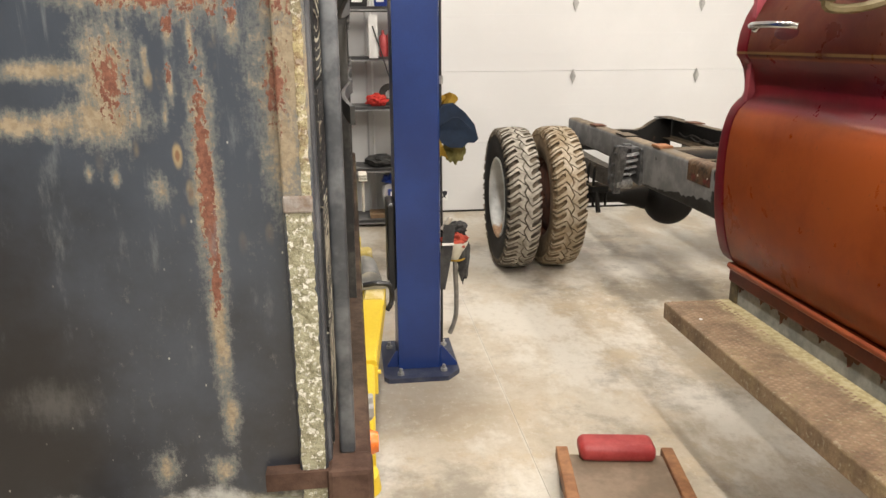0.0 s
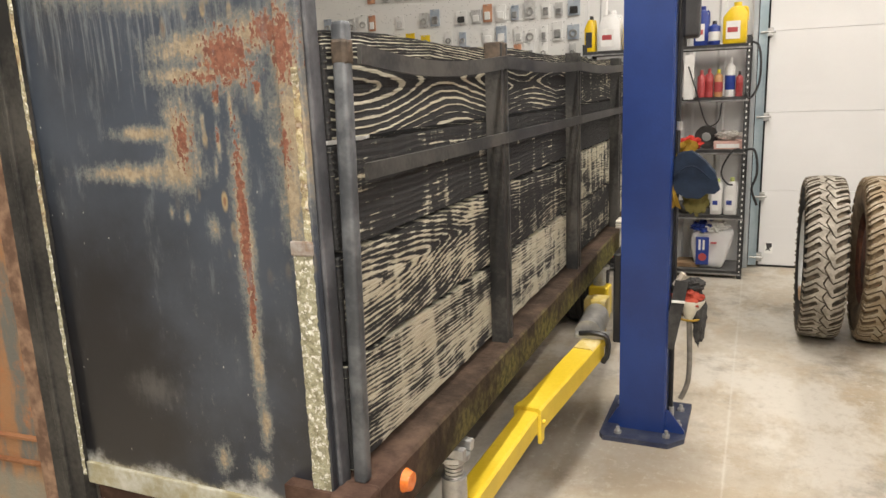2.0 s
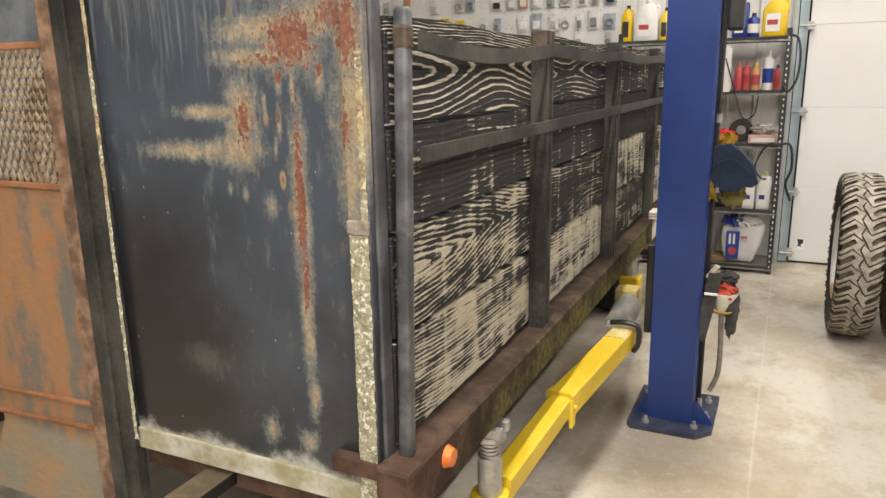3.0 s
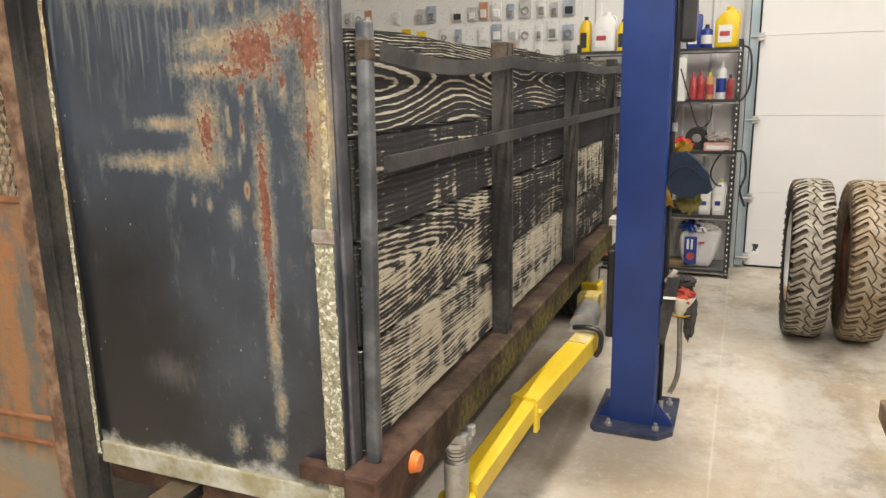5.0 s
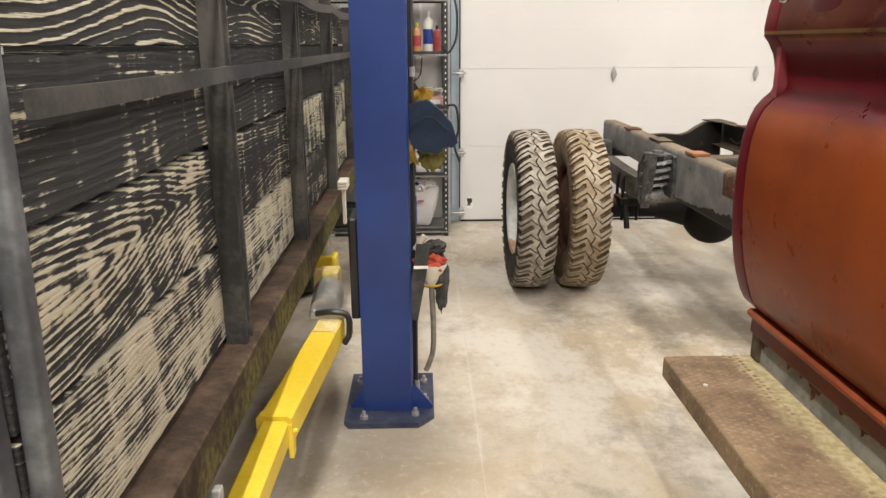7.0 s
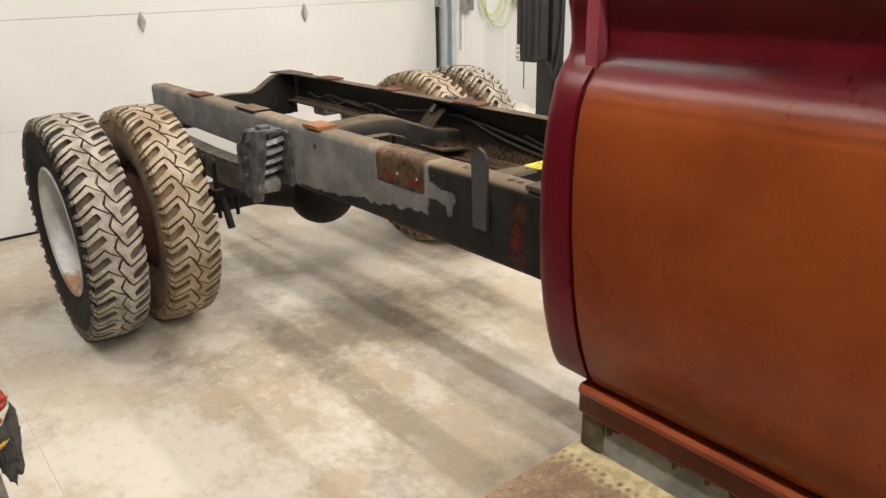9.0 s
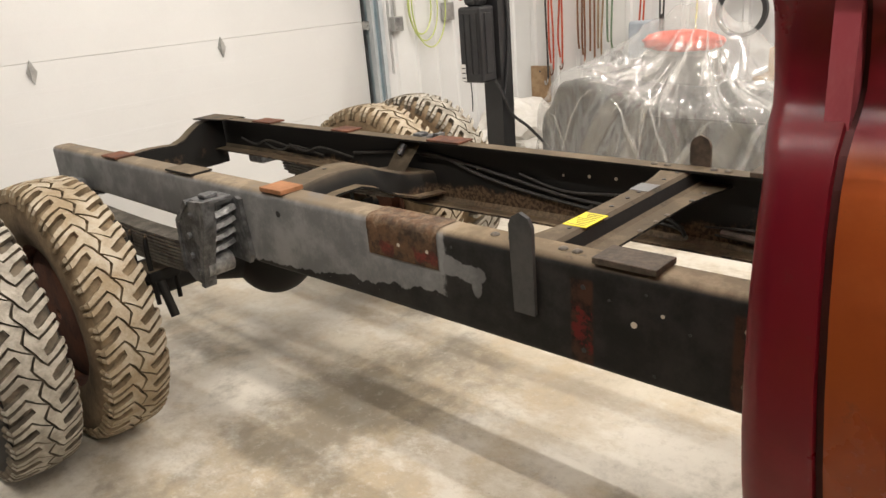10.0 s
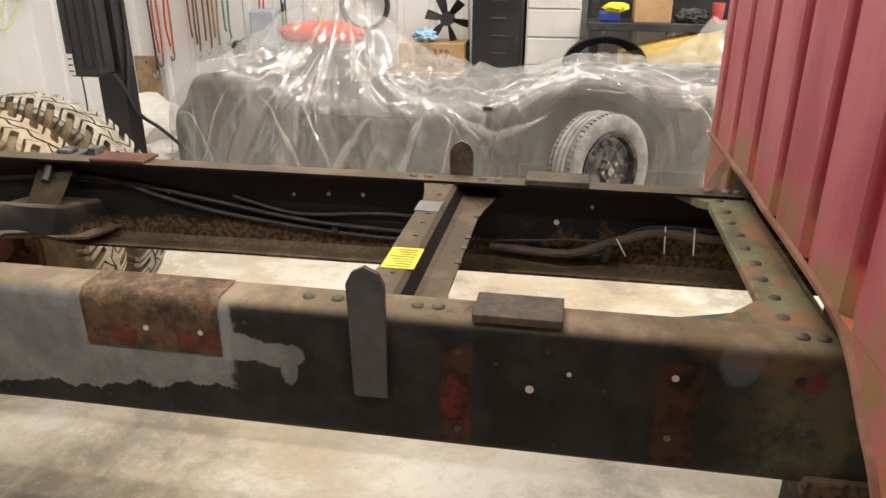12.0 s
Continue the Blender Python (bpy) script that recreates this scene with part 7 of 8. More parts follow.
bm = box((1.72, 6.755, z), (1.985, 6.93, z + 0.31), 0.03, segs=3)
bmesh.ops.subdivide_edges(bm, edges=bm.edges[:], cuts=5, use_grid_fill=True)
for v in bm.verts:
    h = (v.co.z - z) / 0.31
    crumple = abs(noise.noise(v.co * 13)) + 0.5 * abs(noise.noise(v.co * 29))
    v.co += Vector(((v.co.x - 1.85) * 0.20 * math.sin(math.pi * h * 0.9) + 0.03 * (h - 0.4) * h, -0.030 * crumple + 0.01, -0.03 * crumple * (h > 0.7)))
    v.co.x = 1.83 + (v.co.x - 1.83) * (0.74 + 0.30 * h)
    v.co.z = max(z, v.co.z)
part("sack_body", bm, plain("white_sack", (0.66, 0.66, 0.66), (0.74, 0.74, 0.75), 6, 0.35, 0, 16, 0.9), sack, "", True)
part("sack_top", rumpled((1.80, 6.80, z + 0.325), (0.085, 0.07, 0.045), 23, 0.5, 3.2), JUGBLUE, sack, "crumpled blue top", True)
part("sack_top", rumpled((1.835, 6.83, z + 0.385), (0.085, 0.06, 0.030), 27, 0.5, 3.2), JUGBLUE, sack, "crumpled blue top", True)
part("sack_fold", rumpled((1.89, 6.80, z + 0.33), (0.08, 0.07, 0.055), 24, 0.5, 3.4), PAPER, sack, "", True)
part("sack_fold", rumpled((1.765, 6.83, z + 0.375), (0.035, 0.05, 0.025), 29, 0.5, 3.4), PAPER, sack, "", True)
part("sack_print", box((1.855, 6.724, z + 0.20), (1.90, 6.745, z + 0.212), 0.002), JUGRED, sack)
part("sack_print", box((1.75, 6.722, z + 0.03), (1.845, 6.745, z + 0.25), 0.006), JUGBLUE, sack)
part("sack_badge", rod((1.80, 6.717, z + 0.095), (1.80, 6.732, z + 0.095), 0.03, segs=20), JUGRED, sack)
part("sack_words", box((1.77, 6.7185, z + 0.15), (1.785, 6.73, z + 0.23)), PAPER, sack)
part("sack_words", box((1.80, 6.7185, z + 0.15), (1.815, 6.73, z + 0.23)), PAPER, sack)
whole("wood_offcut", box((1.60, 6.75, z), (1.78, 6.95, z + 0.035), 0.003), PLY, "pale wood offcut on the bottom shelf", "board")
tool = thing("tool_case", (1.15, 6.84, z), "black tool case with a red band on the bottom shelf", "tool case")
part("case", box((0.95, 6.73, z), (1.36, 6.98, z + 0.16), 0.015), BLACK, tool)
part("band", box((1.10, 6.727, z + 0.05), (1.22, 6.732, z + 0.10), 0.002), JUGRED, tool)
whole("black_bowl", spin([(0, 0.001), (0, 0.06), (0.09, 0.11), (0.095, 0.105), (0.01, 0.05), (0.01, 0.001)], (1.12, 6.84, z + 0.17), "z", 24), BLACK, "black plastic drain pan on a tool case", "pan", smooth=True)
for k, (pts, r) in enumerate(((((2.09, 6.66, 1.75), (2.13, 6.65, 1.72), (2.15, 6.65, 1.6), (2.14, 6.65, 1.45), (2.09, 6.66, 1.36), (2.06, 6.67, 1.40)), 0.008),
                              (((2.07, 6.66, 0.99), (2.14, 6.65, 0.98), (2.16, 6.65, 0.82), (2.13, 6.65, 0.70), (2.17, 6.66, 0.58)), 0.009),
                              (((2.09, 6.66, 0.97), (2.0, 6.65, 0.99), (1.93, 6.65, 0.88), (1.92, 6.65, 0.80), (1.96, 6.65, 0.74), (2.0, 6.65, 0.73)), 0.007),
                              (((1.66, 6.67, 1.60), (1.72, 6.66, 1.42), (1.80, 6.66, 1.18), (1.88, 6.66, 1.20), (1.90, 6.66, 1.33)), 0.005))):
    whole("power_cord", hose(pts, r), BLACK, "black power cord hung on the shelving", "cord", "cords on the shelving")
whole("paper_sheet", box((1.63, 6.67, 1.36), (1.70, 6.675, 1.68), 0.001), PAPER, "white paper sheet hung on the shelving", "paper")

# ---------------------------------------------------------------- pegboard with small packages
peg = thing("pegboard", (-0.4, NORTH - 0.05, 1.4), "white pegboard hung with small parts packages", "pegboard")
k_ = Mat("pegboard_white", 0.5)
PEG = k_.done(k_.mix(k_.step(k_.cells(40, k_.scaled(1, 0, 1)), 0.12, 0.16), (0.25, 0.25, 0.25), (0.72, 0.72, 0.70)))
part("board", box((-2.6, NORTH - 0.06, 1.45), (0.80, NORTH - 0.045, 2.75), 0.003), PEG, peg)
part("edge_strip", box((0.80, NORTH - 0.065, 1.45), (0.83, NORTH - 0.04, 2.75), 0.003), WHITE, peg)
whole("wall_batten", box((1.24, NORTH - 0.06, 1.4), (1.29, NORTH - 0.037, 3.2), 0.003), WHITE, "white vertical wall batten", "trim", kind="structure")
r_ = random.Random(31)
BLISTER = plain("clear_blister", (0.46, 0.46, 0.45), (0.60, 0.60, 0.59), 14, 0.25)
TINTS = [PAPER, BLISTER, BLISTER, PAPER, plain("blue_card", (0.30, 0.35, 0.42), (0.42, 0.47, 0.52), 14, 0.5), BLISTER, PAPER, BLISTER, plain("orange_card", (0.46, 0.22, 0.13), (0.54, 0.30, 0.18), 14, 0.5), PAPER]
for row, (z0, n) in enumerate(((1.715, 21), (1.87, 21), (2.06, 20), (2.30, 16))):
    for k in range(n):
        x = 0.72 - k * 0.125 + r_.uniform(-0.02, 0.02)
        w, h = r_.uniform(0.055, 0.105), r_.uniform(0.10, 0.16)
        if r_.random() < 0.1:
            continue
        tint = JUGYELLOW if (row == 1 and 10 <= k <= 13) else r_.choice(TINTS)
        p = thing("hanging_package", (x, NORTH - 0.07, z0), "small carded part hung on the pegboard", "package", "packages on the pegboard")
        part("card", box((x - w / 2, NORTH - 0.085, z0), (x + w / 2, NORTH - 0.079, z0 + h), 0.002), tint, p)
        inner = r_.random()
        if inner < 0.6:
            part("content", box((x - w * 0.32, NORTH - 0.10, z0 + h * 0.12), (x + w * 0.32, NORTH - 0.0855, z0 + h * 0.58), 0.006), r_.choice((BLISTER, SHELFEDGE, PAPER, ZINC, PAPER, SHELFEDGE, GREYCLOTH, BLISTER)), p)
        else:
            part("content", spin([(-0.006, w * 0.2), (0.006, w * 0.2), (0.006, w * 0.34), (-0.006, w * 0.34)], (x, NORTH - 0.093, z0 + h * 0.4), "y", 16), r_.choice((SHELFEDGE, ZINC)), p)
        part("hook", rod((x, NORTH - 0.12, z0 + h - 0.01), (x, NORTH - 0.06, z0 + h - 0.01), 0.003, segs=6), ZINC, p)

# ---------------------------------------------------------------- far lift column and the corner
post = thing("lift_column", (5.74, 5.90, 0), "black far lift column with a control box", "car lift")
part("base_plate", box((5.58, 5.75, 0), (5.90, 6.10, 0.02), 0.003), BLACKPAINT, post)
part("column", prism([(5.68, 5.83), (5.80, 5.83), (5.80, 5.97), (5.77, 5.97), (5.77, 5.855), (5.71, 5.855), (5.71, 5.97), (5.68, 5.97)], 2, 0.02, 3.75), BLACKPAINT, post)
part("control_box", box((5.53, 5.85, 0.845), (5.67, 6.03, 1.30), 0.016), BLACK, post, "black moulded power unit box")
for y in (5.895, 5.945, 5.995):
    part("box_rib", box((5.525, y - 0.016, 0.90), (5.533, y + 0.016, 1.26), 0.003), BLACK, post)
part("box_rib", box((5.57, 5.844, 0.90), (5.63, 5.852, 1.26), 0.003), BLACK, post)
part("rating_label", box((5.5245, 5.985, 0.855), (5.5285, 6.026, 0.96)), PAPER, post, "white rating label with dark lines")
for k in range(3):
    part("label_line", box((5.5235, 5.99, 0.872 + 0.03 * k), (5.5247, 6.015, 0.879 + 0.03 * k)), INK, post)
part("box_top", box((5.55, 5.88, 1.30), (5.66, 6.0, 1.42), 0.03), BLACK, post)
part("red_knob", ball((5.54, 6.0, 1.36), 0.022), JUGRED, post, "", True)
part("power_lead", hose([(5.64, 5.85, 0.85), (5.67, 5.815, 0.76), (5.74, 5.80, 0.62), (5.86, 5.74, 0.50), (5.97, 5.62, 0.28), (6.0, 5.60, 0.02)], 0.010), BLACK, post)
part("column_lead", hose([(5.74, 5.822, 1.6), (5.76, 5.82, 1.2), (5.74, 5.82, 0.95), (5.70, 5.822, 0.75)], 0.009), BLACK, post)
whole("thin_cord", hose([(5.56, 5.98, 0.846), (5.565, 5.98, 0.75), (5.56, 5.98, 0.66)], 0.004), BLACK, "thin cord hung from the control box", "cord")

# hoses, conduit and chain on the wall by the door
for k, (x, r) in enumerate(((6.30, 0.16), (6.33, 0.20), (6.38, 0.24))):
    pts = [(x + r * math.cos(a) * 0.8, NORTH - 0.06 - 0.012 * k, 1.30 + r * 1.35 * math.sin(a)) for a in [math.pi * (0.5 + 2 * i / 14) for i in range(15)]]
    whole("air_hose", hose(pts, 0.006, steps=3), HOSEGREEN, "coil of lime green air hose hung on the wall", "hose", "air hoses")
whole("hose_hook", hose([(6.33, NORTH - 0.03, 1.60), (6.33, NORTH - 0.11, 1.58), (6.33, NORTH - 0.12, 1.62)], 0.006), ZINC, "steel hose hook on the wall", "hook")
outlet = thing("wall_outlet", (6.03, NORTH - 0.05, 1.16), "grey steel socket box on a conduit", "outlet")
part("box", box((5.98, NORTH - 0.09, 1.13), (6.08, NORTH - 0.036, 1.24), 0.006), ZINC, outlet)
part("cover", box((5.99, NORTH - 0.093, 1.14), (6.07, NORTH - 0.0905, 1.23), 0.002), SHELFEDGE, outlet)
part("conduit", rod((6.03, NORTH - 0.055, 1.24), (6.03, NORTH - 0.055, 3.2), 0.011, segs=12), ZINC, outlet)
box2 = thing("wall_outlet", (6.64, NORTH - 0.05, 1.2), "grey steel socket box on a conduit", "outlet")
part("box", box((6.57, NORTH - 0.09, 1.16), (6.67, NORTH - 0.036, 1.30), 0.006), ZINC, box2)
part("conduit", rod((6.62, NORTH - 0.055, 1.30), (6.62, NORTH - 0.055, 3.2), 0.011, segs=12), ZINC, box2)
bm = bmesh.new()
for k in range(26):
    a = radians(90 * (k % 2))
    c = Vector((5.945 + 0.002 * math.sin(k), NORTH - 0.07, 1.36 - k * 0.021))
    spin([(-0.0025, 0.008), (0.0025, 0.008), (0.0025, 0.0125), (-0.0025, 0.0125)], c, "y" if k % 2 else "x", 8, bm)
whole("pull_chain", bm, ZINC, "galvanised door chain hung beside the track", "chain")
whole("chain_hook", rod((5.945, NORTH - 0.08, 1.375), (5.945, NORTH - 0.036, 1.375), 0.006, segs=8), ZINC, "steel chain hook on the wall", "hook")
bale = thing("wrapped_bale", (6.7, 6.4, 0), "white plastic wrapped bundle on the floor", "bundle")
part("wrap", rumpled((6.62, 6.35, 0.26), (0.36, 0.42, 0.28), 41, 0.22, 1.9, 0.0), WRAP, bale, "", True)
part("wrap", rumpled((6.45, 6.05, 0.16), (0.25, 0.28, 0.17), 43, 0.25, 1.9, 0.0), WRAP, bale, "", True)
part("wrap", rumpled((6.1, 6.55, 0.2), (0.25, 0.3, 0.21), 44, 0.25, 1.9, 0.0), WRAP, bale, "", True)

# ---------------------------------------------------------------- the car under its sheet
def between(table, y):
    """Smooth reading of a table of (y, value, ...) rows, y falling."""
    for a, b in zip(table, table[1:]):
        if a[0] >= y >= b[0]:
            t = (a[0] - y) / (a[0] - b[0])
            t = t * t * (3 - 2 * t)
            return [p + (q - p) * t for p, q in zip(a[1:], b[1:])]
    return list(table[-1][1:]) if y < table[-1][0] else list(table[0][1:])


# y, height of the near shoulder, height of the ridge, how far the near side comes out
FORM = ((5.84, 0.42, 0.42, 0.16), (5.74, 0.66, 0.64, 0.05), (5.58, 0.84, 0.82, 0.00), (5.40, 0.87, 0.97, 0.00), (5.18, 0.78, 1.10, 0.04), (5.00, 0.72, 1.18, 0.07), (4.86, 0.70, 1.225, 0.08), (4.62, 0.69, 1.07, 0.08), (4.45, 0.68, 0.94, 0.08), (4.31, 0.68, 0.86, 0.08),
        (4.07, 0.69, 0.83, 0.08), (3.90, 0.70, 0.80, 0.08), (3.75, 0.76, 0.81, 0.12), (3.62, 0.81, 0.83, 0.16), (3.50, 0.85, 0.87, 0.17), (3.20, 0.85, 0.87, 0.17), (3.05, 0.83, 0.88, 0.12), (2.90, 0.80, 0.97, 0.06), (2.78, 0.80, 1.10, 0.05), (2.50, 0.78, 1.16, 0.08))


def drape(inset, folds, n=300, foot=0.06, hem=(5.84, 2.5)):
    rows = []
    for i in range(n + 1):
        y = hem[0] - (hem[0] - hem[1]) * i / n
        near, ridge, back = between(FORM, y)
        near, ridge = near - inset, (ridge if folds else min(ridge, 0.80)) - inset
        x0 = 5.90 + back + inset
        room = max(0.0, 1 - abs(y - 3.34) / 0.45) * (1.0 if folds else 0.0)
        key = [(x0 - 0.10 * folds + 0.14 * room, foot), (x0 - 0.03 * folds + 0.09 * room, 0.25), (x0 + 0.02 * room, near - 0.22), (x0 + 0.01, near - 0.07), (x0 + 0.07, near), (x0 + 0.22, near + 0.35 * (ridge - near)), (6.45, ridge), (6.68, near + 0.5 * (ridge - near)), (6.98 - inset, near - 0.06), (7.08 - inset, 0.4), (7.12 - inset, foot)]
        line = glide([(x, 0, z) for x, z in key], 8 if folds else 5)
        row = []
        for j, p in enumerate(line):
            t = j / (len(line) - 1)
            p = Vector((p.x, y, p.z))
            if folds:
                side = max(0.0, 1 - t / 0.45)
                # sharp-edged hanging folds, finer ones between them, and creases fanning from the peak
                f = 1 - 2.6 * abs(noise.noise(Vector((y * 5.5 + p.z * 2.2, p.z * 0.9, 3.0))))
                g = 1 - 2.6 * abs(noise.noise(Vector((y * 15 - p.z * 6, p.z * 2.2 + p.x * 3, 7.0))))
                q = 1 - 2.6 * abs(noise.noise(Vector((p.x * 6 + y * 5, y * 7 - p.x * 3, 1.0))))
                a = math.atan2(max(0.02, 1.24 - p.z), y - 4.86)
                fan = (1 - 1.5 * abs(math.sin(a * 10 + 1.2 * noise.noise(Vector((a * 3, p.x * 2, 0.5)))))) * max(0.0, 1 - abs(y - 4.86) / 1.1)
                wheel_room = max(0.0, 1 - abs(y - 3.34) / 0.5)
                p.x -= folds * min(1.0, 1.5 * side) * (0.038 * f + 0.016 * g + 0.040 * fan) * (1 - 0.9 * wheel_room)
                p.z += folds * (1 - side) * (0.022 * q + 0.010 * g + 0.016 * fan)
            row.append(p)
        rows.append(row)
    return rows


car = thing("covered_car", (6.5, 4.2, 0), "grey car body under a clear plastic sheet", "car")
part("body", sheet(drape(0.045, 0.0, 60, foot=0.22, hem=(5.76, 3.96))), BODYGREY, car, "grey primed car body", True)
rows = []
for k in range(19):
    a = math.pi * k / 18
    rows.append([(x, 3.42 + (0.44 + d) * math.cos(a), 0.38 + (0.40 + d) * math.sin(a)) for x, d in ((6.22, -0.05), (6.12, -0.05), (6.10, -0.02), (6.10, 0.02), (6.13, 0.055), (6.22, 0.065), (6.5, 0.06))])
part("wheel_arch", sheet(rows, 0.006), BODYGREY, car, "grey rounded front fender", True)
part("scuttle", box((6.22, 2.6, 0.30), (6.95, 3.96, 0.72), 0.05), BODYGREY, car)
part("seat", rumpled((6.42, 4.98, 0.99), (0.07, 0.27, 0.075), 51, 0.1), BODYRED, car, "red seat", True)
part("seat_base", box((6.36, 4.72, 0.70), (6.52, 5.24, 0.95), 0.04), plain("pale_seat_back", (0.16, 0.155, 0.145), (0.24, 0.235, 0.22), 6, 0.8), car)
part("door_line", box((5.985, 4.30, 0.60), (5.995, 4.98, 0.612), 0.002), BLACK, car)
part("door_catch", box((5.98, 3.92, 0.665), (5.995, 3.97, 0.685), 0.003), BLACK, car)
part("body_rest", box((6.02, 3.95, 0.0), (7.0, 5.55, 0.24), 0.02), BLACKPAINT, car, "black low platform")
SKIN = drape(0.0, 1.0)


def fold_lines():
    """Long creases standing up from the sheet: a fan from its peak, swags between, and runs along the nose."""
    r = random.Random(19)
    n, m = len(SKIN) - 1, len(SKIN[0]) - 1

    def at(y, j):
        i = min(max((5.84 - y) / 3.34 * n, 0), n - 1.001)
        j = min(max(j, 0), m - 1.001)
        a, b, u, w = int(i), int(j), i % 1, j % 1
        return (SKIN[a][b] * (1 - u) + SKIN[a + 1][b] * u) * (1 - w) + (SKIN[a][b + 1] * (1 - u) + SKIN[a + 1][b + 1] * u) * w

    ways = []
    for k in range(46):
        y1, j1 = 5.75 - 2.05 * (k + r.random()) / 46, r.uniform(4, 34)
        s0, s1 = r.uniform(0.02, 0.35), r.uniform(0.5, 1.0)
        bow = r.uniform(-0.12, 0.12)
        ways.append([(4.84 + (y1 - 4.84) * s ** 0.85 + bow * math.sin(math.pi * s), 47 + (j1 - 47) * s) for s in (s0 + (s1 - s0) * q / 16 for q in range(17))])
    for k in range(38):
        y0, j0 = r.uniform(2.6, 4.2), r.uniform(24, 48)
        y1, j1 = y0 + r.uniform(0.3, 0.9) * r.choice((-1, 1)), j0 + r.uniform(-9, 3)
        bow = r.uniform(-6, 2)
        ways.append([(y0 + (y1 - y0) * q / 14, j0 + (j1 - j0) * q / 14 + bow * math.sin(math.pi * q / 14)) for q in range(15)])
    for k in range(14):
        y0 = r.uniform(2.6, 5.75)
        if 3.0 < y0 < 3.75:
            continue
        y1, j0 = y0 + r.uniform(-0.45, 0.45), r.uniform(14, 30)
        ways.append([(y0 + (y1 - y0) * q / 12, j0 * (1 - q / 12) + 2) for q in range(13)])
    bm = bmesh.new()
    for way in ways:
        wide = r.choice((0.003, 0.005, 0.008, 0.014, 0.020)) * r.uniform(0.7, 1.2)
        p = [at(y, j) for y, j in way]
        rows = []
        for k, c in enumerate(p):
            along = (p[min(k + 1, len(p) - 1)] - p[max(k - 1, 0)]).normalized()
            y, j = way[k]
            out = (at(y + 0.02, j) - at(y - 0.02, j)).cross(at(y, j + 1) - at(y, j - 1)).normalized()
            out = out if out.x < 0.2 else -out
            side = along.cross(out).normalized()
            w = wide * (0.15 + math.sin(math.pi * k / (len(p) - 1)))
            rows.append([c - side * w + out * 0.002, c + out * (0.002 + min(w, 0.008) * 0.9), c + side * w + out * 0.002])
        sheet(rows, bm=bm)
    return bm


cover = whole("plastic_sheet", sheet(SKIN), FILM, "clear creased plastic sheet draped over a car", "plastic sheet", smooth=True)
part("folds", fold_lines(), FOLDFILM, cover)


def car_wheel():
    prof = [(-0.07, 0.205), (-0.09, 0.225), (-0.098, 0.265), (-0.094, 0.295), (-0.082, 0.312)]
    for v in (-0.052, -0.018, 0.018, 0.052):
        prof += [(v - 0.006, 0.3195), (v - 0.004, 0.312), (v + 0.004, 0.312), (v + 0.006, 0.3195)]
    prof += [(0.082, 0.312), (0.094, 0.295), (0.098, 0.265), (0.09, 0.225), (0.07, 0.205)]
    m = Matrix.Translation((5.76, 3.355, 0.44)) @ Matrix.Rotation(radians(45), 4, "Z") @ Matrix.Rotation(radians(4), 4, "Y") @ Matrix.Scale(0.89, 4)
    bits = [("wheel", spin(prof, (0, 0, 0), "x", 48), TYREGREY, "", True)]
    sipes = bmesh.new()
    for k in range(64):
        a = 2 * math.pi * k / 64
        for v in (-0.069, 0.069):
            c = Vector((v, 0.3165 * math.cos(a), 0.3165 * math.sin(a)))
            box((-0.014, -0.0035, -0.0035), (0.014, 0.0035, 0.0035), 0, sipes, Matrix.Translation(c) @ Matrix.Rotation(a, 4, "X"))
    bits.append(("tread_sipes", sipes, GROOVE, "", False))
    bits.append(("rim", spin([(-0.085, 0.205), (-0.09, 0.215), (-0.093, 0.205), (-0.085, 0.192), (-0.05, 0.185), (-0.045, 0.17), (-0.062, 0.12), (-0.058, 0.06), (-0.075, 0.05), (-0.075, 0.004), (-0.05, 0.004), (-0.04, 0.16), (0.0, 0.19), (0.08, 0.2)], (0, 0, 0), "x", 40), plain("worn_black_rim", (0.035, 0.035, 0.036), (0.16, 0.16, 0.16), 18, 0.22, 0.6, 60, 0.3), "black steel rim", True))
    vents = bmesh.new()
    for k in range(14):
        a = 2 * math.pi * k / 14
        ball((-0.056, 0.148 * math.cos(a), 0.148 * math.sin(a)), 0.019, (0.3, 1, 1), vents, 8)
    bits.append(("rim_slot", vents, INK, "", True))
    nuts = rod((-0.09, 0, 0), (-0.07, 0, 0), 0.024, segs=14)
    for k in range(5):
        a = 2 * math.pi * k / 5
        rod((-0.085, 0.055 * math.cos(a), 0.055 * math.sin(a)), (-0.055, 0.055 * math.cos(a), 0.055 * math.sin(a)), 0.010, segs=6, bm=nuts)
    bits.append(("wheel_nuts", nuts, plain("worn_nuts", (0.20, 0.17, 0.14), (0.45, 0.42, 0.38), 30, 0.3, 0.8), "", True))
    tyre = car
    for name, bm, mat, lab, smooth in bits:
        for v in bm.verts:
            v.co = m @ v.co
        piece = part(name, bm, mat, tyre, lab, smooth)
        if name == "wheel":
            tyre = piece
            piece["label"] = "grey car tyre on a black steel rim"
        if name in ("tread_sipes", "rim_slot"):
            tagged(piece, kind="stuff")


car_wheel()
part("stub_axle", rod((5.80, 3.385, 0.44), (6.4, 3.40, 0.42), 0.03), BLACKPAINT, car)

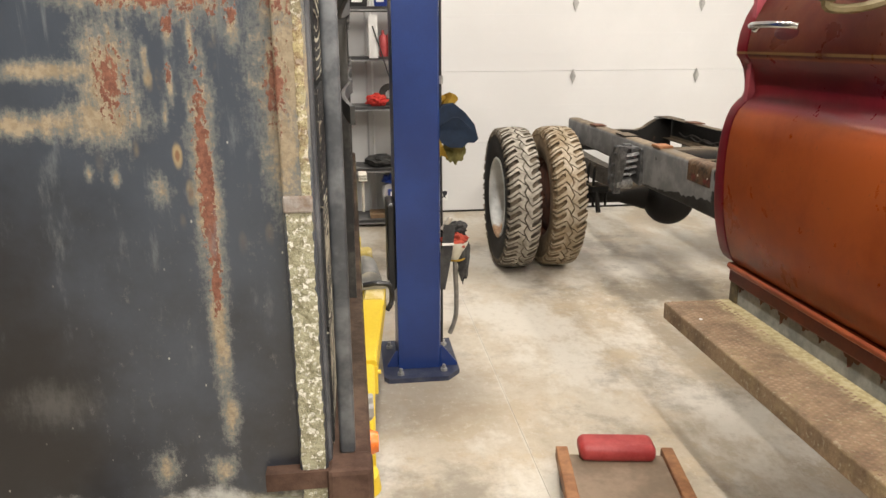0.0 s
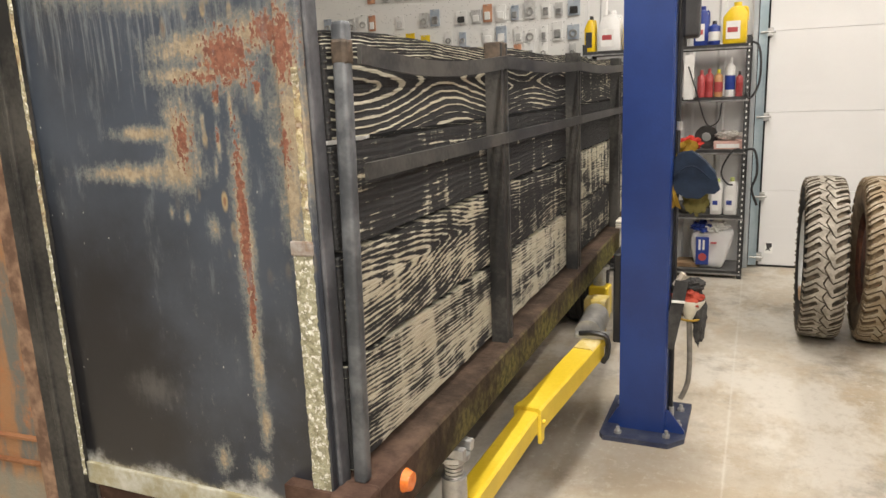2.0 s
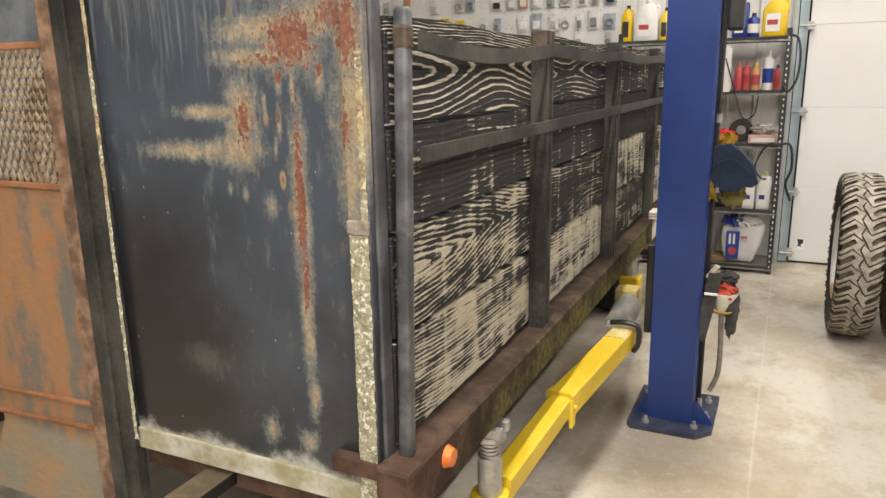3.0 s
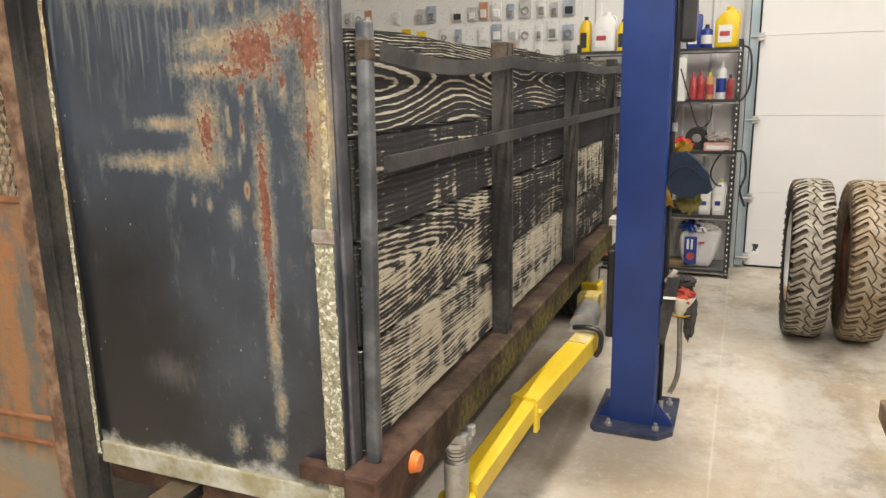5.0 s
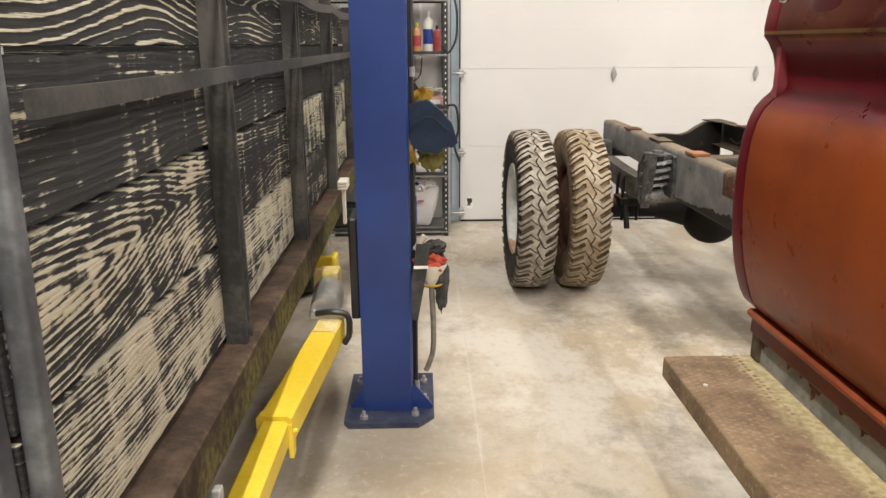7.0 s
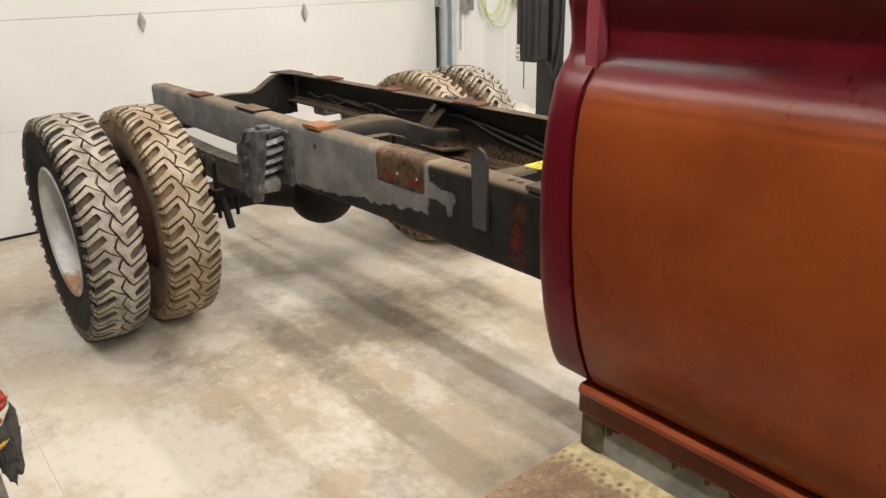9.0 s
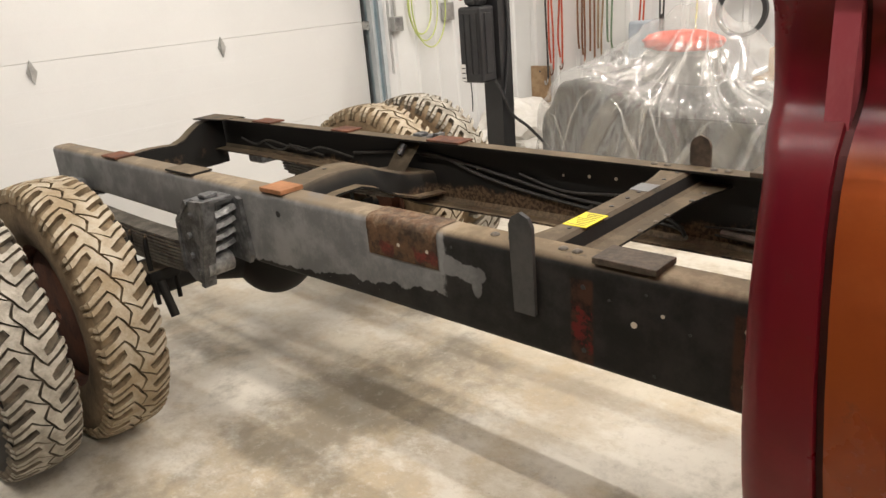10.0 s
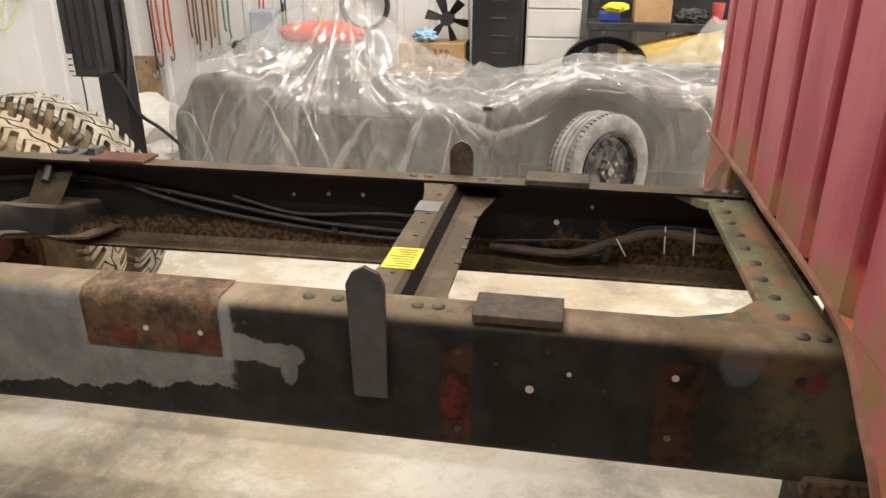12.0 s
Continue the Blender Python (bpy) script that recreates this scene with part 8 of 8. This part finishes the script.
# ---------------------------------------------------------------- along the east wall
bench = thing("low_bench", (7.15, 4.45, 0), "low dark bench along the wall", "bench")
part("bench_top", box((6.98, 4.22, 0.66), (7.37, 4.75, 0.70), 0.004), PLY, bench)
for y in (4.26, 4.71):
    part("bench_leg", box((7.0, y - 0.02, 0), (7.04, y + 0.02, 0.66), 0.003), SHELFGREY, bench)
    part("bench_leg", box((7.32, y - 0.02, 0), (7.36, y + 0.02, 0.66), 0.003), SHELFGREY, bench)
radiator = thing("cardboard_carton", (7.15, 4.42, 0.70), "brown printed parts carton on the low bench", "carton")
part("carton_body", box((7.0, 4.23, 0.70), (7.30, 4.66, 0.885), 0.004), CARD, radiator)
part("carton_tape", box((6.998, 4.43, 0.701), (7.001, 4.47, 0.886)), plain("brown_tape", (0.30, 0.17, 0.07), (0.36, 0.22, 0.1), 12, 0.3), radiator)


def words(text, at, size, parent, material):
    curve = bpy.data.curves.new("print", "FONT")
    curve.body, curve.size, curve.extrude = text, size, 0.0006
    ob = bpy.data.objects.new("print", curve)
    me = bpy.data.meshes.new_from_object(ob)
    bpy.data.objects.remove(ob)
    m = Matrix.Translation(at) @ Matrix.Rotation(radians(-90), 4, "Z") @ Matrix.Rotation(radians(90), 4, "X")
    me.transform(m)
    me.materials.append(material)
    p = new("print", me)
    p.parent, p.matrix_parent_inverse = parent, Matrix.Translation(parent.location).inverted()


words("COR 2 3 0", (6.997, 4.55, 0.815), 0.05, radiator, INK)
words("RADIATOR", (6.997, 4.60, 0.735), 0.065, radiator, INK)
fan = thing("engine_fan", (7.15, 4.36, 0.885), "dark six-blade engine fan on a carton", "fan")
part("hub", rod((7.10, 4.36, 1.03), (7.18, 4.36, 1.03), 0.045, segs=18), SHELFGREY, fan, "", True)
for k in range(6):
    a = 2 * math.pi * k / 6 + 0.2
    rows = []
    for i in range(5):
        r = 0.04 + 0.105 * i / 4
        rows.append([(7.12 + 0.03 * u, 4.36 + r * math.cos(a + u * (0.32 - 0.03 * i)), 1.03 + r * math.sin(a + u * (0.32 - 0.03 * i))) for u in (-1, 0, 1)])
    part("blade", sheet(rows, 0.004), SHELFGREY, fan, "", True)
whole("blue_bag", rumpled((7.08, 4.50, 0.925), (0.06, 0.08, 0.045), 61, 0.3), plain("pale_blue_bag", (0.22, 0.38, 0.55), (0.35, 0.5, 0.62), 8, 0.4), "pale blue plastic bag on a carton", "bag", smooth=True)

locker = thing("black_cabinet", (7.2, 4.02, 0), "tall black plastic cabinet against the wall", "cabinet")
part("cabinet_body", box((7.06, 3.85, 0), (7.38, 4.185, 1.62), 0.012), BLACK, locker)
part("cabinet_door", box((7.045, 3.87, 0.05), (7.059, 4.165, 1.58), 0.006), BLACKPAINT, locker)
for z in (0.72, 0.82, 0.93, 1.04, 1.15):
    part("vent_slot", box((7.040, 3.96, z), (7.0455, 4.06, z + 0.012), 0.002), SHELFGREY, locker)
part("cabinet_latch", box((7.035, 3.885, 0.85), (7.0455, 3.90, 0.93), 0.003), SHELFGREY, locker)
drawers = thing("white_cabinet", (7.2, 3.66, 0), "white panelled cabinet against the wall", "cabinet")
part("carcass", box((7.08, 3.49, 0), (7.38, 3.835, 1.5), 0.005), plain("old_white", (0.52, 0.51, 0.48), (0.60, 0.59, 0.56), 4, 0.5), drawers)
for k in range(8):
    part("drawer_front", box((7.068, 3.50, 0.06 + k * 0.175), (7.079, 3.825, 0.225 + k * 0.175), 0.004), bpy.data.materials["old_white"], drawers)
desk = thing("work_bench", (7.1, 3.05, 0), "dark steel work bench with clutter on it", "work bench")
part("bench_top", box((6.95, 2.0, 0.99), (7.37, 3.45, 1.04), 0.005), SHELFGREY, desk)
for y in (2.05, 3.40):
    for x in (6.98, 7.33):
        part("bench_leg", box((x - 0.025, y - 0.025, 0), (x + 0.025, y + 0.025, 1.30 if x > 7.2 else 0.99), 0.003), SHELFGREY, desk)
part("back_board", box((7.31, 2.0, 1.04), (7.33, 3.45, 1.35), 0.003), BLACK, desk)
whole("tool_tin", box((7.0, 3.25, 1.04), (7.15, 3.38, 1.10), 0.01), JUGBLUE, "blue tin on the work bench", "tin")
whole("yellow_pad", rumpled((7.02, 3.28, 1.125), (0.05, 0.08, 0.03), 62, 0.2), LABELYELLOW, "yellow cloth on a tin", "cloth", smooth=True)
whole("kraft_box", box((6.98, 2.95, 1.04), (7.2, 3.17, 1.20), 0.004), CARD, "small brown box on the work bench", "box")
whole("grey_rag", rumpled((7.05, 2.82, 1.075), (0.08, 0.10, 0.045), 63, 0.3), GREYCLOTH, "dark rag on the work bench", "rag", smooth=True)
whole("red_cup", spin([(0, 0.001), (0, 0.03), (0.12, 0.04), (0.12, 0.001)], (7.0, 2.68, 1.04), "z", 16), JUGRED, "red cup on the work bench", "cup", smooth=True)
# yellow body panel and spare tyre stored on a stand behind the car
store = thing("body_panel", (7.0, 2.95, 0), "yellow car panel and fender leaning on a stand", "car panel")
rows = []
for k in range(9):
    t = k / 8
    y = 3.25 - 0.60 * t
    rows.append([(6.86, y, 0.80 + 0.02 * t), (6.88, y, 0.83 + 0.13 * t - 0.02 * t * t), (6.93, y, 0.86 + 0.17 * t - 0.03 * t * t), (7.05, y, 0.87 + 0.16 * t)])
part("yellow_panel", sheet(rows, 0.01), BODYYELLOW, store, "pale yellow painted panel", True)
rows = []
for k in range(13):
    a = math.pi * k / 12
    rows.append([(x, 3.33 + r * math.cos(a) * 0.25, 0.80 + 0.17 * r * math.sin(a)) for x, r in ((6.80, 1.0), (6.86, 1.03), (6.92, 0.98), (6.93, 0.7))])
part("dark_fender", sheet(rows, 0.008), SHELFGREY, store, "", True)
part("stand", box((6.80, 2.6, 0.0), (6.93, 3.5, 0.80), 0.01), BLACKPAINT, store)

# straps and tools hung on the wall
r_ = random.Random(77)
whole("strap_rail", box((7.345, 4.9, 1.72), (7.385, 6.75, 1.77), 0.004), PLY, "wooden rail with hooks on the wall", "rail")
for y, z0, mat, n in ((6.62, 0.60, GREYCLOTH, 1), (6.56, 0.68, REDPAINT, 2), (6.46, 0.73, REDPAINT, 2), (6.24, 0.75, BROWNPAINT, 3), (6.16, 0.78, BROWNPAINT, 2), (6.08, 0.80, PLY, 2), (6.0, 0.85, GREENWEB, 2), (5.72, 1.0, REDPAINT, 2), (5.55, 1.05, GREYCLOTH, 2), (5.30, 1.05, LABELYELLOW, 1)):
    strap_thing = thing("hanging_strap", (7.35, y, z0), "webbing strap hung from a wall rail", "strap", "straps on the wall")
    for k in range(n):
        yy = y + 0.032 * k
        pts = glide([(7.335, yy, 1.74), (7.325, yy + r_.uniform(-0.01, 0.01), 1.3), (7.32, yy + r_.uniform(-0.012, 0.012), 0.95), (7.325, yy + r_.uniform(-0.01, 0.01), z0 + 0.05 * k)], 4)
        part("webbing", sweep(pts, [(-0.002, -0.011), (0.002, -0.011), (0.002, 0.011), (-0.002, 0.011)], up=(1, 0, 0)), mat, strap_thing)
    part("strap_hook", hose([(7.325, y, z0 + 0.01), (7.315, y, z0 - 0.03), (7.315, y + 0.02, z0 - 0.05), (7.32, y + 0.03, z0 - 0.02)], 0.005), ZINC if mat != REDPAINT else DARKRUST, strap_thing)
board = thing("wood_board", (7.36, 6.72, 0.4), "brown wood board fixed to the wall", "board")
part("board", box((7.352, 6.63, 0.39), (7.383, 6.82, 0.70), 0.003), PLY, board)
part("nail", ball((7.35, 6.72, 0.655), 0.008), INK, board, "", True)
jack = whole("jack_clamp", rumpled((7.28, 5.92, 0.78), (0.04, 0.05, 0.06), 71, 0.4, 3), SHELFGREY, "small cast iron clamp hung on the wall", "clamp", smooth=True)
whole("clamp_hook", rod((7.28, 5.92, 0.83), (7.39, 5.92, 0.85), 0.006, segs=8), ZINC, "steel hook on the wall", "hook")
whole("grey_bin", box((7.22, 5.60, 0.78), (7.383, 5.80, 1.06), 0.02), plain("grey_bin_plastic", (0.30, 0.33, 0.37), (0.38, 0.41, 0.45), 6, 0.5), "grey plastic wall bin", "bin")
whole("round_guard", spin([(-0.02, 0.15), (0.02, 0.15), (0.02, 0.18), (-0.02, 0.18)], (7.33, 4.98, 1.10), "x", 28), SHELFGREY, "dark round hoop hung on the wall", "hoop", smooth=True)
whole("hoop_hook", rod((7.32, 4.98, 1.275), (7.39, 4.98, 1.275), 0.006, segs=8), ZINC, "steel hook on the wall", "hook")
